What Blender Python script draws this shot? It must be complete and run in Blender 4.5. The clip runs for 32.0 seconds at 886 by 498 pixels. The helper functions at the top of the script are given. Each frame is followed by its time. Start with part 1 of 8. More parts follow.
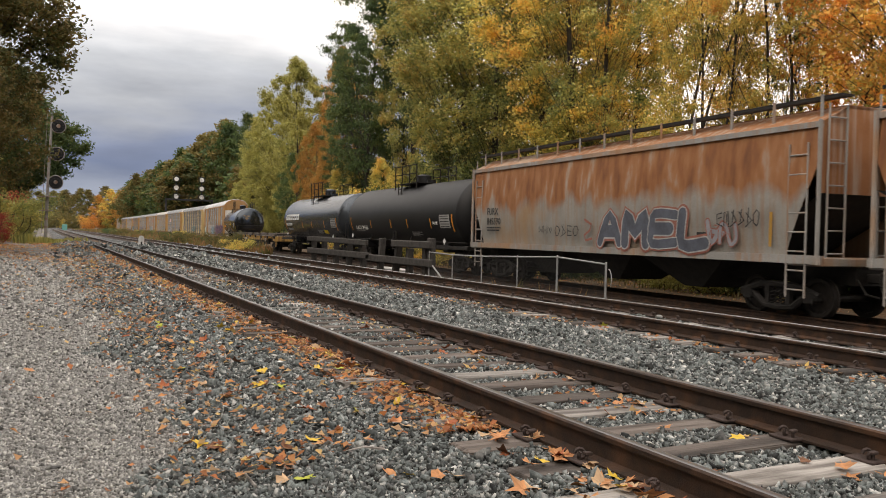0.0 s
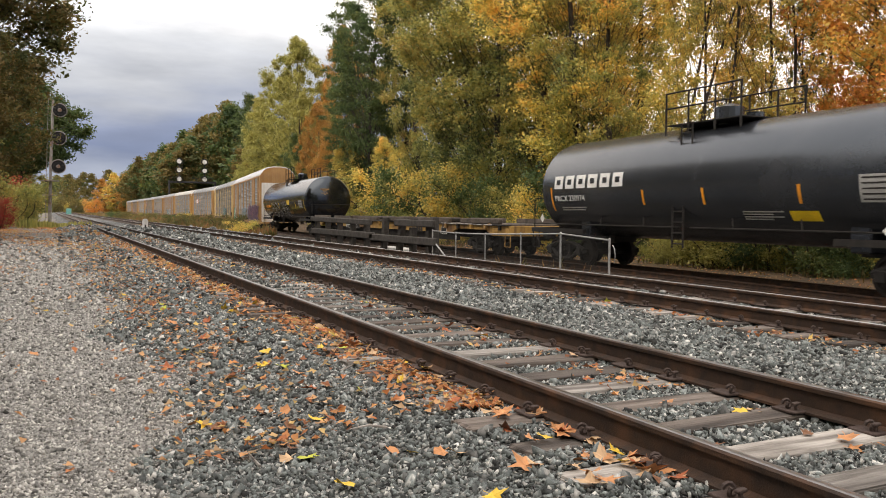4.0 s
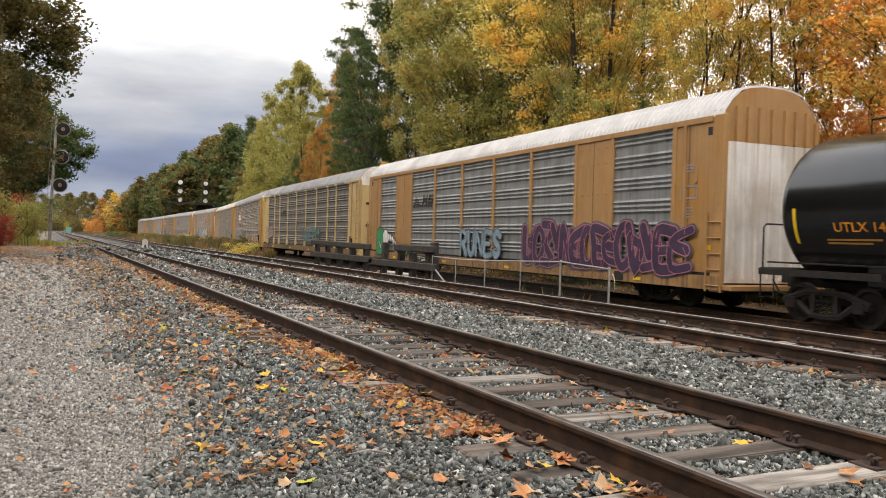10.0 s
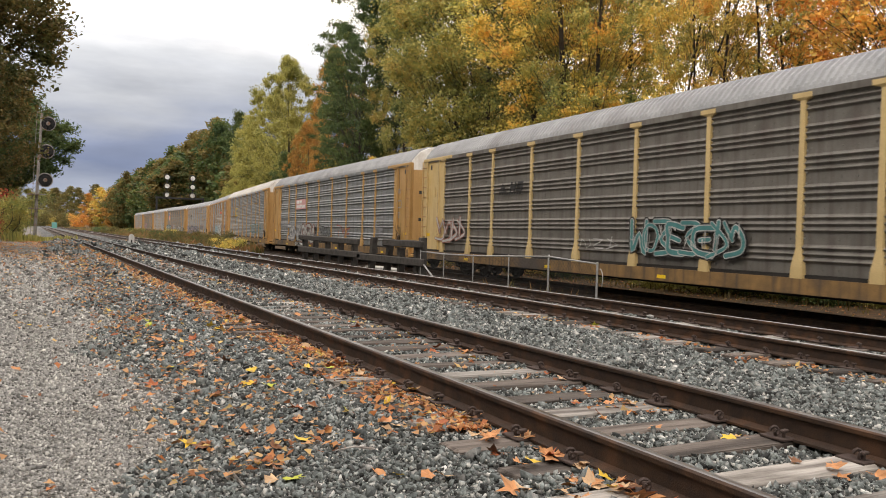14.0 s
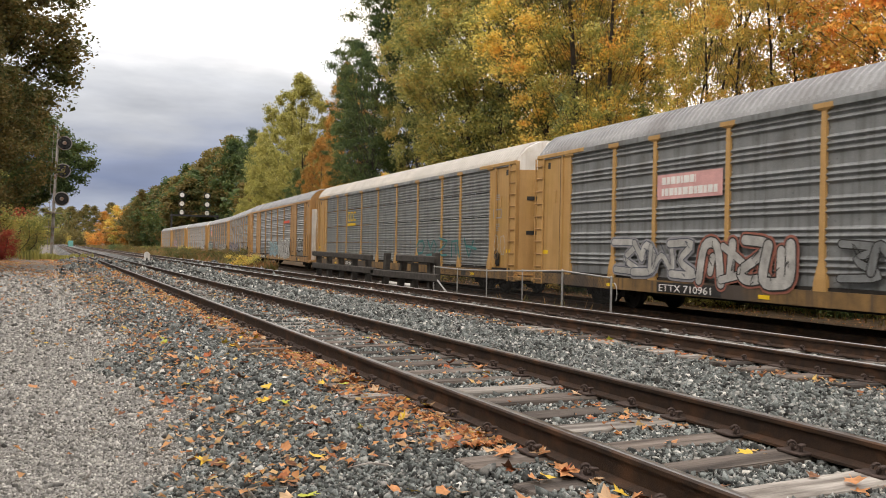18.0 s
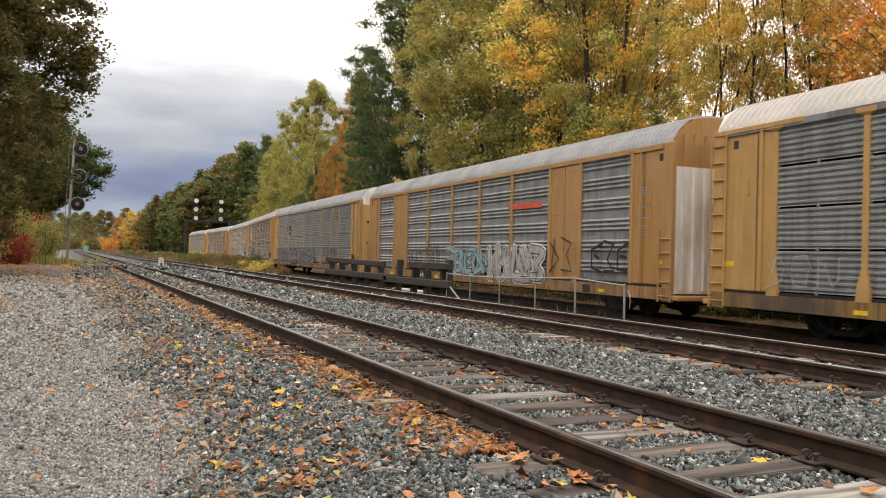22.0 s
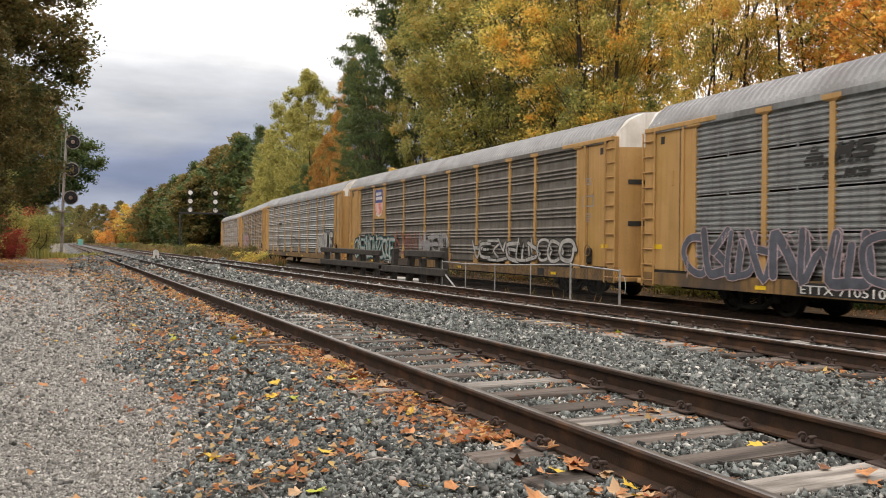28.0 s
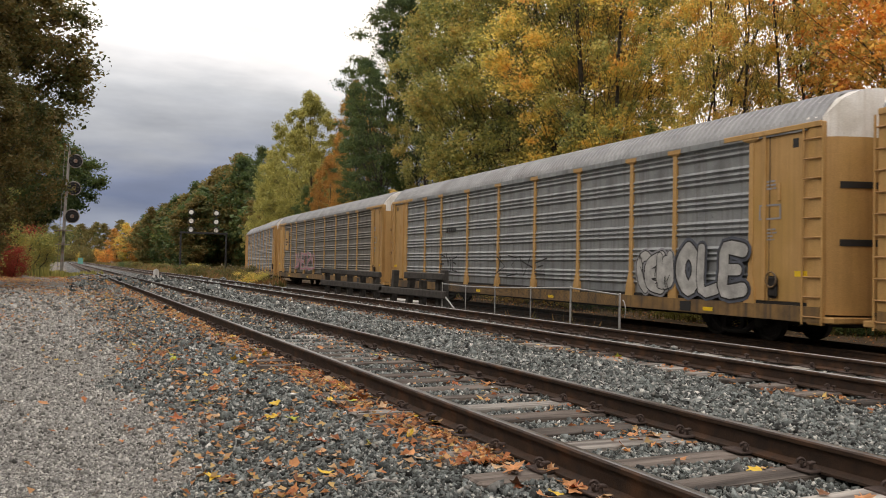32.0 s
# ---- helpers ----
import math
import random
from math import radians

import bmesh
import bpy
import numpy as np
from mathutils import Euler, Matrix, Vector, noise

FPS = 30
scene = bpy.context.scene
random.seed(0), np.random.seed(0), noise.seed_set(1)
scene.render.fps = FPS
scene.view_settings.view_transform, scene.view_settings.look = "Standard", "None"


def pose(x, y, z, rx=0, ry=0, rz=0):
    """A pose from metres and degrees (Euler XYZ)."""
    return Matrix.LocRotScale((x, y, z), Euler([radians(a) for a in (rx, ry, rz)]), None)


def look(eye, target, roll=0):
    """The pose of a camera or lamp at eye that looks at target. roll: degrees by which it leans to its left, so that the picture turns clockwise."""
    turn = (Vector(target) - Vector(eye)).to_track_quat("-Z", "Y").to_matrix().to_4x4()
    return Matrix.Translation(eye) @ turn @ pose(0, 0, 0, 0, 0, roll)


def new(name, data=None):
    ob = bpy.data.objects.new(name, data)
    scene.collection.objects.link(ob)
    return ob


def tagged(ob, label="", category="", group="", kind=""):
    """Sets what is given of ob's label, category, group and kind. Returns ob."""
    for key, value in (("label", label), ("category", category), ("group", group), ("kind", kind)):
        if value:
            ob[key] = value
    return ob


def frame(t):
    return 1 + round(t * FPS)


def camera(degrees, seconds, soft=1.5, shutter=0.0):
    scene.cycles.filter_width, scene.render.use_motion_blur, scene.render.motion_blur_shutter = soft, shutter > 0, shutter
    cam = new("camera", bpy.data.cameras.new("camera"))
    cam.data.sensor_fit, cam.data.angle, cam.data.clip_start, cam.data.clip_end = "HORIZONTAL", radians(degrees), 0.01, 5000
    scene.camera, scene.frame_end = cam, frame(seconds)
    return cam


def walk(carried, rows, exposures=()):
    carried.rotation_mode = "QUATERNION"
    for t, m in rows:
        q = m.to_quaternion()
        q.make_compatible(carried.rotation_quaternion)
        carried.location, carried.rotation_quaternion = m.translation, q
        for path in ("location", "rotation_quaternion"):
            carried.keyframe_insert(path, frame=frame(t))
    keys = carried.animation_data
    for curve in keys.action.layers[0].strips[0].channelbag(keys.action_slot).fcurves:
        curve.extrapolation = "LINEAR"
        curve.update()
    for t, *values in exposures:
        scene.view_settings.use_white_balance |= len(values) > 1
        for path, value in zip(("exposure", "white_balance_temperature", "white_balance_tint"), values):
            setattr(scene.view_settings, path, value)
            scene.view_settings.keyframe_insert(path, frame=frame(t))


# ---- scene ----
cam = camera(55.7, 32.0, soft=0.95, shutter=0.15)
# seconds, x, y, z, roll, pitch, yaw
ROWS = [
    (0, -0.014, 0.001, 1.014, -1.434, -0.927, -25.488),
    (0.5, -0.004, 0.003, 1.015, -1.344, -0.971, -25.572),
    (1, -0.003, 0.012, 1.010, -1.294, -1.379, -25.507),
    (1.5, 0.003, 0.012, 1.009, -1.080, -1.480, -25.442),
    (2, 0.004, 0.001, 1.013, -0.905, -1.451, -25.505),
    (2.5, 0.008, 0.007, 1.009, -0.967, -1.756, -25.585),
    (3, 0.014, 0.008, 1.008, -0.792, -2.105, -25.499),
    (3.5, 0.015, 0.005, 1.009, -0.593, -2.314, -25.286),
    (5.5, 0.015, 0.011, 1.010, -0.620, -2.442, -25.124),
    (6, 0.022, 0.006, 1.010, -0.570, -2.443, -25.176),
    (6.5, 0.019, 0.010, 1.009, -0.728, -1.921, -24.978),
    (7, 0.017, 0.007, 1.010, -0.745, -1.407, -24.908),
    (7.5, 0.011, -0.002, 1.014, -0.693, -0.921, -24.784),
    (8, 0.006, 0.000, 1.014, -0.841, -0.759, -24.794),
    (8.5, 0.004, -0.003, 1.013, -0.972, -0.749, -24.785),
    (9, -0.000, 0.000, 1.011, -1.100, -0.697, -24.902),
    (9.5, -0.007, -0.003, 1.012, -1.341, -0.543, -25.055),
    (10, -0.016, 0.000, 1.010, -1.661, -0.633, -25.265),
    (10.5, -0.024, -0.000, 1.009, -1.845, -0.786, -24.866),
    (11, -0.011, 0.006, 1.005, -1.616, -1.301, -24.830),
    (11.5, 0.002, 0.016, 1.008, -1.302, -1.788, -25.276),
    (12, 0.003, 0.017, 1.011, -1.251, -1.507, -25.473),
    (12.5, 0.011, 0.025, 1.009, -1.256, -1.276, -25.479),
    (13, 0.016, 0.035, 1.006, -1.381, -1.137, -25.646),
    (13.5, 0.015, 0.037, 1.010, -1.435, -1.069, -26.010),
    (14, 0.003, 0.027, 1.009, -1.619, -0.954, -26.063),
    (14.5, -0.001, 0.030, 1.012, -1.654, -0.861, -25.975),
    (16.5, -0.018, 0.011, 1.012, -1.944, -0.432, -25.850),
    (17, -0.005, 0.020, 1.009, -1.490, -0.610, -25.538),
    (17.5, -0.004, 0.012, 1.014, -1.198, -0.237, -25.288),
    (18, -0.001, 0.013, 1.014, -1.144, 0.051, -25.146),
    (18.5, -0.002, 0.010, 1.015, -1.050, 0.224, -25.030),
    (19, -0.005, 0.007, 1.014, -1.072, 0.406, -25.067),
    (19.5, -0.008, 0.000, 1.016, -1.139, 0.675, -24.965),
    (20, -0.011, 0.001, 1.014, -1.197, 0.777, -24.433),
    (20.5, -0.014, 0.003, 1.009, -1.268, 0.556, -24.175),
    (21, -0.016, -0.008, 1.015, -1.299, 0.569, -24.319),
    (21.5, -0.017, -0.003, 1.014, -1.418, 0.644, -24.445),
    (22, -0.019, -0.004, 1.010, -1.452, 0.506, -24.284),
    (22.5, -0.018, -0.011, 1.009, -1.484, 0.439, -23.937),
    (23, -0.012, -0.008, 1.011, -1.400, 0.453, -23.585),
    (23.5, -0.007, -0.008, 1.011, -1.212, 0.343, -23.358),
    (24, 0.001, -0.000, 1.009, -1.032, 0.161, -23.400),
    (24.5, 0.001, -0.005, 1.011, -1.011, 0.098, -23.399),
    (26.5, -0.019, -0.011, 1.014, -1.178, 0.472, -23.703),
    (27, -0.006, -0.003, 1.012, -0.886, 0.241, -23.831),
    (27.5, 0.013, 0.015, 1.014, -0.655, -0.104, -24.296),
    (28, 0.016, 0.024, 1.010, -0.571, -0.304, -24.584),
    (28.5, 0.017, 0.022, 1.015, -0.346, -0.488, -24.693),
    (29, 0.018, 0.027, 1.013, -0.496, -0.223, -24.928),
    (29.5, 0.009, 0.021, 1.014, -0.613, 0.312, -24.996),
    (30, 0.014, 0.015, 1.016, -0.577, 0.577, -24.820),
    (30.5, 0.010, 0.011, 1.017, -0.793, 0.667, -24.910),
    (31, -0.001, 0.003, 1.012, -0.997, 0.812, -24.962),
    (31.5, -0.006, -0.007, 1.014, -1.021, 1.046, -24.776),
    (32, -0.012, -0.012, 1.011, -1.136, 1.212, -24.583),
]
walk(cam, [(t, pose(x, y, z, 90 + pitch, roll, yaw)) for t, x, y, z, roll, pitch, yaw in ROWS],
     exposures=[(t, round(e + 0.18, 2), 7600, 15) for t, e in ((0, -0.26), (1, -0.2), (2, 0.04), (3, 0.0), (6, 0.0), (11, -0.03), (13, -0.03), (19, -0.05), (24, -0.06), (28, -0.05), (30.5, -0.07), (32, -0.42))])

# ---- world and light: overcast autumn afternoon ----
scene.view_settings.exposure = 0.0
SUN_EL, SUN_AZ = 54.0, 238.0
world = bpy.data.worlds.new("world")
scene.world = world
world.use_nodes = True


def build_sky():
    nt = world.node_tree
    nt.nodes.clear()
    N = nt.nodes.new
    out, bg = N("ShaderNodeOutputWorld"), N("ShaderNodeBackground")
    sky = N("ShaderNodeTexSky")
    sky.sky_type, sky.sun_disc = "NISHITA", False
    sky.sun_elevation, sky.sun_rotation = radians(SUN_EL), radians(SUN_AZ)
    sky.air_density, sky.dust_density = 1.5, 3.0
    co, sep = N("ShaderNodeTexCoord"), N("ShaderNodeSeparateXYZ")
    nt.links.new(co.outputs["Generated"], sep.inputs[0])
    stretch = N("ShaderNodeMapping")
    stretch.inputs["Scale"].default_value = (2.2, 2.2, 9.0)
    nt.links.new(co.outputs["Generated"], stretch.inputs[0])
    n1 = N("ShaderNodeTexNoise")
    n1.inputs["Scale"].default_value, n1.inputs["Detail"].default_value, n1.inputs["Roughness"].default_value = 1.3, 7, 0.52
    nt.links.new(stretch.outputs[0], n1.inputs["Vector"])
    # cloud height: elevation plus a rolling offset
    add = N("ShaderNodeMath")
    add.operation = "MULTIPLY_ADD"
    add.inputs[1].default_value = 0.16
    nt.links.new(n1.outputs["Fac"], add.inputs[0])
    nt.links.new(sep.outputs["Z"], add.inputs[2])
    ramp = N("ShaderNodeValToRGB")
    e = ramp.color_ramp.elements
    e[0].position, e[0].color = 0.06, (0.52, 0.58, 0.68, 1)
    e[1].position, e[1].color = 0.8, (1.52, 1.62, 1.76, 1)
    for pos, c in ((0.105, (0.36, 0.45, 0.62)), (0.145, (0.20, 0.285, 0.50)), (0.182, (0.25, 0.335, 0.55)), (0.222, (0.49, 0.57, 0.70)), (0.252, (0.73, 0.83, 0.96)), (0.29, (1.15, 1.25, 1.38)), (0.36, (1.66, 1.68, 1.70))):
        k = ramp.color_ramp.elements.new(pos)
        k.color = (*c, 1)
    # the cloud base lifts towards the east, where the overcast is bright
    east = N("ShaderNodeMapRange")
    east.inputs["From Min"].default_value, east.inputs["From Max"].default_value = 0.3, 0.75
    east.inputs["To Min"].default_value, east.inputs["To Max"].default_value = 0.0, 0.20
    nt.links.new(sep.outputs["X"], east.inputs[0])
    lift = N("ShaderNodeMath")
    nt.links.new(add.outputs[0], lift.inputs[0])
    nt.links.new(east.outputs[0], lift.inputs[1])
    nt.links.new(lift.outputs[0], ramp.inputs[0])
    n2 = N("ShaderNodeTexNoise")
    n2.inputs["Scale"].default_value, n2.inputs["Detail"].default_value = 3.2, 6
    nt.links.new(stretch.outputs[0], n2.inputs["Vector"])
    r2 = N("ShaderNodeMapRange")
    r2.inputs["From Min"].default_value, r2.inputs["From Max"].default_value = 0.3, 0.7
    r2.inputs["To Min"].default_value, r2.inputs["To Max"].default_value = 0.86, 1.12
    nt.links.new(n2.outputs["Fac"], r2.inputs[0])
    cl = N("ShaderNodeVectorMath")
    cl.operation = "SCALE"
    nt.links.new(ramp.outputs[0], cl.inputs[0])
    nt.links.new(r2.outputs[0], cl.inputs["Scale"])
    mix = N("ShaderNodeMix")
    mix.data_type = "RGBA"
    mix.inputs[0].default_value = 0.9
    skys = N("ShaderNodeVectorMath")
    skys.operation = "SCALE"
    skys.inputs["Scale"].default_value = 0.10
    nt.links.new(sky.outputs[0], skys.inputs[0])
    nt.links.new(skys.outputs[0], mix.inputs["A"])
    nt.links.new(cl.outputs[0], mix.inputs["B"])
    nt.links.new(mix.outputs["Result"], bg.inputs[0])
    bg.inputs[1].default_value = 1.0
    nt.links.new(bg.outputs[0], out.inputs[0])


build_sky()
sun = new("sun", bpy.data.lights.new("sun", "SUN"))
sun.data.energy, sun.data.angle, sun.data.color = 1.25, radians(60), (1.0, 0.96, 0.90)
sun.matrix_basis = look((0, 0, 0), (-math.sin(radians(SUN_AZ)), -math.cos(radians(SUN_AZ)), -math.tan(radians(SUN_EL))))

# ---- materials ----
def surface(name, c1, c2, scale=8.0, rough=0.8, metal=0.0, bump=0.15, fine=90.0, c3=None, patch=0.7, by_object=0.0, by_island=0.0, streak=None, space="Object", grain=None):
    """A two-scale procedural surface: patches of c1 and c2, stains of c3, fine grain and relief. streak: c, amount - vertical runs."""
    m = bpy.data.materials.new(name)
    m.use_nodes = True
    nt = m.node_tree
    N, K = nt.nodes.new, nt.links.new
    b = nt.nodes["Principled BSDF"]
    co = N("ShaderNodeTexCoord")
    vec = co.outputs[space]
    if by_object or by_island:
        info = N("ShaderNodeObjectInfo") if by_object else N("ShaderNodeNewGeometry")
        rnd = info.outputs["Random"] if by_object else info.outputs["Random Per Island"]
        off = N("ShaderNodeVectorMath")
        off.operation = "MULTIPLY_ADD"
        off.inputs[0].default_value = (37.0, 53.0, 71.0)
        K(rnd, off.inputs[1])
        K(vec, off.inputs[2])
        vec = off.outputs[0]
    if grain:
        along = N("ShaderNodeMapping")
        along.inputs["Scale"].default_value = grain
        K(vec, along.inputs[0])
        vec = along.outputs[0]
    n = N("ShaderNodeTexNoise")
    n.inputs["Scale"].default_value, n.inputs["Detail"].default_value, n.inputs["Roughness"].default_value = scale, 6, 0.6
    K(vec, n.inputs["Vector"])
    r = N("ShaderNodeMapRange")
    r.inputs["From Min"].default_value, r.inputs["From Max"].default_value = 0.5 - patch * 0.25, 0.5 + patch * 0.25
    K(n.outputs["Fac"], r.inputs[0])
    mix = N("ShaderNodeMix")
    mix.data_type = "RGBA"
    mix.inputs["A"].default_value, mix.inputs["B"].default_value = (*c1, 1), (*c2, 1)
    K(r.outputs[0], mix.inputs[0])
    col = mix.outputs["Result"]
    if c3:
        n3 = N("ShaderNodeTexNoise")
        n3.inputs["Scale"].default_value, n3.inputs["Detail"].default_value = scale * 0.37, 8
        K(vec, n3.inputs["Vector"])
        r3 = N("ShaderNodeMapRange")
        r3.inputs["From Min"].default_value, r3.inputs["From Max"].default_value = 0.52, 0.66
        K(n3.outputs["Fac"], r3.inputs[0])
        x3 = N("ShaderNodeMix")
        x3.data_type = "RGBA"
        x3.inputs["B"].default_value = (*c3, 1)
        K(col, x3.inputs["A"])
        K(r3.outputs[0], x3.inputs[0])
        col = x3.outputs["Result"]
    if streak:
        mp = N("ShaderNodeMapping")
        mp.inputs["Scale"].default_value = (3.0, 3.0, 0.16)
        K(vec, mp.inputs[0])
        ns = N("ShaderNodeTexNoise")
        ns.inputs["Scale"].default_value, ns.inputs["Detail"].default_value = 2.2, 5
        K(mp.outputs[0], ns.inputs["Vector"])
        rs = N("ShaderNodeMapRange")
        rs.inputs["From Min"].default_value, rs.inputs["From Max"].default_value = 0.48, 0.70
        rs.inputs["To Max"].default_value = streak[1]
        K(ns.outputs["Fac"], rs.inputs[0])
        xs = N("ShaderNodeMix")
        xs.data_type = "RGBA"
        xs.inputs["B"].default_value = (*streak[0], 1)
        K(col, xs.inputs["A"])
        K(rs.outputs[0], xs.inputs[0])
        col = xs.outputs["Result"]
    g = N("ShaderNodeTexNoise")
    g.inputs["Scale"].default_value, g.inputs["Detail"].default_value = fine, 3
    K(vec, g.inputs["Vector"])
    gr = N("ShaderNodeMapRange")
    gr.inputs["To Min"].default_value, gr.inputs["To Max"].default_value = 0.72, 1.28
    K(g.outputs["Fac"], gr.inputs[0])
    sc = N("ShaderNodeVectorMath")
    sc.operation = "SCALE"
    K(col, sc.inputs[0])
    K(gr.outputs[0], sc.inputs["Scale"])
    col = sc.outputs[0]
    amount = by_object or by_island
    if amount:
        vr = N("ShaderNodeMapRange")
        vr.inputs["To Min"].default_value, vr.inputs["To Max"].default_value = 1 - amount, 1 + amount
        K(rnd, vr.inputs[0])
        s2 = N("ShaderNodeVectorMath")
        s2.operation = "SCALE"
        K(col, s2.inputs[0])
        K(vr.outputs[0], s2.inputs["Scale"])
        col = s2.outputs[0]
    K(col, b.inputs["Base Color"])
    b.inputs["Roughness"].default_value, b.inputs["Metallic"].default_value = rough, metal
    if bump:
        bp = N("ShaderNodeBump")
        bp.inputs["Strength"].default_value, bp.inputs["Distance"].default_value = bump, 0.01
        K(g.outputs["Fac"], bp.inputs["Height"])
        K(bp.outputs[0], b.inputs["Normal"])
    return m


def leaf_surface(name, cols, dark=0.5, own=0.45, patch=0.65):
    """Foliage: a hue picked leaf by leaf from cols, a little shifted tree by tree, part translucent."""
    m = bpy.data.materials.new(name)
    m.use_nodes = True
    nt = m.node_tree
    N, K = nt.nodes.new, nt.links.new
    nt.nodes.clear()
    out = N("ShaderNodeOutputMaterial")
    geo, info = N("ShaderNodeNewGeometry"), N("ShaderNodeObjectInfo")
    pos = N("ShaderNodeTexCoord")
    big = N("ShaderNodeTexNoise")
    big.inputs["Scale"].default_value, big.inputs["Detail"].default_value = 0.28, 3
    K(pos.outputs["Object"], big.inputs["Vector"])
    a = N("ShaderNodeMath")
    a.operation = "MULTIPLY_ADD"
    a.inputs[1].default_value = own
    K(geo.outputs["Random Per Island"], a.inputs[0])
    sh = N("ShaderNodeMapRange")
    sh.inputs["From Min"].default_value, sh.inputs["From Max"].default_value = 0.3, 0.7
    sh.inputs["To Min"].default_value, sh.inputs["To Max"].default_value = -0.1, patch
    K(big.outputs["Fac"], sh.inputs[0])
    K(sh.outputs[0], a.inputs[2])
    ramp = N("ShaderNodeValToRGB")
    els = ramp.color_ramp.elements
    while len(els) < len(cols):
        els.new(0.5)
    for i, c in enumerate(cols):
        els[i].position, els[i].color = i / (len(cols) - 1), (*c, 1)
    K(a.outputs[0], ramp.inputs[0])
    val = N("ShaderNodeMapRange")
    val.inputs["To Min"].default_value, val.inputs["To Max"].default_value = 1 - dark * 0.5, 1 + dark * 0.4
    mul = N("ShaderNodeMath")
    mul.operation = "FRACT"
    m7 = N("ShaderNodeMath")
    m7.operation = "MULTIPLY"
    m7.inputs[1].default_value = 7.31
    K(geo.outputs["Random Per Island"], m7.inputs[0])
    K(m7.outputs[0], mul.inputs[0])
    K(mul.outputs[0], val.inputs[0])
    ov = N("ShaderNodeMapRange")
    ov.inputs["To Min"].default_value, ov.inputs["To Max"].default_value = 0.86, 1.14
    K(info.outputs["Random"], ov.inputs[0])
    mm = N("ShaderNodeMath")
    mm.operation = "MULTIPLY"
    K(val.outputs[0], mm.inputs[0])
    K(ov.outputs[0], mm.inputs[1])
    sc = N("ShaderNodeVectorMath")
    sc.operation = "SCALE"
    K(ramp.outputs[0], sc.inputs[0])
    K(mm.outputs[0], sc.inputs["Scale"])
    d, t = N("ShaderNodeBsdfPrincipled"), N("ShaderNodeBsdfTranslucent")
    d.inputs["Roughness"].default_value = 0.62
    K(sc.outputs[0], d.inputs["Base Color"])
    K(sc.outputs[0], t.inputs["Color"])
    mix = N("ShaderNodeMixShader")
    mix.inputs[0].default_value = 0.42
    K(d.outputs[0], mix.inputs[1])
    K(t.outputs[0], mix.inputs[2])
    K(mix.outputs[0], out.inputs[0])
    return m


def plain(name, c, rough=0.6, metal=0.0, var=0.12):
    return surface(name, tuple(v * (1 - var) for v in c), tuple(min(1, v * (1 + var)) for v in c), 3.0, rough, metal, 0.05, 40.0)


STEEL_RAIL = surface("rail_steel", (0.021, 0.0115, 0.007), (0.055, 0.026, 0.0125), 9, 0.75, 0.0, 0.4, 120, c3=(0.088, 0.039, 0.017))
RAIL_TOP = surface("rail_running_surface", (0.16, 0.15, 0.145), (0.26, 0.25, 0.24), 3, 0.38, 0.85, 0.05, 60, c3=(0.10, 0.075, 0.06))
RAIL_SHINY = surface("polished_running_surface", (0.42, 0.42, 0.42), (0.55, 0.54, 0.53), 3, 0.3, 0.9, 0.03, 60)
TIE = surface("weathered_tie_wood", (0.045, 0.034, 0.028), (0.155, 0.130, 0.112), 16, 0.9, 0, 0.9, 70, c3=(0.03, 0.024, 0.02), by_object=0.55, grain=(0.09, 1, 1))
TIE_PALE = surface("pale_tie_wood", (0.13, 0.115, 0.10), (0.42, 0.39, 0.355), 16, 0.9, 0, 0.9, 70, c3=(0.10, 0.085, 0.075), by_object=0.25, grain=(0.09, 1, 1))
SPIKE = surface("rusty_spike_steel", (0.05, 0.035, 0.03), (0.09, 0.06, 0.05), 30, 0.8, 0.2, 0.2, 200)
STONE = surface("ballast_stone", (0.046, 0.055, 0.053), (0.175, 0.195, 0.188), 25, 0.85, 0, 0.3, 160, by_island=0.95, c3=(0.40, 0.39, 0.365))
PATHSTONE = surface("path_pebble", (0.18, 0.175, 0.162), (0.38, 0.37, 0.345), 25, 0.9, 0, 0.3, 160, by_island=0.8, c3=(0.42, 0.41, 0.38))
BARK = surface("tree_bark", (0.028, 0.022, 0.018), (0.065, 0.054, 0.045), 5, 0.95, 0, 0.6, 30)
TIMBER = surface("dark_old_timber", (0.030, 0.027, 0.024), (0.07, 0.062, 0.055), 4, 0.92, 0, 0.5, 50)
GALV = surface("galvanised_steel", (0.34, 0.34, 0.335), (0.46, 0.46, 0.45), 10, 0.5, 0.6, 0.05, 80)
CONCRETE = surface("old_concrete", (0.42, 0.41, 0.39), (0.58, 0.57, 0.54), 4, 0.9, 0, 0.3, 70, c3=(0.30, 0.28, 0.26))
BLACK_PAINT = surface("black_tank_paint", (0.005, 0.005, 0.006), (0.009, 0.009, 0.010), 1.2, 0.17, 0.0, 0.02, 30, c3=(0.016, 0.015, 0.015))
GREY_TANK = surface("dusty_black_tank_paint", (0.017, 0.0185, 0.022), (0.027, 0.029, 0.033), 1.2, 0.26, 0.0, 0.02, 30, c3=(0.040, 0.041, 0.044))
MATT_BLACK = surface("matt_black_tank_paint", (0.006, 0.006, 0.0065), (0.011, 0.011, 0.0115), 1.2, 0.5, 0.0, 0.02, 30, c3=(0.015, 0.014, 0.014))
for paint in (BLACK_PAINT, GREY_TANK):
    paint.node_tree.nodes["Principled BSDF"].inputs["Specular IOR Level"].default_value = 0.6
    paint.node_tree.nodes["Principled BSDF"].inputs["IOR"].default_value = 1.65
    paint.node_tree.nodes["Principled BSDF"].inputs["Specular Tint"].default_value = (0.76, 0.88, 1.0, 1)
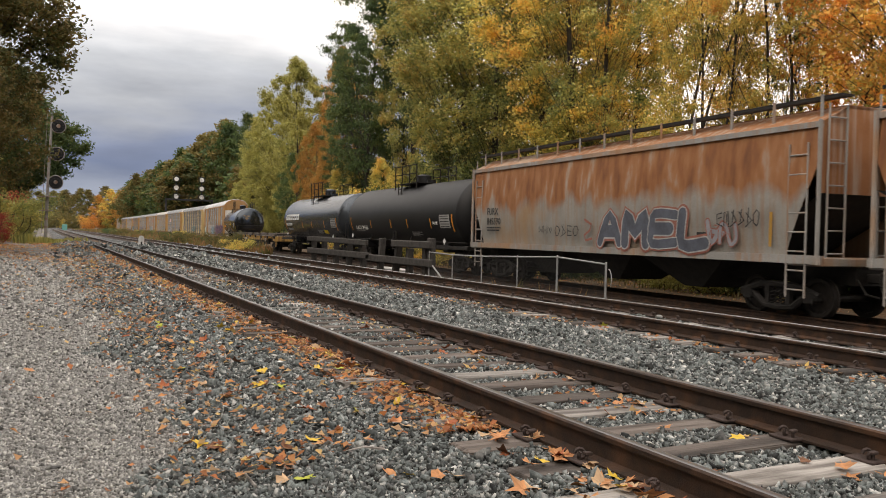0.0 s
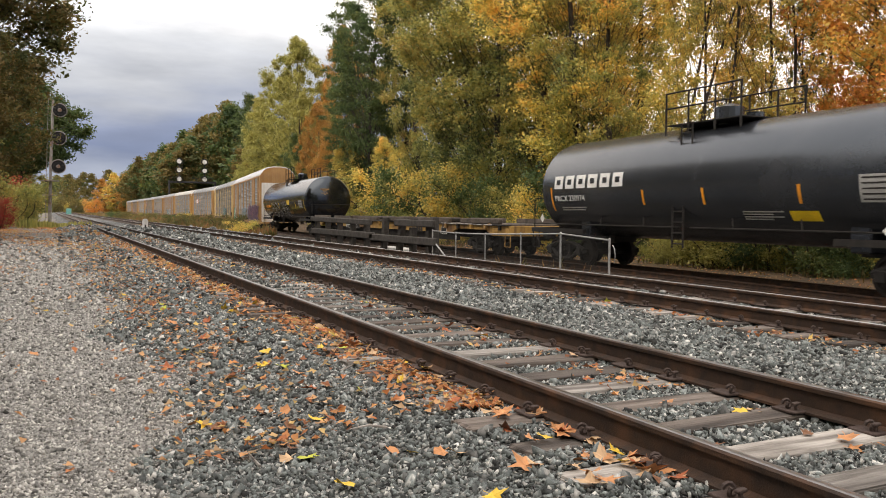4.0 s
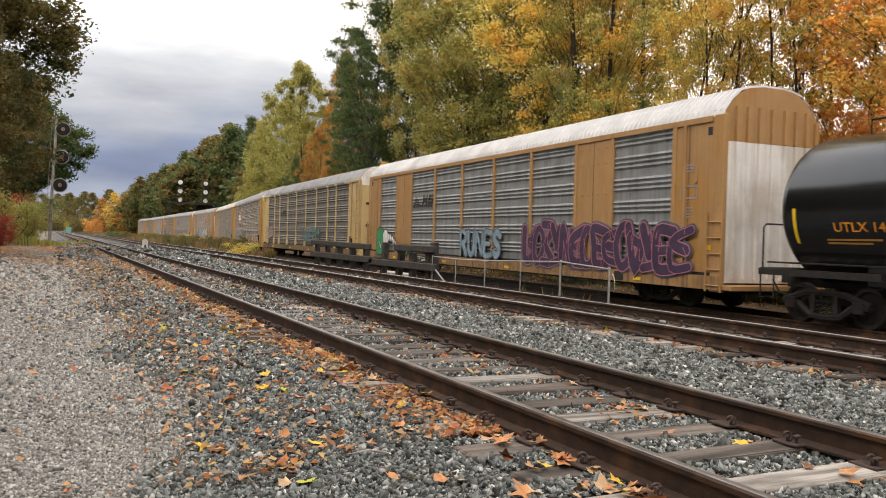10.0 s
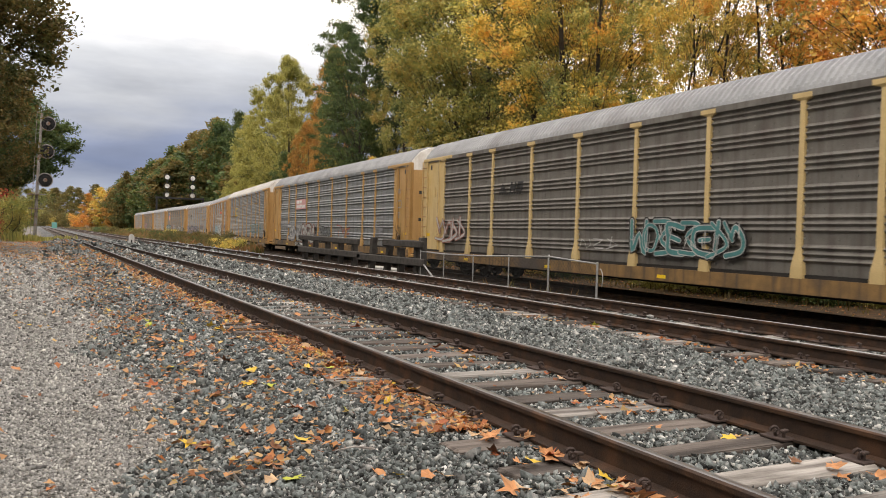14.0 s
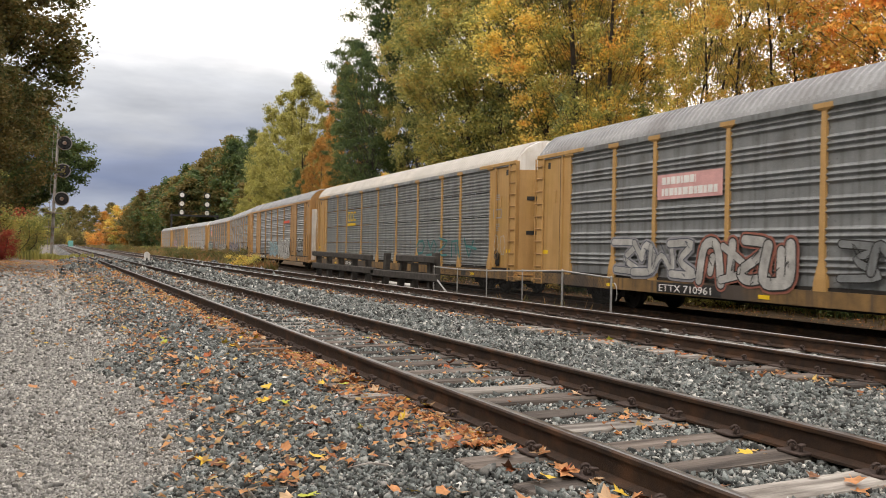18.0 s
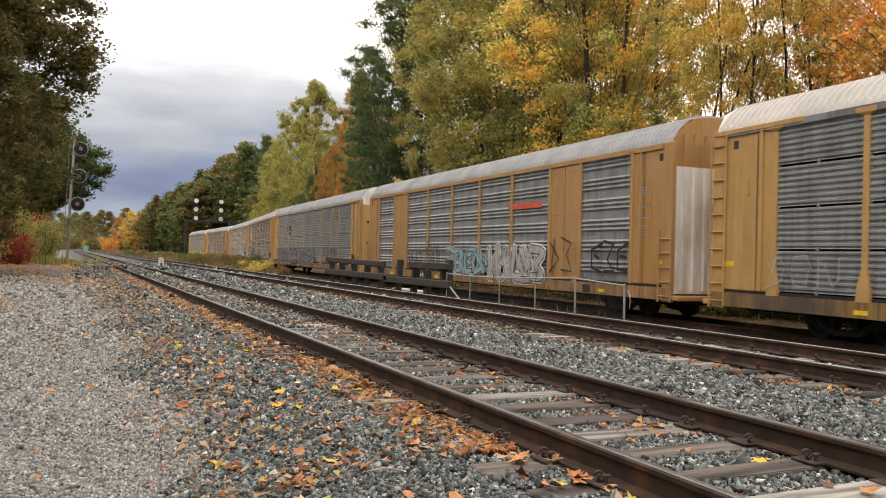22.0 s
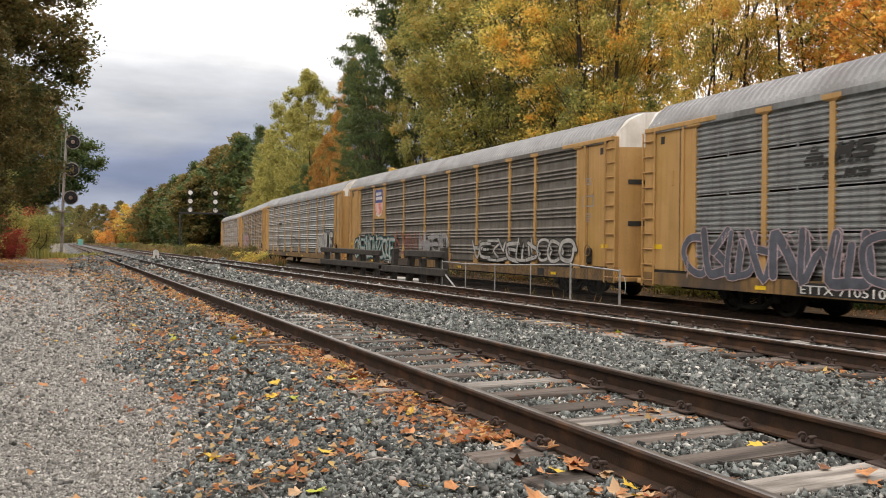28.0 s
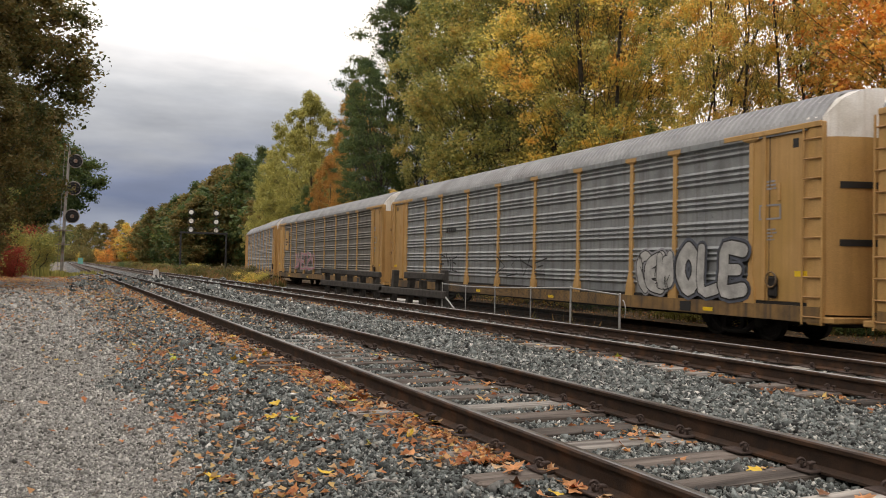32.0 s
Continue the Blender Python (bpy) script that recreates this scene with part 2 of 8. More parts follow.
MATT_BLACK.node_tree.nodes["Principled BSDF"].inputs["Specular IOR Level"].default_value = 0.35
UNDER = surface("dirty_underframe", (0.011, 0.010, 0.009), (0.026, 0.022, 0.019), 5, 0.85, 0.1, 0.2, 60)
WHEEL = surface("wheel_steel", (0.02, 0.017, 0.015), (0.042, 0.035, 0.03), 8, 0.7, 0.4, 0.1, 80)
YELLOW = surface("rack_yellow_paint", (0.44, 0.255, 0.09), (0.51, 0.305, 0.118), 1.5, 0.6, 0, 0.06, 40, c3=(0.42, 0.25, 0.075), streak=((0.28, 0.16, 0.06), 0.45))
CREAM = surface("rack_cream_yellow_paint", (0.52, 0.385, 0.18), (0.60, 0.45, 0.22), 1.5, 0.6, 0, 0.06, 40, c3=(0.55, 0.38, 0.14), streak=((0.35, 0.2, 0.08), 0.35))
ORANGE = surface("rack_orange_paint", (0.36, 0.20, 0.082), (0.43, 0.25, 0.105), 1.5, 0.6, 0, 0.06, 40, c3=(0.40, 0.20, 0.05), streak=((0.25, 0.13, 0.05), 0.4))
WHITE = surface("dull_white_paint", (0.70, 0.69, 0.66), (0.80, 0.79, 0.77), 2, 0.6, 0, 0.05, 40, c3=(0.58, 0.55, 0.50), streak=((0.4, 0.33, 0.25), 0.35))
ROOF_GREY = surface("galvanised_roof", (0.24, 0.25, 0.26), (0.33, 0.34, 0.35), 1.2, 0.6, 0.2, 0.05, 40, c3=(0.22, 0.22, 0.225))
ROOF_LIGHT = surface("bright_galvanised_roof", (0.46, 0.47, 0.48), (0.58, 0.59, 0.60), 1.2, 0.5, 0.25, 0.05, 40, c3=(0.40, 0.40, 0.40))
ROOF_PALE = surface("pale_roof", (0.43, 0.415, 0.38), (0.52, 0.50, 0.47), 1.2, 0.55, 0.1, 0.05, 40, c3=(0.55, 0.52, 0.47))
PANEL_BROWN = surface("grimy_brown_panel", (0.128, 0.121, 0.108), (0.205, 0.195, 0.175), 1.6, 0.55, 0.25, 0.06, 50, c3=(0.10, 0.08, 0.07), streak=((0.08, 0.06, 0.05), 0.5))
PANEL_GREY = surface("galvanised_panel", (0.235, 0.252, 0.262), (0.345, 0.364, 0.372), 1.6, 0.46, 0.35, 0.06, 50, c3=(0.145, 0.148, 0.15), streak=((0.11, 0.095, 0.085), 0.45))
PANEL_DARK = surface("weathered_grey_panel", (0.19, 0.205, 0.212), (0.28, 0.297, 0.304), 1.6, 0.5, 0.3, 0.06, 50, c3=(0.13, 0.125, 0.12), streak=((0.10, 0.095, 0.09), 0.5))
HOPPER_GREY = surface("hopper_grey_paint", (0.25, 0.24, 0.225), (0.33, 0.32, 0.30), 1.2, 0.7, 0, 0.06, 40, c3=(0.38, 0.22, 0.12), streak=((0.34, 0.16, 0.07), 0.6))
HOPPER_RUST = surface("hopper_rust", (0.25, 0.10, 0.036), (0.34, 0.15, 0.062), 0.9, 0.85, 0, 0.15, 40, c3=(0.42, 0.31, 0.23), streak=((0.44, 0.38, 0.32), 0.65))
FLAT_YELLOW = surface("worn_flat_car_yellow", (0.40, 0.23, 0.06), (0.50, 0.30, 0.085), 2, 0.75, 0, 0.08, 40, c3=(0.20, 0.11, 0.05), streak=((0.14, 0.075, 0.04), 0.8))
DECK = surface("worn_deck_planks", (0.07, 0.055, 0.045), (0.14, 0.115, 0.095), 5, 0.95, 0, 0.5, 40, c3=(0.05, 0.04, 0.035), by_object=0.3)
ORANGE_GRIME = surface("grimy_orange_sill", (0.27, 0.15, 0.06), (0.40, 0.225, 0.09), 1.6, 0.7, 0, 0.1, 40, c3=(0.13, 0.085, 0.055), streak=((0.07, 0.05, 0.035), 0.75))
SILL_GRIME = surface("grimy_yellow_sill", (0.13, 0.08, 0.035), (0.28, 0.16, 0.055), 1.6, 0.7, 0, 0.1, 40, c3=(0.07, 0.055, 0.045), streak=((0.06, 0.045, 0.035), 0.8))
INK_BLACK = plain("black_lettering", (0.02, 0.02, 0.02))
INK_WHITE = plain("white_lettering", (0.75, 0.75, 0.73))
INK_ORANGE = plain("orange_lettering", (0.80, 0.30, 0.02))
INK_YELLOW = plain("yellow_marking", (0.78, 0.52, 0.02))
INK_RED = plain("red_marking", (0.62, 0.09, 0.05))
INK_BLUE = plain("blue_marking", (0.04, 0.06, 0.24))
INK_GREEN = plain("green_spray", (0.02, 0.28, 0.12))
INK_TEAL = plain("teal_spray", (0.05, 0.20, 0.20))
INK_CYAN = plain("pale_blue_spray", (0.27, 0.42, 0.47))
INK_PURPLE = plain("purple_spray", (0.05, 0.028, 0.065), 0.6, 0, 0.25)
INK_PINK = plain("pink_spray", (0.42, 0.16, 0.21))
INK_GREY = plain("grey_spray", (0.26, 0.26, 0.28))
INK_PALE = plain("pale_spray", (0.40, 0.40, 0.385), 0.6, 0, 0.3)
INK_STEEL = plain("steel_blue_spray", (0.19, 0.29, 0.35), 0.6, 0, 0.3)
INK_ROSE = plain("pale_rose_spray", (0.44, 0.33, 0.35), 0.6, 0, 0.3)
INK_SLATE = plain("slate_spray", (0.085, 0.095, 0.12), 0.6, 0, 0.3)
INK_DIM = plain("dim_white_stencil", (0.34, 0.34, 0.33))
INK_OCHRE = plain("dim_orange_stencil", (0.42, 0.22, 0.04))
INK_RUST = plain("dull_red_spray", (0.30, 0.11, 0.08))
LEAF_ORANGE = leaf_surface("orange_foliage", [(0.56, 0.20, 0.07), (0.88, 0.36, 0.09), (0.92, 0.48, 0.11), (0.88, 0.60, 0.14), (0.44, 0.44, 0.12)])
LEAF_GOLD = leaf_surface("golden_foliage", [(0.19, 0.235, 0.08), (0.48, 0.45, 0.13), (0.78, 0.62, 0.165), (0.88, 0.58, 0.15), (0.86, 0.45, 0.125)])
LEAF_OLIVE = leaf_surface("yellow_green_foliage", [(0.085, 0.13, 0.05), (0.21, 0.245, 0.085), (0.39, 0.385, 0.115), (0.55, 0.45, 0.125), (0.60, 0.38, 0.11)])
LEAF_GREEN = leaf_surface("dark_green_foliage", [(0.045, 0.085, 0.035), (0.08, 0.13, 0.045), (0.12, 0.165, 0.05), (0.20, 0.19, 0.045)])
LEAF_LIGHT = leaf_surface("light_yellow_green_foliage", [(0.25, 0.26, 0.075), (0.40, 0.385, 0.11), (0.54, 0.49, 0.15), (0.36, 0.34, 0.09)])
LEAF_OAK = leaf_surface("brown_green_oak_foliage", [(0.075, 0.10, 0.034), (0.13, 0.135, 0.042), (0.24, 0.16, 0.048), (0.12, 0.13, 0.04)])
LEAF_RUSSET = leaf_surface("russet_foliage", [(0.19, 0.17, 0.055), (0.44, 0.25, 0.07), (0.60, 0.32, 0.075), (0.50, 0.24, 0.06), (0.25, 0.24, 0.07)])
LEAF_RED = leaf_surface("red_sumac_foliage", [(0.34, 0.045, 0.04), (0.52, 0.07, 0.06), (0.42, 0.12, 0.05), (0.20, 0.14, 0.05)])
LEAF_HAZE = leaf_surface("mixed_far_foliage", [(0.091, 0.130, 0.052), (0.182, 0.182, 0.065), (0.286, 0.208, 0.065), (0.130, 0.156, 0.065)])
WEED = leaf_surface("dry_weeds", [(0.11, 0.15, 0.045), (0.22, 0.20, 0.07), (0.30, 0.17, 0.075), (0.36, 0.16, 0.06)])
LITTER = leaf_surface("fallen_leaf_colours", [(0.20, 0.085, 0.045), (0.52, 0.18, 0.065), (0.70, 0.32, 0.115), (0.58, 0.37, 0.20), (0.74, 0.50, 0.14)], dark=0.7, own=0.95, patch=0.15)


def hopper_side_surface():
    """Grey paint below, rust above, with drips and pale washed streaks where they meet."""
    m = surface("rust_streaked_hopper_side", (0.24, 0.225, 0.20), (0.33, 0.315, 0.285), 1.2, 0.75, 0, 0.08, 40, c3=(0.33, 0.22, 0.13), streak=((0.30, 0.14, 0.06), 0.45))
    nt = m.node_tree
    N, K = nt.nodes.new, nt.links.new
    b = nt.nodes["Principled BSDF"]
    base = b.inputs["Base Color"].links[0].from_socket
    co = N("ShaderNodeTexCoord")
    sep = N("ShaderNodeSeparateXYZ")
    K(co.outputs["Object"], sep.inputs[0])
    mp = N("ShaderNodeMapping")
    mp.inputs["Scale"].default_value = (1.0, 0.95, 0.3)
    K(co.outputs["Object"], mp.inputs[0])
    n = N("ShaderNodeTexNoise")
    n.inputs["Scale"].default_value, n.inputs["Detail"].default_value = 1.2, 7
    K(mp.outputs[0], n.inputs["Vector"])
    a = N("ShaderNodeMath")
    a.operation = "MULTIPLY_ADD"
    a.inputs[1].default_value = 1.9
    K(n.outputs["Fac"], a.inputs[0])
    K(sep.outputs["Z"], a.inputs[2])
    r = N("ShaderNodeMapRange")
    r.inputs["From Min"].default_value, r.inputs["From Max"].default_value = 3.45, 3.85
    K(a.outputs[0], r.inputs[0])
    n2 = N("ShaderNodeTexNoise")
    n2.inputs["Scale"].default_value, n2.inputs["Detail"].default_value = 2.6, 8
    K(mp.outputs[0], n2.inputs["Vector"])
    ramp = N("ShaderNodeValToRGB")
    e = ramp.color_ramp.elements
    e[0].position, e[0].color = 0.30, (0.15, 0.055, 0.022, 1)
    e[1].position, e[1].color = 0.72, (0.38, 0.31, 0.25, 1)
    for pos, c in ((0.46, (0.27, 0.105, 0.036)), (0.58, (0.33, 0.145, 0.06))):
        k = e.new(pos)
        k.color = (*c, 1)
    K(n2.outputs["Fac"], ramp.inputs[0])
    mix = N("ShaderNodeMix")
    mix.data_type = "RGBA"
    K(r.outputs[0], mix.inputs[0])
    K(base, mix.inputs["A"])
    K(ramp.outputs[0], mix.inputs["B"])
    K(mix.outputs["Result"], b.inputs["Base Color"])
    return m


HOPPER_SIDE = hopper_side_surface()
WIRE = plain("dark_fence_wire", (0.035, 0.035, 0.034), 0.7, 0.2)

# ---- helpers of the scene ----
def part(name, bm, material, parent=None, label="", smooth=False):
    """Links a bmesh as one mesh object under a thing or a part."""
    me = bpy.data.meshes.new(name)
    bm.to_mesh(me)
    bm.free()
    return link_mesh(name, me, material, parent, label, smooth)


def link_mesh(name, me, material, parent=None, label="", smooth=False):
    if material and not me.materials:
        me.materials.append(material)
    if smooth:
        me.polygons.foreach_set("use_smooth", [True] * len(me.polygons))
    ob = new(name, me)
    ob.parent = parent
    if label:
        ob["label"] = label
    return ob


def empty(name, m=None):
    ob = new(name)
    ob.empty_display_size = 0.3
    if m is not None:
        ob.matrix_basis = m
    return ob


def box(bm, x0, x1, y0, y1, z0, z1, bevel=0.0):
    vs = [bm.verts.new(p) for p in ((x0, y0, z0), (x1, y0, z0), (x1, y1, z0), (x0, y1, z0), (x0, y0, z1), (x1, y0, z1), (x1, y1, z1), (x0, y1, z1))]
    fs = [bm.faces.new([vs[i] for i in q]) for q in ((3, 2, 1, 0), (4, 5, 6, 7), (0, 1, 5, 4), (1, 2, 6, 5), (2, 3, 7, 6), (3, 0, 4, 7))]
    if bevel:
        es = list({e for f in fs for e in f.edges})
        bmesh.ops.bevel(bm, geom=es, offset=bevel, segments=1, affect="EDGES")
    return bm


def boxed(*a, bevel=0.0):
    return box(bmesh.new(), *a, bevel=bevel)


def tube(bm, pts, radii, sides=8, cap=True):
    """A tube along points, with a radius at each."""
    pts = [Vector(p) for p in pts]
    if not hasattr(radii, "__len__"):
        radii = [radii] * len(pts)
    rings = []
    side = None
    for i, p in enumerate(pts):
        d = (pts[min(i + 1, len(pts) - 1)] - pts[max(i - 1, 0)]).normalized()
        if side is None or abs(side.dot(d)) > 0.95:
            side = d.orthogonal().normalized()
        side = (side - d * side.dot(d)).normalized()
        up = d.cross(side)
        rings.append([bm.verts.new(p + (side * math.cos(a) + up * math.sin(a)) * radii[i]) for a in (2 * math.pi * k / sides for k in range(sides))])
    for a, b in zip(rings, rings[1:]):
        for k in range(sides):
            bm.faces.new((a[k], a[(k + 1) % sides], b[(k + 1) % sides], b[k]))
    if cap:
        bm.faces.new(rings[0][::-1])
        bm.faces.new(rings[-1])
    return bm


def profile(bm, section, y0, y1, closed=True):
    """Sweeps an (x, z) section from y0 to y1."""
    a = [bm.verts.new((x, y0, z)) for x, z in section]
    b = [bm.verts.new((x, y1, z)) for x, z in section]
    n = len(section)
    for k in range(n if closed else n - 1):
        j = (k + 1) % n
        bm.faces.new((a[k], b[k], b[j], a[j]))
    if closed:
        bm.faces.new(a)
        bm.faces.new(b[::-1])
    return bm


def quick_mesh(name, verts, faces):
    """A mesh from numpy arrays: verts (n, 3), faces (m, 3) or (m, 4)."""
    me = bpy.data.meshes.new(name)
    k = faces.shape[1]
    me.vertices.add(len(verts))
    me.vertices.foreach_set("co", np.ascontiguousarray(verts, dtype=np.float32).ravel())
    me.loops.add(faces.size)
    me.loops.foreach_set("vertex_index", np.ascontiguousarray(faces, dtype=np.int32).ravel())
    me.polygons.add(len(faces))
    me.polygons.foreach_set("loop_start", np.arange(0, faces.size, k, dtype=np.int32))
    me.update(calc_edges=True)
    return me


# ---- the lie of the land: two level main tracks and a lower track that swings away ----
XA, XB, ZC = 3.43, 7.93, -0.55
C_Y = np.array([-120.0, -40, 15, 45, 70, 95, 120, 145, 175, 220, 300, 440, 700, 1200])
C_X = np.array([7.7, 12.216, 15.835, 16.908, 17.992, 20.67, 23.38, 24.68, 25.39, 27.01, 28.98, 30.85, 33.5, 38.0])
_m = np.gradient(C_X, C_Y)


def track_x(y):
    """The lower track's centre line: x at y."""
    y = np.asarray(y, float)
    i = np.clip(np.searchsorted(C_Y, y) - 1, 0, len(C_Y) - 2)
    d = C_Y[i + 1] - C_Y[i]
    u = (y - C_Y[i]) / d
    return (2 * u**3 - 3 * u**2 + 1) * C_X[i] + (u**3 - 2 * u**2 + u) * d * _m[i] + (3 * u**2 - 2 * u**3) * C_X[i + 1] + (u**3 - u**2) * d * _m[i + 1]


S_Y = np.linspace(-120, 700, 1641)
S_X = track_x(S_Y)
S_LEN = np.r_[0, np.cumsum(np.hypot(np.diff(S_X), np.diff(S_Y)))]
S_LEN -= np.interp(-40, S_Y, S_LEN)


def on_track(s):
    """The place on the lower track at s metres along it."""
    y = float(np.interp(s, S_LEN, S_Y))
    return float(np.interp(y, S_Y, S_X)), y


def ground_z(x, y):
    """The height of the ground."""
    x, y = np.asarray(x, float), np.asarray(y, float)
    px = [-400, -40, -14, -7, 0.55, 1.0, 1.95, 2.1, 9.25, 9.6, 10.7]
    pz = [4.0, 1.2, 0.1, -0.30, -0.36, -0.34, -0.215, -0.205, -0.205, -0.23, -0.76]
    z = np.interp(x, px, pz)
    rel = x - track_x(np.clip(y, -119, 1190))
    zc = np.interp(rel, [-60, -4.0, -2.6, -1.6, 1.6, 2.6, 6, 30, 300], [-0.80, -0.80, -0.80, ZC - 0.2, ZC - 0.2, -0.85, -0.85, -0.7, 6.0])
    w = np.clip((x - 10.2) / 0.6, 0, 1)
    z = z * (1 - w) + np.where(x > 9.6, zc, z) * w
    rough = np.sin(x * 1.7 + np.sin(y * 0.9) * 1.3) * np.sin(y * 1.3 + np.sin(x * 0.8)) * 0.018
    far = np.clip((np.hypot(x, y) - 60) / 200, 0, 1)
    return z + rough * (1 - far) + 0.25 * np.clip((np.abs(x + 10) - 20) / 60, 0, 1) * np.sin(x * 0.13) * np.sin(y * 0.11)


def ground_material():
    """Gravel path, dark ballast and leaf-strewn dirt, each where it lies, with some shade painted in."""
    m = bpy.data.materials.new("ground_cover")
    m.use_nodes = True
    nt = m.node_tree
    N, K = nt.nodes.new, nt.links.new
    b = nt.nodes["Principled BSDF"]
    co = N("ShaderNodeTexCoord")
    sep = N("ShaderNodeSeparateXYZ")
    K(co.outputs["Object"], sep.inputs[0])

    def noise_at(scale, detail=5):
        n = N("ShaderNodeTexNoise")
        n.inputs["Scale"].default_value, n.inputs["Detail"].default_value = scale, detail
        K(co.outputs["Object"], n.inputs["Vector"])
        return n.outputs["Fac"]

    def ramp(src, stops):
        r = N("ShaderNodeValToRGB")
        e = r.color_ramp.elements
        while len(e) < len(stops):
            e.new(0.5)
        for i, (p, c) in enumerate(stops):
            e[i].position, e[i].color = p, (*c, 1)
        K(src, r.inputs[0])
        return r.outputs[0]

    def blend(f, a, c):
        x = N("ShaderNodeMix")
        x.data_type = "RGBA"
        K(f, x.inputs[0])
        K(a, x.inputs["A"])
        K(c, x.inputs["B"])
        return x.outputs["Result"]

    def span(src, lo, hi):
        r = N("ShaderNodeMapRange")
        r.inputs["From Min"].default_value, r.inputs["From Max"].default_value = lo, hi
        K(src, r.inputs[0])
        return r.outputs[0]

    vor = N("ShaderNodeTexVoronoi")
    vor.inputs["Scale"].default_value = 42
    K(co.outputs["Object"], vor.inputs["Vector"])
    cell = N("ShaderNodeSeparateColor")
    K(vor.outputs["Color"], cell.inputs[0])
    # low end of the ramp painted dark, for the shadows between loose stones
    stone = ramp(cell.outputs[0], [(0.0, (0.018, 0.019, 0.019)), (0.5, (0.075, 0.08, 0.079)), (0.85, (0.18, 0.18, 0.175)), (1.0, (0.38, 0.37, 0.35))])
    vp = N("ShaderNodeTexVoronoi")
    vp.inputs["Scale"].default_value = 95
    K(co.outputs["Object"], vp.inputs["Vector"])
    pc = N("ShaderNodeSeparateColor")
    K(vp.outputs["Color"], pc.inputs[0])
    path = ramp(pc.outputs[0], [(0.0, (0.085, 0.082, 0.076)), (0.5, (0.20, 0.195, 0.183)), (1.0, (0.42, 0.41, 0.38))])
    dull = ramp(noise_at(0.9), [(0.35, (0.09, 0.086, 0.08)), (0.65, (0.27, 0.265, 0.25))])
    path = blend(span(noise_at(1.3), 0.42, 0.9), path, dull)
    # bed of the lower track, its colour darkened for the shade under the train
    shaded_bed = ramp(noise_at(14.0, 8), [(0.3, (0.018, 0.016, 0.014)), (0.55, (0.05, 0.043, 0.036)), (0.7, (0.085, 0.065, 0.045))])
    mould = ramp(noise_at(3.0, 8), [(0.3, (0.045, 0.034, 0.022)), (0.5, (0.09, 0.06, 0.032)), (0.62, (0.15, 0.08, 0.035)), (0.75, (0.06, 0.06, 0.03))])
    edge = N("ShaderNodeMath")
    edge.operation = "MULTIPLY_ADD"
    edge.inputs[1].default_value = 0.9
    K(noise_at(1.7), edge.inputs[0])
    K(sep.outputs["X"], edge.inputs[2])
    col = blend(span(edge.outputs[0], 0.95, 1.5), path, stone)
    col = blend(span(edge.outputs[0], 10.6, 11.6), col, shaded_bed)
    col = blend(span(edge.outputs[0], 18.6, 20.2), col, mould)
    grass = ramp(noise_at(0.6, 7), [(0.35, (0.07, 0.075, 0.025)), (0.55, (0.13, 0.10, 0.045)), (0.7, (0.24, 0.13, 0.05))])
    col = blend(span(edge.outputs[0], -4.5, -6.5), col, grass)
    far = span(sep.outputs["Y"], 16, 50)
    fm = N("ShaderNodeMath")
    fm.operation = "MULTIPLY"
    K(far, fm.inputs[0])
    K(span(edge.outputs[0], 1.7, 0.9), fm.inputs[1])
    fm2 = N("ShaderNodeMath")
    fm2.operation = "MULTIPLY"
    K(fm.outputs[0], fm2.inputs[0])
    drift = N("ShaderNodeMath")
    drift.operation = "MULTIPLY"
    drift.inputs[1].default_value = 0.5
    K(span(noise_at(1.1, 6), 0.40, 0.58), drift.inputs[0])
    K(drift.outputs[0], fm2.inputs[1])
    col = blend(fm2.outputs[0], col, ramp(noise_at(9, 5), [(0.35, (0.12, 0.085, 0.05)), (0.55, (0.26, 0.15, 0.065)), (0.7, (0.20, 0.18, 0.14))]))
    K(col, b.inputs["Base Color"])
    b.inputs["Roughness"].default_value = 0.95
    bp = N("ShaderNodeBump")
    bp.inputs["Strength"].default_value, bp.inputs["Distance"].default_value = 0.8, 0.02
    K(vor.outputs["Distance"], bp.inputs["Height"])
    K(bp.outputs[0], b.inputs["Normal"])
    return m


def build_ground():
    xs = np.r_[-2500, -1200, -600, -300, -160, -90, -60, np.arange(-44, -8, 2.0), np.arange(-8, 40, 0.22), np.arange(40, 60, 2), 75, 100, 160, 300, 600, 1200, 2500]
    ys = np.r_[-300, -160, -80, -40, np.arange(-25, 0, 2.5), np.arange(0, 40, 0.4), np.arange(40, 120, 1.6), np.arange(120, 460, 8), 500, 600, 800, 1200, 2000, 4000]
    X, Y = np.meshgrid(xs, ys)
    Z = ground_z(X, Y)
    v = np.stack([X, Y, Z], -1).reshape(-1, 3)
    n = len(xs)
    i = (np.arange(len(ys) - 1)[:, None] * n + np.arange(n - 1)[None]).ravel()
    f = np.stack([i, i + 1, i + n + 1, i + n], -1)
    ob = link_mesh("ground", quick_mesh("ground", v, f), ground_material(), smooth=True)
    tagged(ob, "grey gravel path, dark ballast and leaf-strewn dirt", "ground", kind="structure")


build_ground()

# ---- rails ----
RAIL = [(-0.07, -0.17), (0.07, -0.17), (0.07, -0.155), (0.012, -0.135), (0.01, -0.045), (0.034, -0.036), (0.036, -0.012), (0.024, -0.003), (-0.024, -0.003), (-0.036, -0.012), (-0.034, -0.036), (-0.01, -0.045), (-0.012, -0.135), (-0.07, -0.155)]


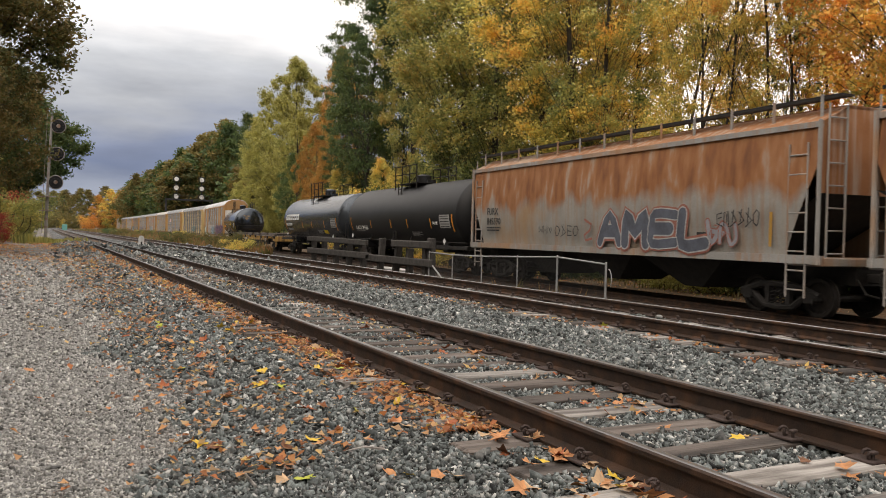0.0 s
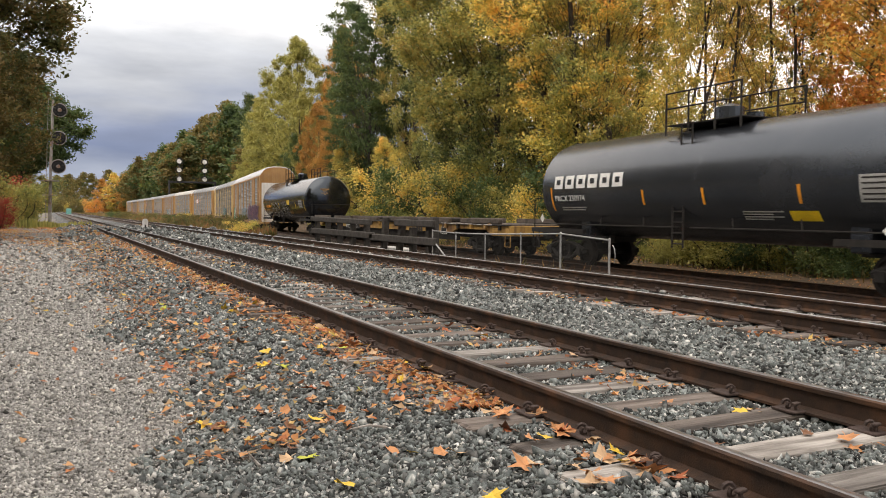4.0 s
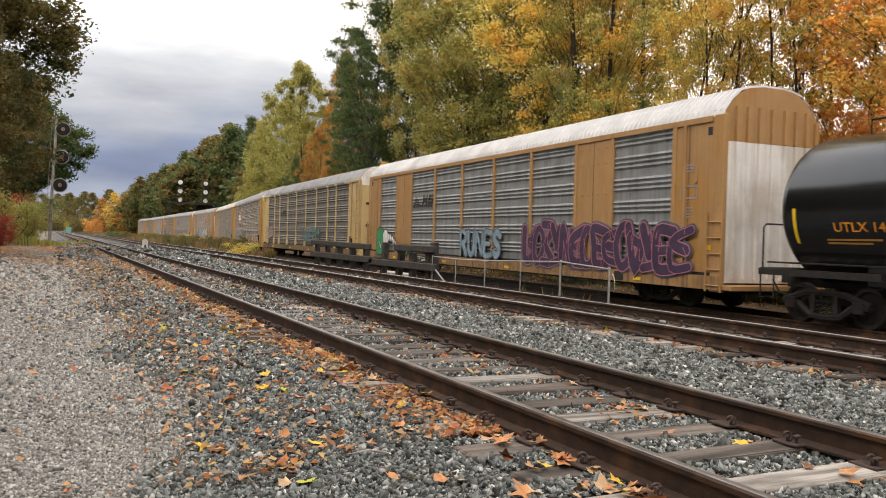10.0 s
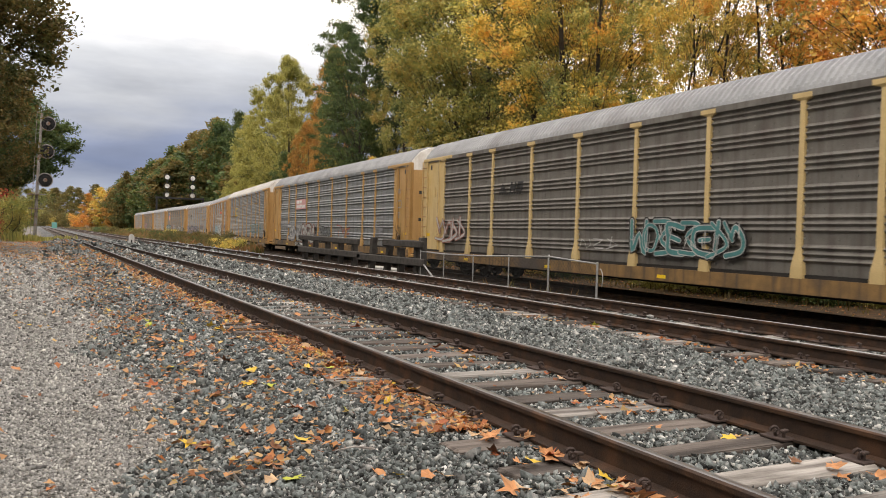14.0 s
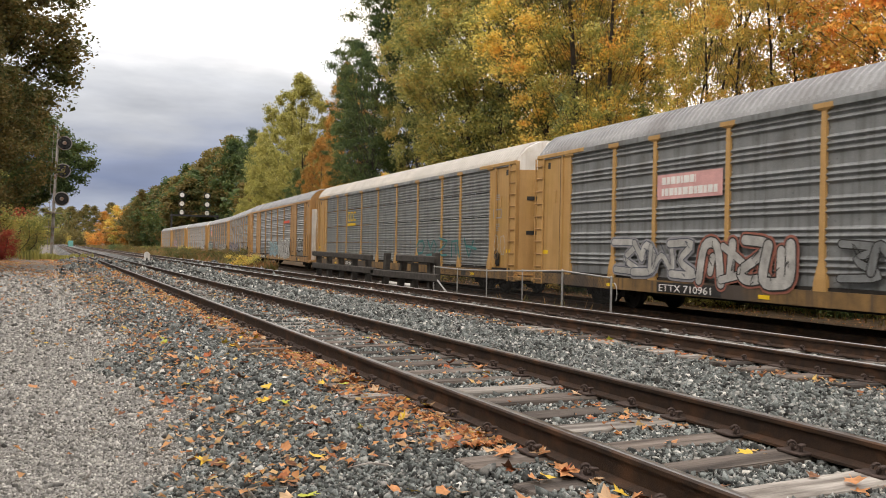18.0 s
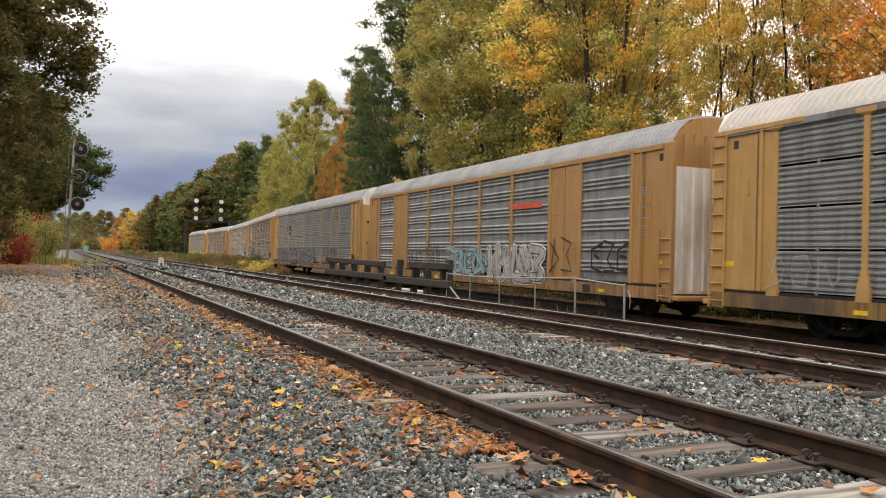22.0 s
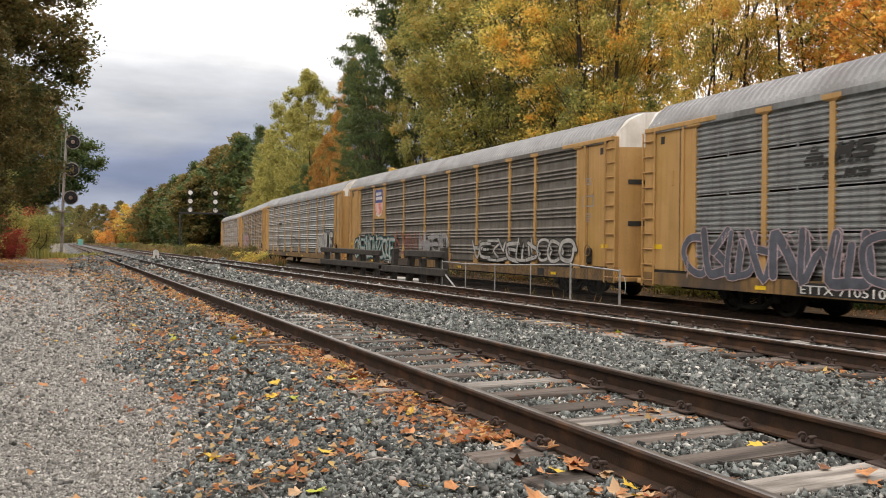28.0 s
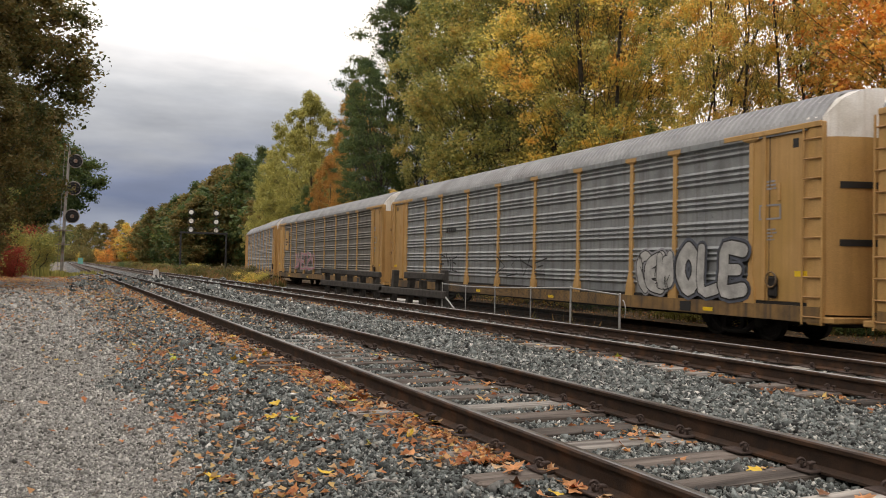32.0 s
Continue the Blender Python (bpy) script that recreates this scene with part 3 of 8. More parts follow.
def straight_rail(x, group, shiny):
    rail = tagged(part("rail", profile(bmesh.new(), [(x + a, b) for a, b in RAIL], -12, 700), STEEL_RAIL), "rust-brown steel rail spiked down on wooden ties", "rail", group, "structure")
    part("running_surface", profile(bmesh.new(), [(x - 0.024, -0.0025), (x + 0.024, -0.0025), (x + 0.016, 0.0015), (x - 0.016, 0.0015)], -12, 700), shiny, rail, "worn bright running surface")
    return rail


for cx, grp, shiny in ((XA, "rails of the near track", RAIL_TOP), (XB, "rails of the middle track", RAIL_SHINY)):
    for sx in (-0.7525, 0.7525):
        straight_rail(cx + sx, grp, shiny)


def curved_rail(side):
    ys = np.r_[np.arange(-100, 60, 6), np.arange(60, 180, 4), np.arange(180, 680, 12)]
    bm = bmesh.new()
    rings = []
    for y in ys:
        x = float(track_x(y)) + side
        rings.append([bm.verts.new((x + a, y, ZC + b)) for a, b in RAIL])
    for a, b in zip(rings, rings[1:]):
        for k in range(len(RAIL)):
            j = (k + 1) % len(RAIL)
            bm.faces.new((a[k], b[k], b[j], a[j]))
    tagged(part("rail", bm, STEEL_RAIL), "dark rusty rail of the lower track under the train", "rail", "rails of the lower track", "structure")


curved_rail(-0.7525)
curved_rail(0.7525)

# ---- the train ----
PITCH = 28.5
U_FIT = (148.374, -289.605, -87.065, 200.654, -177.238, 56.925)


def head_of_racks(t):
    """Where along the lower track the front of the first auto rack is at t seconds."""
    u = t / 32
    return sum(c * u**i for i, c in enumerate(U_FIT))


WHEEL_R = 0.42
CARS = []  # thing, offset of its middle behind the first rack's front, half the distance between its trucks


def disc_wheel(bm, x, r, w):
    """A railway wheel round the x axis: tread, flange and a dished web."""
    prof = [(0.0, 0.02), (0.06, 0.02), (0.1, 0.03), (0.12, -0.02), (r * 0.75, -0.02), (r * 0.82, 0.03), (r, 0.03), (r, -w * 0.6), (r + 0.027, -w * 0.75), (r + 0.02, -w), (r * 0.82, -w), (r * 0.75, -0.045), (0.0, -0.045)]
    sgn = 1 if x < 0 else -1
    n = 20
    rings = []
    for k in range(n):
        a = 2 * math.pi * k / n
        rings.append([bm.verts.new((x - sgn * d, q * math.cos(a), q * math.sin(a))) for q, d in prof])
    for k in range(n):
        a, b = rings[k], rings[(k + 1) % n]
        for i in range(len(prof) - 1):
            if prof[i][0] == 0 and prof[i + 1][0] == 0:
                continue
            bm.faces.new((a[i], b[i], b[i + 1], a[i + 1]))
    bmesh.ops.remove_doubles(bm, verts=bm.verts, dist=1e-5)


_cache = {}


def shared(key, build):
    if key not in _cache:
        bm = build()
        me = bpy.data.meshes.new(key if isinstance(key, str) else str(key[0]))
        bm.to_mesh(me)
        bm.free()
        _cache[key] = me
    return _cache[key]


def wheelset_mesh():
    bm = bmesh.new()
    for x in (-0.7525, 0.7525):
        disc_wheel(bm, x, WHEEL_R, 0.13)
    tube(bm, [(-1.02, 0, 0), (1.02, 0, 0)], 0.085, 10)
    return bm


def sideframe_mesh():
    bm = bmesh.new()
    for sg in (-1, 1):
        pts = [(0, sg * 1.12, 0.44), (0, sg * 0.72, 0.42), (0, sg * 0.40, 0.20), (0, 0, 0.17)]
        for p, q in zip(pts, pts[1:]):
            a, b = Vector(p), Vector(q)
            tube(bm, [a, b], 0.075, 6)
        tube(bm, [(0, sg * 1.12, 0.47), (0, sg * 0.5, 0.66), (0, 0, 0.68)], 0.075, 6)
        box(bm, -0.10, 0.10, sg * 0.89 - 0.13, sg * 0.89 + 0.13, 0.30, 0.55, 0.02)
        box(bm, -0.06, 0.06, sg * 0.30 - 0.06, sg * 0.30 + 0.06, 0.18, 0.66, 0.01)
    return bm


def spring_mesh():
    pts = [(0.055 * math.cos(a), 0.055 * math.sin(a), 0.22 + a * 0.0125) for a in (i * 0.9 for i in range(29))]
    return tube(bmesh.new(), pts, 0.017, 4)


WHEELSETS = []


def truck(car, y):
    tr = empty("truck", pose(0, y, 0))
    tr.parent = car
    link_mesh("bolster", shared("bolster", lambda: boxed(-0.95, 0.95, -0.17, 0.17, 0.42, 0.66, bevel=0.03)), UNDER, tr)
    for x in (-0.99, 0.99):
        o = link_mesh("side_frame", shared("side_frame", sideframe_mesh), UNDER, tr)
        o.location.x = x
        for y2 in (-0.16, 0.0, 0.16):
            o = link_mesh("spring", shared("spring", spring_mesh), UNDER, tr)
            o.location = (x, y2, 0)
    for k, yy in enumerate((-0.89, 0.89)):
        o = link_mesh("wheelset", shared("wheelset", wheelset_mesh), WHEEL, tr)
        o.location = (0, yy, WHEEL_R)
        WHEELSETS.append((k, yy, o))
    return tr


def coupler(car, y, sg):
    bm = bmesh.new()
    box(bm, -0.10, 0.10, min(y, y + sg * 0.55), max(y, y + sg * 0.55), 0.78, 0.98, 0.02)
    y2 = y + sg * 0.55
    box(bm, -0.17, 0.17, min(y2 - sg * 0.2, y2), max(y2 - sg * 0.2, y2), 0.70, 1.03, 0.04)
    part("coupler", bm, UNDER, car)
    bm = tube(bmesh.new(), [(-0.35, y, 0.85), (-0.37, y + sg * 0.25, 0.55), (-0.3, y + sg * 0.5, 0.5)], 0.025, 6)
    part("brake_hose", bm, UNDER, car)


def ladder(car, x, y, z0, z1, wide, mat, rungs, along="y"):
    lad = empty("ladder", pose(x, y, 0))
    lad.parent = car
    ax = (lambda k, z: (0, k, z)) if along == "y" else (lambda k, z: (k, 0, z))
    for k in (-wide / 2, wide / 2):
        part("stile", tube(bmesh.new(), [ax(k, z0), ax(k, z1)], 0.026, 6), mat, lad)
    rung = None
    for i in range(rungs):
        z = z0 + (z1 - z0) * (i + 0.4) / rungs
        o = link_mesh("rung", shared(("rung", round(wide, 2), along), lambda: tube(bmesh.new(), [ax(-wide / 2, 0), ax(wide / 2, 0)], 0.018, 6)), mat, lad)
        if not o.data.materials:
            o.data.materials.append(mat)
        o.location.z = z
    return lad


def lettering(car, name, text, x, y, z, size, mat, face=-1, thick=0.003, shear=0.0, bold=0.0, wide=1.0, label=""):
    """Letters that lie on a side wall, read from outside. y is where the word starts as read."""
    cu = bpy.data.curves.new(name, "FONT")
    cu.body, cu.size, cu.extrude, cu.shear, cu.offset = text, size, thick, shear, bold
    cu.resolution_u = 2
    cu.materials.append(mat)
    ob = new(name, cu)
    ob.parent = car
    # seen from -x: the word runs towards -y
    ob.matrix_basis = Matrix.Translation((x, y, z)) @ Euler((radians(90), 0, radians(-90))).to_matrix().to_4x4() @ Matrix.Diagonal((wide, 1, 1, 1))
    if label:
        ob["label"] = label
    return ob


def plate(car, name, x, y0, y1, z0, z1, mat, label="", t=0.006):
    return part(name, boxed(x - t, x, min(y0, y1), max(y0, y1), z0, z1), mat, car, label)


def bars(car, name, x, y0, z_top, wide, rows, mat, h=0.05, gap=0.045):
    """Small unreadable writing: short bars of its size."""
    bm = bmesh.new()
    rnd = random.Random(int(abs(y0 * 100)) + rows)
    for i in range(rows):
        z = z_top - i * (h + gap)
        w = wide * rnd.uniform(0.6, 1.0)
        p = 0.0
        while p < w:
            q = min(w, p + rnd.uniform(0.08, 0.22))
            box(bm, x - 0.004, x, y0 - q, y0 - p, z - h, z)
            p = q + 0.035
    return part(name, bm, mat, car)


# --- auto racks ---
POSTS = (3.0, 5.75, 7.65, 10.45, 13.25, 16.05, 18.85, 21.65, 23.55, 26.0)
Z_SILL0, Z_SILL1, Z_EAVE, Z_TOP = 0.55, 0.95, 4.69, 5.47
HW = 1.5


def corrugated(y0, y1, z0, z1, bands, gaps=False):
    """A side panel of pressed sheets: ribs that run along the car, flat strips between."""
    bm = bmesh.new()
    step = (z1 - z0) / bands
    if gaps:
        for i in range(bands):
            lo, hi = z0 + i * step + 0.025, z0 + (i + 1) * step - 0.02
            n = 7
            zs = [(lo, 0.02)]
            for k in range(n):
                c, r = lo + (hi - lo) * k / n, (hi - lo) / n
                zs += [(c + r * 0.25, 0.0), (c + r * 0.5, 0.04), (c + r * 0.8, 0.04), (c + r * 0.98, 0.0)]
            a = [bm.verts.new((-d, y0, z)) for z, d in zs]
            b = [bm.verts.new((-d, y1, z)) for z, d in zs]
            for q in range(len(zs) - 1):
                bm.faces.new((a[q], a[q + 1], b[q + 1], b[q]))
            box(bm, -0.03, 0.0, (y0 + y1) / 2 - 0.03, (y0 + y1) / 2 + 0.03, lo - 0.05, lo + 0.05)
        return bm
    zs = [(z0, 0.0)]
    for i in range(bands):
        b = z0 + i * step
        flat = step * 0.36
        zs += [(b + flat, 0.0)]
        r = (step - flat) / 3
        for k in range(3):
            c = b + flat + k * r
            zs += [(c + r * 0.2, 0.014), (c + r * 0.4, 0.048), (c + r * 0.5, 0.052), (c + r * 0.78, 0.012), (c + r * 0.98, 0.0)]
    a = [bm.verts.new((-d, y0, z)) for z, d in zs]
    b = [bm.verts.new((-d, y1, z)) for z, d in zs]
    for i in range(len(zs) - 1):
        bm.faces.new((a[i], a[i + 1], b[i + 1], b[i]))
    # rivets along seams
    for i in range(bands + 1):
        z = z0 + i * step + (step * 0.18 if i < bands else -0.04)
        for k in range(5):
            y = y0 + (y1 - y0) * (k + 0.5) / 5
            box(bm, -0.014, 0.0, y - 0.016, y + 0.016, z - 0.016, z + 0.016)
    return bm


def roof_mesh(y0, y1):
    """An arched roof pressed into cross ribs."""
    bm = bmesh.new()
    sec = [(-1.49, Z_EAVE), (-1.44, Z_EAVE + 0.14), (-1.22, Z_EAVE + 0.43), (-0.95, Z_EAVE + 0.65), (-0.72, Z_TOP - 0.06), (-0.3, Z_TOP), (0.3, Z_TOP), (0.72, Z_TOP - 0.06), (0.95, Z_EAVE + 0.65), (1.22, Z_EAVE + 0.43), (1.44, Z_EAVE + 0.14), (1.49, Z_EAVE)]
    n = int((y1 - y0) / 0.21)
    ys = []
    for i in range(n):
        p = y0 + (y1 - y0) * i / n
        w = (y1 - y0) / n
        ys += [(p, 0.0), (p + w * 0.15, 0.055), (p + w * 0.48, 0.055), (p + w * 0.62, 0.0)]
    ys.append((y1, 0.0))
    rings = []
    for y, lift in ys:
        rings.append([bm.verts.new((x * (1 + lift * 0.25), y, z + lift * (0.0 if abs(x) > 1.45 else 1.0))) for x, z in sec])
    for a, b in zip(rings, rings[1:]):
        for k in range(len(sec) - 1):
            bm.faces.new((a[k], b[k], b[k + 1], a[k + 1]))
    return bm


def post_mesh():
    bm = bmesh.new()
    sec = lambda w, z, d: [(-d, -w, z), (-d, w, z), (0, w, z), (0, -w, z)]
    rings = [[bm.verts.new(p) for p in sec(w, z, d)] for w, z, d in ((0.17, Z_SILL1 - 0.08, 0.105), (0.15, 1.12, 0.10), (0.07, 1.5, 0.065), (0.07, Z_EAVE - 0.16, 0.065), (0.25, Z_EAVE - 0.10, 0.10), (0.25, Z_EAVE + 0.0, 0.10))]
    for a, b in zip(rings, rings[1:]):
        for k in range(4):
            bm.faces.new((a[k], a[(k + 1) % 4], b[(k + 1) % 4], b[k]))
    bm.faces.new(rings[0][::-1])
    bm.faces.new(rings[-1])
    return bm


def bolt_row_mesh(off):
    """Bolt heads down both flanks of a post."""
    bm = bmesh.new()
    for sg in (-1, 1):
        for k in range(15):
            z = 1.25 + k * 0.225
            box(bm, -0.022, -0.002, sg * off - 0.014, sg * off + 0.014, z - 0.02, z + 0.02)
    return bm


def plain_post_mesh():
    return boxed(-0.09, 0, -0.075, 0.075, Z_SILL1 - 0.02, Z_EAVE, bevel=0.012)


def auto_rack(label, panel, paint, roof, k, flush=False, white_end=True, bands=6, gaps=False):
    car = empty("auto_rack_car")
    tagged(car, label, "freight car", "auto racks of the train")
    L0, L1 = (-13.05, 13.5) if flush else (-13.27, 13.8)
    under = boxed(-0.45, 0.45, L0 + 0.2, L1 - 0.2, 0.42, 0.98, bevel=0.03)
    for sg in (-1, 1):
        box(under, -1.2, 1.2, sg * 9.9 - 0.25, sg * 9.9 + 0.25, 0.66, 0.95, 0.02)
    part("centre_sill", under, UNDER, car)
    part("deck", boxed(-1.42, 1.42, L0 + 0.1, L1 - 0.1, 1.0, 1.08), UNDER, car)
    part("upper_deck", boxed(-1.36, 1.36, L0 + 0.5, L1 - 0.5, 2.6, 2.68), UNDER, car)
    for sg in (-1, 1):
        o = part("side_sill", profile(bmesh.new(), [(sg * 1.46, Z_SILL0), (sg * 1.53, Z_SILL0), (sg * 1.53, Z_SILL1 - 0.07), (sg * 1.46, Z_SILL1 - 0.07)][::sg], L0, L1), ORANGE_GRIME if flush else SILL_GRIME, car)
        # near-black strip drawn for the shadow line between side panels and sill
        part("sill_ledge", profile(bmesh.new(), [(sg * 1.40, Z_SILL1 - 0.07), (sg * 1.475, Z_SILL1 - 0.07), (sg * 1.475, Z_SILL1), (sg * 1.40, Z_SILL1)][::sg], L0, L1), UNDER, car)
        o = part("top_rail", profile(bmesh.new(), [(sg * 1.44, Z_EAVE - 0.1), (sg * 1.52, Z_EAVE - 0.1), (sg * 1.52, Z_EAVE + 0.04), (sg * 1.44, Z_EAVE + 0.04)][::sg], L0 + 0.4, L1 - 0.4), paint if flush else panel, car)
    me = shared(("roof", round(L1 - L0, 2)), lambda: roof_mesh(L0 + 0.05, L1 - 0.05))
    o = link_mesh("roof", me, None, car, "ribbed arched sheet-metal roof")
    if not me.materials:
        me.materials.append(roof)
    o.material_slots[0].link = "OBJECT"
    o.material_slots[0].material = roof
    posts = [p - 14.25 for p in POSTS]
    solid = (0, 7) if flush else ()
    for side in (-1, 1):
        turn = Matrix.Identity(4) if side < 0 else pose(0, 0, 0, 0, 0, 180)
        edges = [L0 + 0.02] + posts + [L1 - 0.02]
        for i, (a, b) in enumerate(zip(edges, edges[1:])):
            end_bay = i in (0, len(edges) - 2)
            y0, y1 = (a, b) if side < 0 else (-b, -a)
            if end_bay or (flush and i in (2, 8)):
                o = part("solid_panel", boxed(-0.05, 0.0, y0 + 0.05, y1 - 0.05, Z_SILL1, Z_EAVE, bevel=0.01), paint, car)
            else:
                key = ("side_panel", round(y1 - y0, 2), bands, gaps)
                me = shared(key, lambda: corrugated(-(y1 - y0) / 2, (y1 - y0) / 2, Z_SILL1 + 0.01, Z_EAVE - 0.02, bands, gaps))
                if not me.materials:
                    me.materials.append(panel)
                o = link_mesh("side_panel", me, None, car)
                o.material_slots[0].link = "OBJECT"
                o.material_slots[0].material = panel
                o.location.y = (y0 + y1) / 2
            o.location.x = -1.43
            if side > 0:
                o.matrix_basis = pose(0, 0, 0, 0, 0, 180) @ o.matrix_basis
        for i, p in enumerate(posts):
            me = shared("flush_post" if flush else "post", plain_post_mesh if flush else post_mesh)
            o = link_mesh("post", me, None, car)
            if not me.materials:
                me.materials.append(paint)
            o.material_slots[0].link = "OBJECT"
            o.material_slots[0].material = paint
            o.matrix_basis = (pose(-1.43, p, 0) if side < 0 else pose(1.43, p, 0, 0, 0, 180))
    for i, p in enumerate(posts):
        o = link_mesh("bolt_strip", shared(("bolt_row", flush), lambda: bolt_row_mesh(0.12 if flush else 0.10)), GALV, car)
        o.location = (-1.43, p, 0)
        tagged(o, "row of galvanised bolt heads", kind="stuff")
    for i, (a, b) in enumerate(zip(edges, edges[1:])):
        mid, wide = (a + b) / 2, b - a
        if flush and i in (2, 8):
            part("panel_seam", boxed(-1.486, -1.478, mid - 0.012, mid + 0.012, Z_SILL1 + 0.05, Z_EAVE - 0.12), SILL_GRIME, car)
            for z in (1.9, 3.0, 3.9, 4.35):
                for q in (-0.36, -0.3, -0.12, 0.12, 0.3, 0.36):
                    o = link_mesh("rivet", shared("rivet", lambda: boxed(-1.49, -1.478, -0.014, 0.014, -0.02, 0.02)), SILL_GRIME, car)
                    o.location = (0, mid + q * wide, z)
            for sg in (-1, 1):
                y0 = mid + sg * (wide / 2 - 0.06)
                bm = bmesh.new()
                bm.faces.new([bm.verts.new((-1.535, y, z)) for y, z in ((y0, Z_SILL1 - 0.1), (y0, 1.5), (y0 - sg * 0.12, 1.5), (y0 - sg * 0.3, Z_SILL1 - 0.1))])
                part("gusset", bm, paint, car)
        elif i in (0, len(edges) - 2):
            y_in = b if i == 0 else a
            sg = 1 if i == 0 else -1
            part("door_post", boxed(-1.53, -1.478, y_in - sg * 0.42 - 0.05, y_in - sg * 0.42 + 0.05, Z_SILL1, Z_EAVE - 0.05, bevel=0.01), paint, car)
            part("door_edge", boxed(-1.487, -1.478, y_in - sg * 0.56 - 0.02, y_in - sg * 0.56 + 0.02, Z_SILL1, Z_EAVE - 0.1), SILL_GRIME, car)
            part("latch", boxed(-1.51, -1.478, y_in - sg * 0.85 - 0.04, y_in - sg * 0.85 + 0.04, 3.15, 3.55, bevel=0.01), paint, car)
            part("latch_slot", boxed(-1.484, -1.478, y_in - sg * 1.3 - 0.08, y_in - sg * 1.3 + 0.08, Z_EAVE - 0.42, Z_EAVE - 0.22), INK_BLACK, car)
            if i == 0 and not flush:
                part("brake_wheel", tube(bmesh.new(), [(-1.58 - 0.0, y_in - 0.72 + 0.15 * math.cos(q), 1.42 + 0.17 * math.sin(q)) for q in (2 * math.pi * k / 14 for k in range(15))], 0.022, 5, cap=False), SILL_GRIME, car)
                part("brake_box", boxed(-1.56, -1.478, y_in - 0.86, y_in - 0.58, 1.02, 1.5, bevel=0.05), UNDER, car)
            part("notice_plate", boxed(-1.484, -1.478, y_in - sg * 1.5 - 0.2, y_in - sg * 1.5 + 0.2, 1.5, 1.62), INK_YELLOW, car)
    for sg in (-1, 1):
        ye = L0 if sg < 0 else L1
        # end doors: a shallow convex shell, or a flat ribbed folding door
        bm = bmesh.new()
        n = 9
        xs = [-1.44 + 2.88 * i / (n - 1) for i in range(n)]
        zb = 4.1 if flush else 4.42
        for lo, hi in ((0, 1),):
            cols = []
            for x in xs:
                bulge = 0.0 if flush else 0.42 * (1 - abs(x / 1.44) ** 2.6)
                cols.append([bm.verts.new((x, ye + sg * (bulge - 0.05), z)) for z in (0.72, zb)])
            for a, b in zip(cols, cols[1:]):
                bm.faces.new((a[0], b[0], b[1], a[1]) if sg < 0 else (a[1], b[1], b[0], a[0]))
        part("end_door", bm, (WHITE if flush else paint), car, smooth=not flush)
        bm = bmesh.new()
        cols = []
        for x in xs:
            bulge = 0.0 if flush else 0.42 * (1 - abs(x / 1.44) ** 2.6)
            zt = min(Z_TOP, float(np.interp(abs(x), [0, 0.3, 0.72, 0.95, 1.22, 1.44], [Z_TOP, Z_TOP, Z_TOP - 0.06, Z_EAVE + 0.65, Z_EAVE + 0.43, Z_EAVE + 0.14])))
            cols.append([bm.verts.new((x, ye + sg * (bulge - 0.05), zb)), bm.verts.new((x, ye + sg * (bulge - 0.05), zt)), bm.verts.new((x, ye - sg * 0.55, zt + 0.01))])
        for a, b in zip(cols, cols[1:]):
            for q in (0, 1):
                bm.faces.new((a[q], b[q], b[q + 1], a[q + 1]) if sg < 0 else (a[q + 1], b[q + 1], b[q], a[q]))
        part("end_cap", bm, (WHITE if white_end and not flush else paint), car)
        for x in (-1.44, 1.44):
            part("end_post", boxed(x - 0.07, x + 0.07, ye - 0.36 if sg > 0 else ye - 0.02, ye + 0.02 if sg > 0 else ye + 0.36, 0.5, Z_EAVE + 0.05, bevel=0.02), paint, car)
        if flush:
            for x in (-1.1, -0.75, -0.4, 0.0, 0.4, 0.75, 1.1):
                part("door_rib", boxed(x - 0.045, x + 0.045, min(ye - sg * 0.05, ye + sg * 0.03), max(ye - sg * 0.05, ye + sg * 0.03), 0.8, zb - 0.01), WHITE, car)
                part("door_rib", boxed(x - 0.045, x + 0.045, min(ye - sg * 0.05, ye + sg * 0.03), max(ye - sg * 0.05, ye + sg * 0.03), zb + 0.01, 4.95), paint, car)
        else:
            for z in (2.15, 3.35):
                bm = bmesh.new()
                row = []
                for q in range(7):
                    x = -1.15 + q * 0.22
                    yy = ye + sg * (0.42 * (1 - abs(x / 1.44) ** 2.6) - 0.035)
                    row.append([bm.verts.new((x, yy, z)), bm.verts.new((x, yy, z + 0.14))])
                for a, b in zip(row, row[1:]):
                    bm.faces.new((a[0], b[0], b[1], a[1]) if sg < 0 else (a[1], b[1], b[0], a[0]))
                part("black_slot", bm, INK_BLACK, car)
        for x in (-1.54, 1.54):
            ladder(car, x, ye - sg * 0.2, 0.5, Z_EAVE - 0.05 if not flush else 2.4, 0.52, paint, 10 if not flush else 5)
            if not flush:
                part("canopy", boxed(min(x, x * 0.95), max(x, x * 0.95) + 0.0, min(ye - sg * 2.9, ye), max(ye - sg * 2.9, ye), Z_EAVE - 0.06, Z_EAVE + 0.06, bevel=0.01), paint, car)
        part("step", boxed(-1.5, 1.5, ye - 0.35, ye + 0.35, 0.55, 0.68, bevel=0.02), paint, car)
        coupler(car, sg * 13.55, sg)
        truck(car, sg * 10.2)
    CARS.append((car, k * PITCH + 14.25, 10.2))
    return car




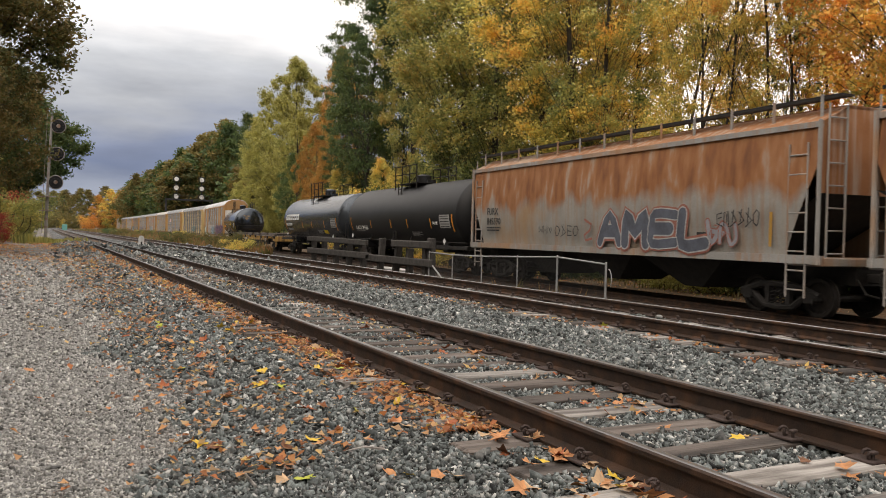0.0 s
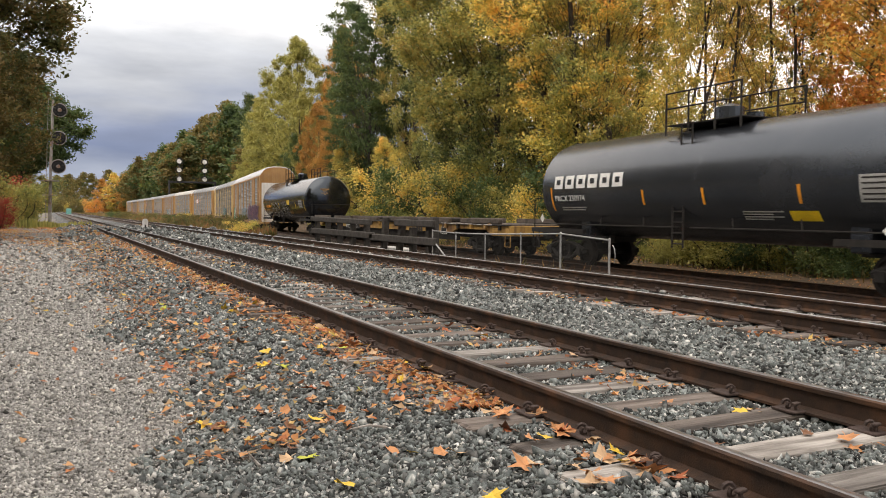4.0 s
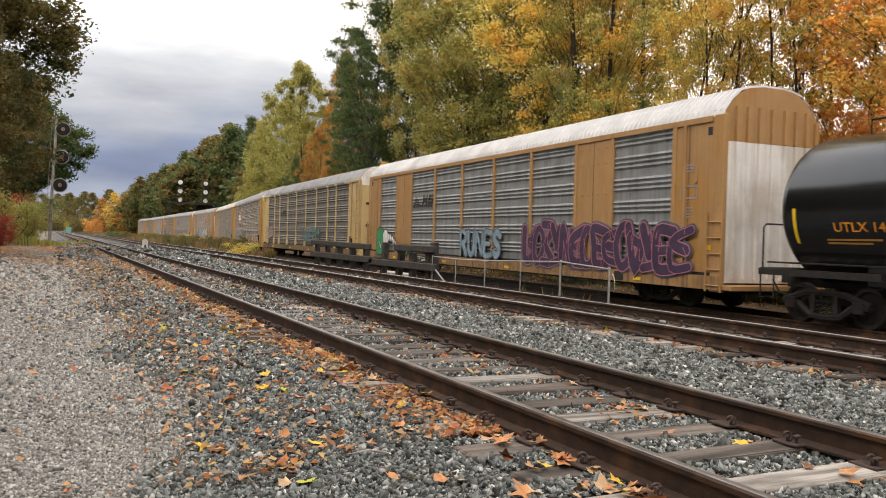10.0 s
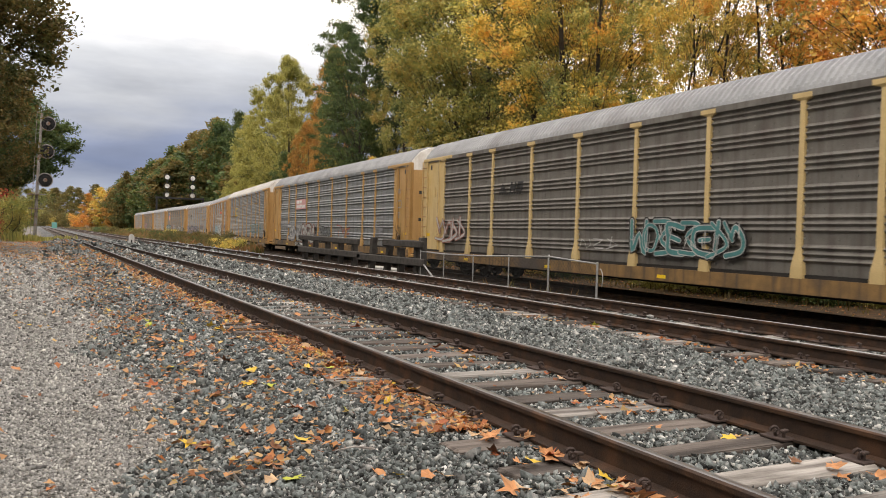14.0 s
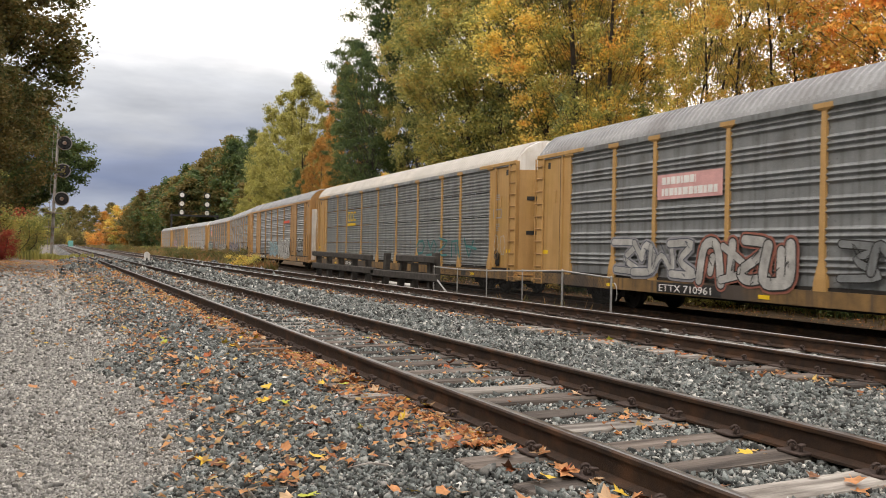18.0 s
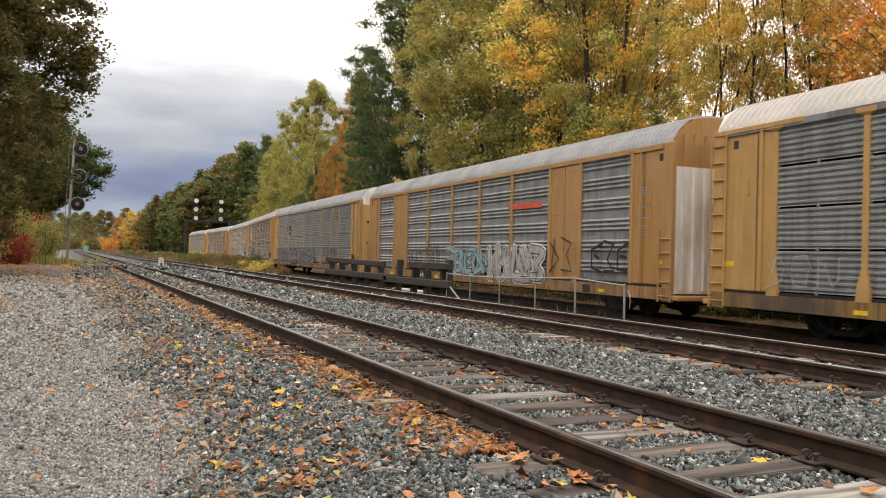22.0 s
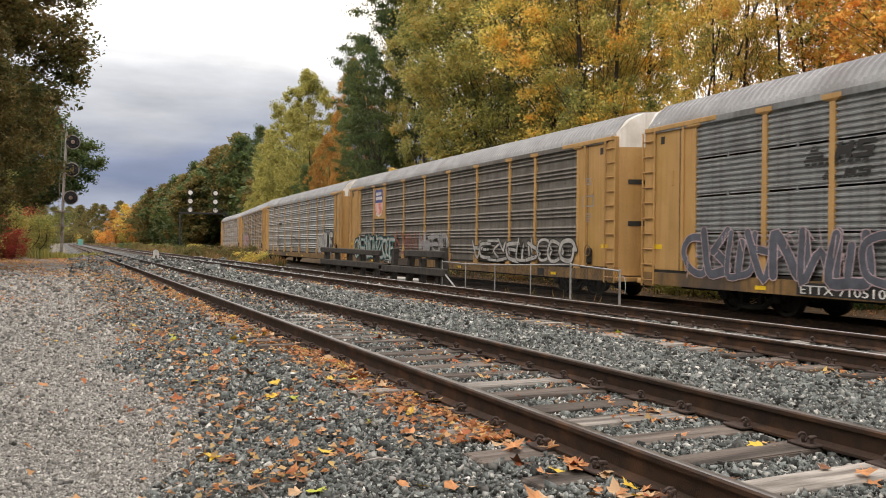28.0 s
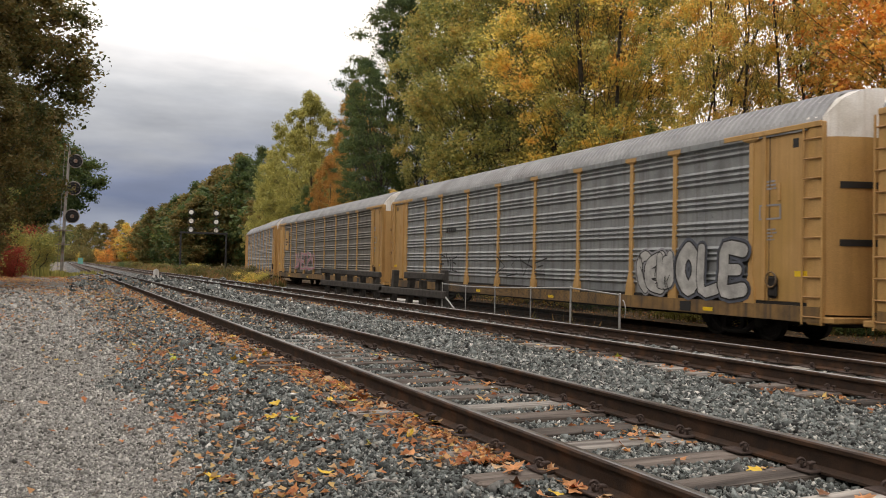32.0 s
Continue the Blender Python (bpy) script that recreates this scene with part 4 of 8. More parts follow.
def tank_car(label, off0, off1, r, mat, zc=2.52):
    """A tank car whose tank lies between off0 and off1."""
    car = empty("tank_car")
    tagged(car, label, "tank car", "tank cars of the train")
    half = (off1 - off0) / 2
    prof = []
    for k in range(13):
        a = math.pi / 2 * k / 12
        prof.append((-half - 0.62 * math.cos(a), r * math.sin(a)))
    prof = prof + [(-y, q) for y, q in prof[::-1]]
    n = 48
    bm = bmesh.new()
    rings = [[bm.verts.new((q * math.cos(2 * math.pi * i / n), y, zc + q * math.sin(2 * math.pi * i / n))) for i in range(n)] for y, q in prof]
    for a, b in zip(rings, rings[1:]):
        for i in range(n):
            bm.faces.new((a[i], a[(i + 1) % n], b[(i + 1) % n], b[i]))
    bmesh.ops.remove_doubles(bm, verts=bm.verts, dist=1e-4)
    bmesh.ops.recalc_face_normals(bm, faces=bm.faces)
    part("tank", bm, mat, car, smooth=True)
    for sg in (-1, 1):
        ye = sg * (half + 0.95)
        bm = boxed(-1.35, 1.35, min(ye, ye - sg * 0.5), max(ye, ye - sg * 0.5), 1.0, 1.16, bevel=0.02)
        box(bm, -0.4, 0.4, min(ye, ye - sg * 3.4), max(ye, ye - sg * 3.4), 0.75, 1.05)
        part("end_platform", bm, UNDER, car)
        part("saddle", boxed(-1.1, 1.1, sg * (half - 1.9) - 0.25, sg * (half - 1.9) + 0.25, 0.85, 1.75, bevel=0.04), mat, car)
        bm = bmesh.new()
        tube(bm, [(-1.3, ye, 1.16), (-1.3, ye, 2.05), (-1.3, ye - sg * 0.08, 2.12), (1.3, ye - sg * 0.08, 2.12), (1.3, ye, 2.05), (1.3, ye, 1.16)], 0.022, 6)
        tube(bm, [(-1.35, ye, 1.16), (-1.35, ye, 0.5), (-1.35, ye - sg * 0.4, 0.5), (-1.35, ye - sg * 0.4, 1.1)], 0.02, 6)
        part("end_railing", bm, UNDER, car)
        for x in (-1.36, 1.36):
            part("side_handrail", tube(bmesh.new(), [(x, sg * 0.2, 1.28), (x, ye - sg * 0.2, 1.28)], 0.02, 6), UNDER, car)
            part("side_sill", boxed(x - 0.06, x + 0.06, min(ye, ye - sg * 3.2), max(ye, ye - sg * 3.2), 1.0, 1.14), UNDER, car)
        for q in (0.25, 0.55):
            yy = sg * half * q
            part("hanger", tube(bmesh.new(), [(-1.36, yy, 1.28), (-1.16, yy + 0.25, 1.62)], 0.018, 5), UNDER, car)
        coupler(car, ye - sg * 0.1, sg)
        truck(car, sg * (half - 0.55))
    top = zc + r
    bm = tube(bmesh.new(), [(0, 0, top - 0.1), (0, 0, top + 0.42), (0, 0, top + 0.5)], [0.36, 0.36, 0.2], 16)
    part("dome", bm, mat, car, smooth=False)
    part("valve", tube(bmesh.new(), [(0, -0.9, top - 0.05), (0, -0.9, top + 0.2)], 0.22, 12), mat, car)
    part("top_platform", boxed(-0.95, 0.95, -1.5, 1.3, top - 0.0, top + 0.025), UNDER, car)
    for x in (-1.0, 1.0):
        bm = bmesh.new()
        for y in (-1.5, -0.6, 0.4, 1.3):
            tube(bm, [(x, y, top - 0.25), (x, y, top + 0.85)], 0.028, 5)
        for z in (0.45, 0.85):
            tube(bm, [(x, -1.5, top + z), (x, 1.3, top + z)], 0.022, 5)
        part("platform_rail", bm, UNDER, car)
        ladder(car, x * 1.38, 0.25, 0.75, zc + 0.25, 0.42, UNDER, 7)
        ladder(car, x * 1.15, 0.25, zc + 0.25, top, 0.42, UNDER, 3)
    CARS.append((car, (off0 + off1) / 2, half - 0.55))
    return car, half, r, zc


def hopper_car(label, off0, off1):
    car = empty("covered_hopper_car")
    tagged(car, label, "freight car", "hopper cars of the train")
    half = (off1 - off0) / 2
    z0, zr, ze, zt = 1.30, 2.62, 4.02, 4.45
    # curved sides in two painted zones, sloped ends
    def side(sg, lo, hi, mat, name, cut):
        bm = bmesh.new()
        zs = np.r_[np.linspace(lo, 3.14, 5), np.linspace(3.14, hi, 4)[1:]]
        ys = np.linspace(-1, 1, 25)
        grid = []
        for z in zs:
            bulge = 1.44 + 0.10 * math.sin(math.pi * min(1, max(0, (z - z0) / (ze - z0))))
            row = []
            reach = half - 0.06 if z > 3.14 else half - 0.06 - 0.85 * (3.14 - z) / (3.14 - z0) * cut
            for y in ys:
                row.append(bm.verts.new((sg * bulge, y * reach, z)))
            grid.append(row)
        for a, b in zip(grid, grid[1:]):
            for i in range(len(ys) - 1):
                q = (a[i], a[i + 1], b[i + 1], b[i])
                bm.faces.new(q if sg > 0 else q[::-1])
        part(name, bm, mat, car, smooth=True)
    for sg in (-1, 1):
        side(sg, z0, ze, HOPPER_SIDE, "side_sheet", 1.0)
        part("side_sill", profile(bmesh.new(), [(sg * 1.42, 1.16), (sg * 1.54, 1.16), (sg * 1.54, 1.34), (sg * 1.42, 1.34)][::sg], -half - 0.1, half + 0.1), HOPPER_GREY, car)
        bm = profile(bmesh.new(), [(sg * 1.44, ze), (sg * 1.47, ze + 0.06), (sg * 0.75, zt), (sg * 0.72, zt - 0.05)][::sg], -half, half)
        part("roof_slope", bm, HOPPER_RUST, car)
        part("eave_rail", profile(bmesh.new(), [(sg * 1.42, ze - 0.05), (sg * 1.50, ze - 0.05), (sg * 1.50, ze + 0.07), (sg * 1.42, ze + 0.07)][::sg], -half, half), HOPPER_GREY, car)
        for i in range(13):
            y = -half + 0.3 + (2 * half - 0.6) * i / 12
            part("walkway_bracket", boxed(sg * 1.17 - 0.02, sg * 1.17 + 0.02, y - 0.03, y + 0.03, zt - 0.24, zt + 0.24), HOPPER_GREY, car)
        part("running_board", boxed(sg * 0.98 - 0.16, sg * 0.98 + 0.16, -half - 0.2, half + 0.2, zt + 0.16, zt + 0.2), UNDER, car)
        part("board_edge", boxed(sg * 1.15 - 0.012, sg * 1.15 + 0.012, -half - 0.2, half + 0.2, zt + 0.13, zt + 0.21), UNDER, car)
    part("roof_top", boxed(-0.75, 0.75, -half, half, zt - 0.06, zt + 0.02), HOPPER_RUST, car)
    for sg in (-1, 1):
        # end wall above, slope sheet below
        bm = bmesh.new()
        y = sg * half
        sec = [(-1.45, zr), (1.45, zr), (1.45, ze), (0.75, zt), (-0.75, zt), (-1.45, ze)]
        vs = [bm.verts.new((x, y, z)) for x, z in sec]
        bm.faces.new(vs if sg < 0 else vs[::-1])
        part("end_wall", bm, HOPPER_RUST, car)
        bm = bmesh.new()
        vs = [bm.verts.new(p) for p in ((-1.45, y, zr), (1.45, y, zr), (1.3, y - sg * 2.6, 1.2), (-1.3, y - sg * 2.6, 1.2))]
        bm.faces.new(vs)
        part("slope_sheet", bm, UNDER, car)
        part("end_platform", boxed(-1.5, 1.5, min(y - sg * 0.9, y + sg * 0.1), max(y - sg * 0.9, y + sg * 0.1), 1.12, 1.3, bevel=0.02), HOPPER_GREY, car)
        part("stub_sill", boxed(-0.4, 0.4, min(y - sg * 4, y), max(y - sg * 4, y), 0.72, 1.1), UNDER, car)
        for x in (-1.52, 1.52):
            part("corner_post", tube(bmesh.new(), [(x, y, 1.15), (x, y, ze + 0.1)], 0.05, 6), HOPPER_GREY, car)
            ladder(car, x, y - sg * 0.55, 0.45, ze - 0.35, 0.5, HOPPER_GREY, 8)
            ladder(car, x * 0.72, y + sg * 0.06, 1.2, zt, 0.5, HOPPER_GREY, 7, along="x")
        coupler(car, y, sg)
        truck(car, sg * (half - 1.5))
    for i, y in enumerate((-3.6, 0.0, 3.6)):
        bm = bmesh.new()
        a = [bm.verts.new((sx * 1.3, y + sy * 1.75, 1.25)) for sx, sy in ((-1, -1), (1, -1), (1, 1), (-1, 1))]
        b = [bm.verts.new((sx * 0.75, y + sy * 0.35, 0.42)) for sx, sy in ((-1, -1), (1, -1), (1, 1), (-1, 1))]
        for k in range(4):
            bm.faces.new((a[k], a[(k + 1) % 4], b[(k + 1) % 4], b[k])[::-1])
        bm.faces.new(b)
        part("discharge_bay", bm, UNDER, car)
    CARS.append((car, (off0 + off1) / 2, half - 1.5))
    return car, half


def flat_car(label, off0, off1):
    car = empty("flat_car")
    tagged(car, label, "freight car")
    half = (off1 - off0) / 2
    zd = 1.16
    for sg in (-1, 1):
        # fish-belly side sill, shallow over the trucks
        bm = bmesh.new()
        prof = [(-half, 0.78), (-half + 1.5, 0.78), (-half + 1.9, 0.98), (-half + 4.6, 0.98), (-half + 5.1, 0.80), (half - 5.1, 0.80), (half - 4.6, 0.98), (half - 1.9, 0.98), (half - 1.5, 0.78), (half, 0.78)]
        top = [bm.verts.new((sg * 1.42, y, zd - 0.02)) for y, z in prof]
        low = [bm.verts.new((sg * 1.42, y, z)) for y, z in prof]
        lin = [bm.verts.new((sg * 1.32, y, z)) for y, z in prof]
        for i in range(len(prof) - 1):
            q = (top[i], low[i], low[i + 1], top[i + 1])
            bm.faces.new(q if sg < 0 else q[::-1])
            q = (low[i], lin[i], lin[i + 1], low[i + 1])
            bm.faces.new(q if sg < 0 else q[::-1])
        part("side_sill", bm, FLAT_YELLOW, car)
        for i in range(22):
            y = -half + 0.7 + (2 * half - 1.4) * i / 21
            part("stake_pocket", boxed(sg * 1.47 - 0.05, sg * 1.47 + 0.05, y - 0.07, y + 0.07, 0.98, zd + 0.02, bevel=0.012), FLAT_YELLOW if i % 3 else UNDER, car)
        part("belly_sill", boxed(sg * 1.2 - 0.08, sg * 1.2 + 0.08, -half + 4.9, half - 4.9, 0.5, 0.84), UNDER, car)
        rnd = random.Random(17 + sg)
        y = -half
        while y < half - 0.2:
            ln = min(half - y, rnd.uniform(0.7, 2.2))
            part("edge_board", boxed(sg * 1.42 - 0.10, sg * 1.42 + rnd.uniform(0.03, 0.08), y, y + ln - 0.02, zd - rnd.uniform(0.0, 0.03), zd + rnd.uniform(0.015, 0.05), bevel=0.01), rnd.choice((DECK, TIE_PALE, TIE_PALE, UNDER)), car)
            y += ln
        for i in range(7):
            y = -half + 2.0 + i * (2 * half - 4) / 6 + rnd.uniform(-0.4, 0.4)
            part("lashing_strap", tube(bmesh.new(), [(sg * 1.36, y, zd + 0.06), (sg * 1.5, y + 0.03, zd), (sg * 1.51, y + 0.07, zd - rnd.uniform(0.08, 0.16)), (sg * 1.5, y + 0.17, zd - rnd.uniform(0.12, 0.2))], 0.026, 5), rnd.choice((FLAT_YELLOW, TIE_PALE, UNDER)), car)
        for i in range(6):
            y = -half + 1.0 + (2 * half - 4) * i / 5
            part("kerb_timber", boxed(sg * 1.28 - 0.08, sg * 1.28 + 0.08, y, y + 3.4, zd + 0.05, zd + 0.24, bevel=0.02), DECK, car)
        part("end_sill", boxed(-1.45, 1.45, min(sg * half, sg * (half - 0.3)), max(sg * half, sg * (half - 0.3)), 0.78, zd, bevel=0.02), FLAT_YELLOW, car)
        coupler(car, sg * half, sg)
        truck(car, sg * (half - 3.2))
        part("step", tube(bmesh.new(), [(-1.4, sg * half, 0.8), (-1.4, sg * half, 0.4), (-1.4, sg * (half - 0.4), 0.4), (-1.4, sg * (half - 0.4), 0.8)], 0.02, 5), FLAT_YELLOW, car)
    part("centre_sill", boxed(-0.4, 0.4, -half + 0.3, half - 0.3, 0.62, zd - 0.06), UNDER, car)
    for i in range(int(2 * half / 0.42)):
        o = link_mesh("deck_plank", shared("deck_plank", lambda: boxed(-1.3, 1.3, -0.19, 0.19, 0, 0.06, bevel=0.012)), DECK, car)
        o.location = (0, -half + 0.25 + i * 0.42, zd - 0.01)
    part("air_hose", tube(bmesh.new(), [(-1.2, -half * 0.55, 0.72), (-1.2, -half * 0.2, 0.58), (-1.2, half * 0.5, 0.60)], 0.02, 5), UNDER, car)
    for y, h in ((-6.0, 0.16), (-0.5, 0.12), (5.5, 0.14)):
        part("hitch_stand", boxed(-0.8, 0.8, y - 0.8, y + 0.8, zd + 0.05, zd + 0.05 + h, bevel=0.04), UNDER, car)
    CARS.append((car, (off0 + off1) / 2, half - 3.2))
    return car, half


lead, _ = hopper_car("rusty grey covered hopper with ladders at its end", -114.6, -97.55)
hop, hop_half = hopper_car("grey covered hopper car with rusted upper sides and spray-painted tags", -96.2, -79.75)
gatx, *gd = tank_car("matt black tank car with white stencils", -78.2, -63.9, 1.55, MATT_BLACK, 2.44)
proc, *pd = tank_car("black tank car with large white lettering", -61.5, -47.7, 1.52, GREY_TANK, 2.42)
flat, flat_half = flat_car("empty worn yellow flat car with a plank deck", -45.2, -18.12)
utlx, *ud = tank_car("glossy black tank car with orange stencils and white tags", -16.0, -0.95, 1.6, BLACK_PAINT, 2.44)
RACKS = [auto_rack(*a, **k) for a, k in (
    (("orange and grey auto rack with purple tags along its foot", PANEL_GREY, ORANGE, ROOF_LIGHT, 0), dict(flush=True)),
    (("brown-grimed auto rack with cream yellow posts", PANEL_BROWN, CREAM, ROOF_GREY, 1), {}),
    (("grey auto rack with a pink and white sign", PANEL_DARK, YELLOW, ROOF_GREY, 2), {}),
    (("grey auto rack with yellow posts and a cream roof", PANEL_GREY, YELLOW, ROOF_PALE, 3), dict(bands=4, gaps=True)),
    (("orange and grey flush-sided auto rack with pale blue tags", PANEL_GREY, ORANGE, ROOF_GREY, 4), dict(flush=True)),
    (("grey auto rack with yellow posts and purple tags", PANEL_GREY, YELLOW, ROOF_GREY, 5), dict(bands=4, gaps=True)),
    (("brown-grimed auto rack with a blue and red shield", PANEL_BROWN, YELLOW, ROOF_GREY, 6), {}),
    (("grey auto rack with white block tags", PANEL_GREY, YELLOW, ROOF_GREY, 7), {}),
    (("dull brown auto rack with a pink tag", PANEL_BROWN, YELLOW, ROOF_GREY, 8), {}),
    (("grey auto rack at the tail of the train", PANEL_DARK, YELLOW, ROOF_GREY, 9), {}))]

# ---- lettering and spray paint on the cars ----
STROKES = {"A": "0,0 .5,1 1,0|.22,.4 .78,.4", "M": "0,0 .1,1 .5,.35 .9,1 1,0", "E": "1,.95 .1,1 0,.5 0,0 1,.05|0,.5 .75,.5", "L": "0,1 0,0 .9,.05", "I": ".5,1 .5,0", "O": ".5,1 .05,.7 .05,.3 .5,0 .95,.3 .95,.7 .5,1", "B": "0,0 0,1 .8,.85 .7,.55 0,.5|.7,.55 .95,.25 .6,0 0,0", "D": "0,0 0,1 .6,.95 1,.5 .6,.05 0,0", "R": "0,0 0,1 .8,.9 .8,.6 0,.48|.4,.5 .95,0", "U": "0,1 .05,.25 .5,0 .9,.25 .95,1", "N": "0,0 .05,1 .9,0 .95,1", "S": ".95,.85 .5,1 .08,.75 .5,.52 .92,.28 .5,0 .05,.15"}


def ribbon(bm, pts, w, x, lift):
    """A flat stroke with round ends on the plane x: pts as (y, z)."""
    n = len(pts)
    left, right, heads = [], [], []
    for i, (y, z) in enumerate(pts):
        (ya, za), (yb, zb) = pts[max(0, i - 1)], pts[min(n - 1, i + 1)]
        d = math.hypot(yb - ya, zb - za) or 1e-6
        ny, nz = -(zb - za) / d * w / 2, (yb - ya) / d * w / 2
        xx = x - lift - i * 0.00004
        left.append(bm.verts.new((xx, y + ny, z + nz)))
        right.append(bm.verts.new((xx, y - ny, z - nz)))
        heads.append(math.atan2(nz, ny))
    for i in range(n - 1):
        bm.faces.new((left[i], left[i + 1], right[i + 1], right[i]))
    for i, side in ((0, 1), (n - 1, -1)):
        y, z = pts[i]
        arc = [bm.verts.new((left[i].co.x, y + w / 2 * math.cos(heads[i] + side * math.pi * k / 6), z + w / 2 * math.sin(heads[i] + side * math.pi * k / 6))) for k in range(1, 6)]
        bm.faces.new([left[i]] + arc + [right[i]])


def wild_strokes(rnd):
    """A made shape, no letter: a bent stroke with a branch, a loop or an arch."""
    kind = rnd.randrange(7)
    j = lambda a: a + rnd.uniform(-0.08, 0.08)
    lines = (
        "0,0 .1,.9 .6,1 .9,.7 .5,.45|.4,.5 1,0", ".9,.9 .3,1 .05,.7 .7,.4 .9,.1 .1,0", ".05,1 .15,.1 .7,.05 .9,1|.5,.3 .5,.8", "0,0 .4,1 .9,.1|.2,.35 1.05,.5",
        ".55,1 .1,.75 .1,.25 .5,0 .9,.25 .9,.75 .55,1", "0,0 .05,1 .5,.4 .95,1 1,0", "1,.95 .15,.95 .05,.5 .1,.05 1,.1|.1,.5 .8,.55")[kind]
    turned = rnd.random() < 0.6
    out = []
    for st in lines.split("|"):
        pts = [tuple(float(q) for q in p.split(",")) for p in st.split()]
        out.append([(j(v), j(u)) if turned else (j(u), j(1 - v)) for u, v in pts])
    return out


def curve_through(pts, n=4):
    """A smooth line through the points."""
    out = []
    P = [pts[0]] + list(pts) + [pts[-1]]
    for a, b, c, d in zip(P, P[1:], P[2:], P[3:]):
        for k in range(n):
            t = k / n
            out.append(tuple(0.5 * (2 * b[q] + (c[q] - a[q]) * t + (2 * a[q] - 5 * b[q] + 4 * c[q] - d[q]) * t * t + (3 * b[q] - a[q] - 3 * c[q] + d[q]) * t**3) for q in (0, 1)))
    out.append(pts[-1])
    return out


def bend_to(ob, r, zc):
    """Wraps a flat piece of paint round a tank."""
    for v in ob.data.vertices:
        lift = -v.co.x - r
        a = (v.co.z - zc) / r
        v.co.x, v.co.z = -(r + lift) * math.cos(a), zc + (r + lift) * math.sin(a)


def spray(car, p0, p1, z0, z1, fill, edge, word="", cells=0, seed=1, x=-1.545, fat=0.26, rim=0.06, shade=None, half=14.25, tank=None):
    """A spray-painted piece from p0 to p1 metres behind the car's front, read from the near side: swelling interlocked
    forms with rims, or the strokes of a word that can be read."""
    rnd = random.Random(seed)
    hi, lo = max(p0, p1), min(p0, p1)
    n = len(word) or round(cells * 1.5)
    w = (hi - lo) / n
    H = z1 - z0
    g = empty("graffiti")
    g.parent = car
    strokes, inner = [], []
    for i in range(n):
        y0 = hi - half - i * w
        if word:
            cell = [[tuple(float(v) for v in q.split(",")) for q in s.split()] for s in STROKES[word[i]].split("|")]
            strokes.append([curve_through([(y0 - (0.12 + 0.78 * u) * w, z0 + (0.1 + 0.8 * v) * H) for u, v in s], 3) for s in cell])
            continue
        cell = []
        tilt = rnd.uniform(-0.12, 0.12)
        for st in wild_strokes(rnd):
            cell.append(curve_through([(y0 - (-0.12 + 1.24 * u + tilt * (v - 0.5)) * w, z0 + (0.12 + 0.76 * v) * H) for u, v in st], 4))
        strokes.append(cell)
        for k in range(2):
            u, v = rnd.uniform(0.1, 0.9), rnd.uniform(0.2, 0.8)
            inner.append(curve_through([(y0 - (u + rnd.uniform(-0.2, 0.2)) * w, z0 + min(0.95, max(0.05, v + rnd.uniform(-0.25, 0.25))) * H) for _ in range(3)], 3))
    broad = fat * H * (0.72 if word else 0.6)
    layers = [("rim", edge, strokes, broad + rim, 0.0), ("fill", fill, strokes, broad, 0.0012)]
    if shade:
        layers.insert(0, ("shade", shade, strokes, broad + rim * 2.6, -0.004))
    if inner:
        layers.append(("line_work", edge, [inner], 0.024, 0.034))
    for name, mat, cells_, width, lift in layers:
        for i, cell in enumerate(cells_):
            for j, st in enumerate(cell):
                bm = bmesh.new()
                ribbon(bm, st, width * (1 if name == "line_work" else 0.8 + 0.4 * ((i * 7 + j * 3 + seed) % 5) / 4), x, lift + (0 if name in ("shade", "line_work") else i * 0.0024) + j * 0.00015)
                ob = part("spray_" + name, bm, mat, g)
                if tank:
                    bend_to(ob, *tank)
    return g


def scrawl(car, p0, p1, z0, z1, mat, cells, seed, x=-1.545, w=0.035, half=14.25):
    """A thin single-line tag."""
    rnd = random.Random(seed)
    hi, lo = max(p0, p1), min(p0, p1)
    step = (hi - lo) / cells
    bm = bmesh.new()
    for i in range(cells):
        for s in wild_strokes(rnd):
            ribbon(bm, [(hi - half - (i + 0.1 + 0.8 * u) * step, z0 + (z1 - z0) * v) for u, v in s], w, x, 0.002 * (i % 3))
    return part("graffiti", bm, mat, car)


def side_text(car, text, p, z, size, mat, wide=1.0, x=-1.545, half=14.25, name="lettering"):
    return lettering(car, name, text, x, p - half, z, size, mat, wide=wide)


def number_plate_strip(car, text, p0, p1, dark=True, z0=0.58, z1=0.84):
    plate(car, "number_board", -1.532, p0 - 14.25, p1 - 14.25, z0, z1, INK_BLACK if dark else FLAT_YELLOW)
    n = len(text)
    size = 0.26
    side_text(car, text, max(p0, p1) - 0.08, z0 + 0.03, size, INK_WHITE, wide=abs(p0 - p1) * 0.93 / (n * size * 0.56))


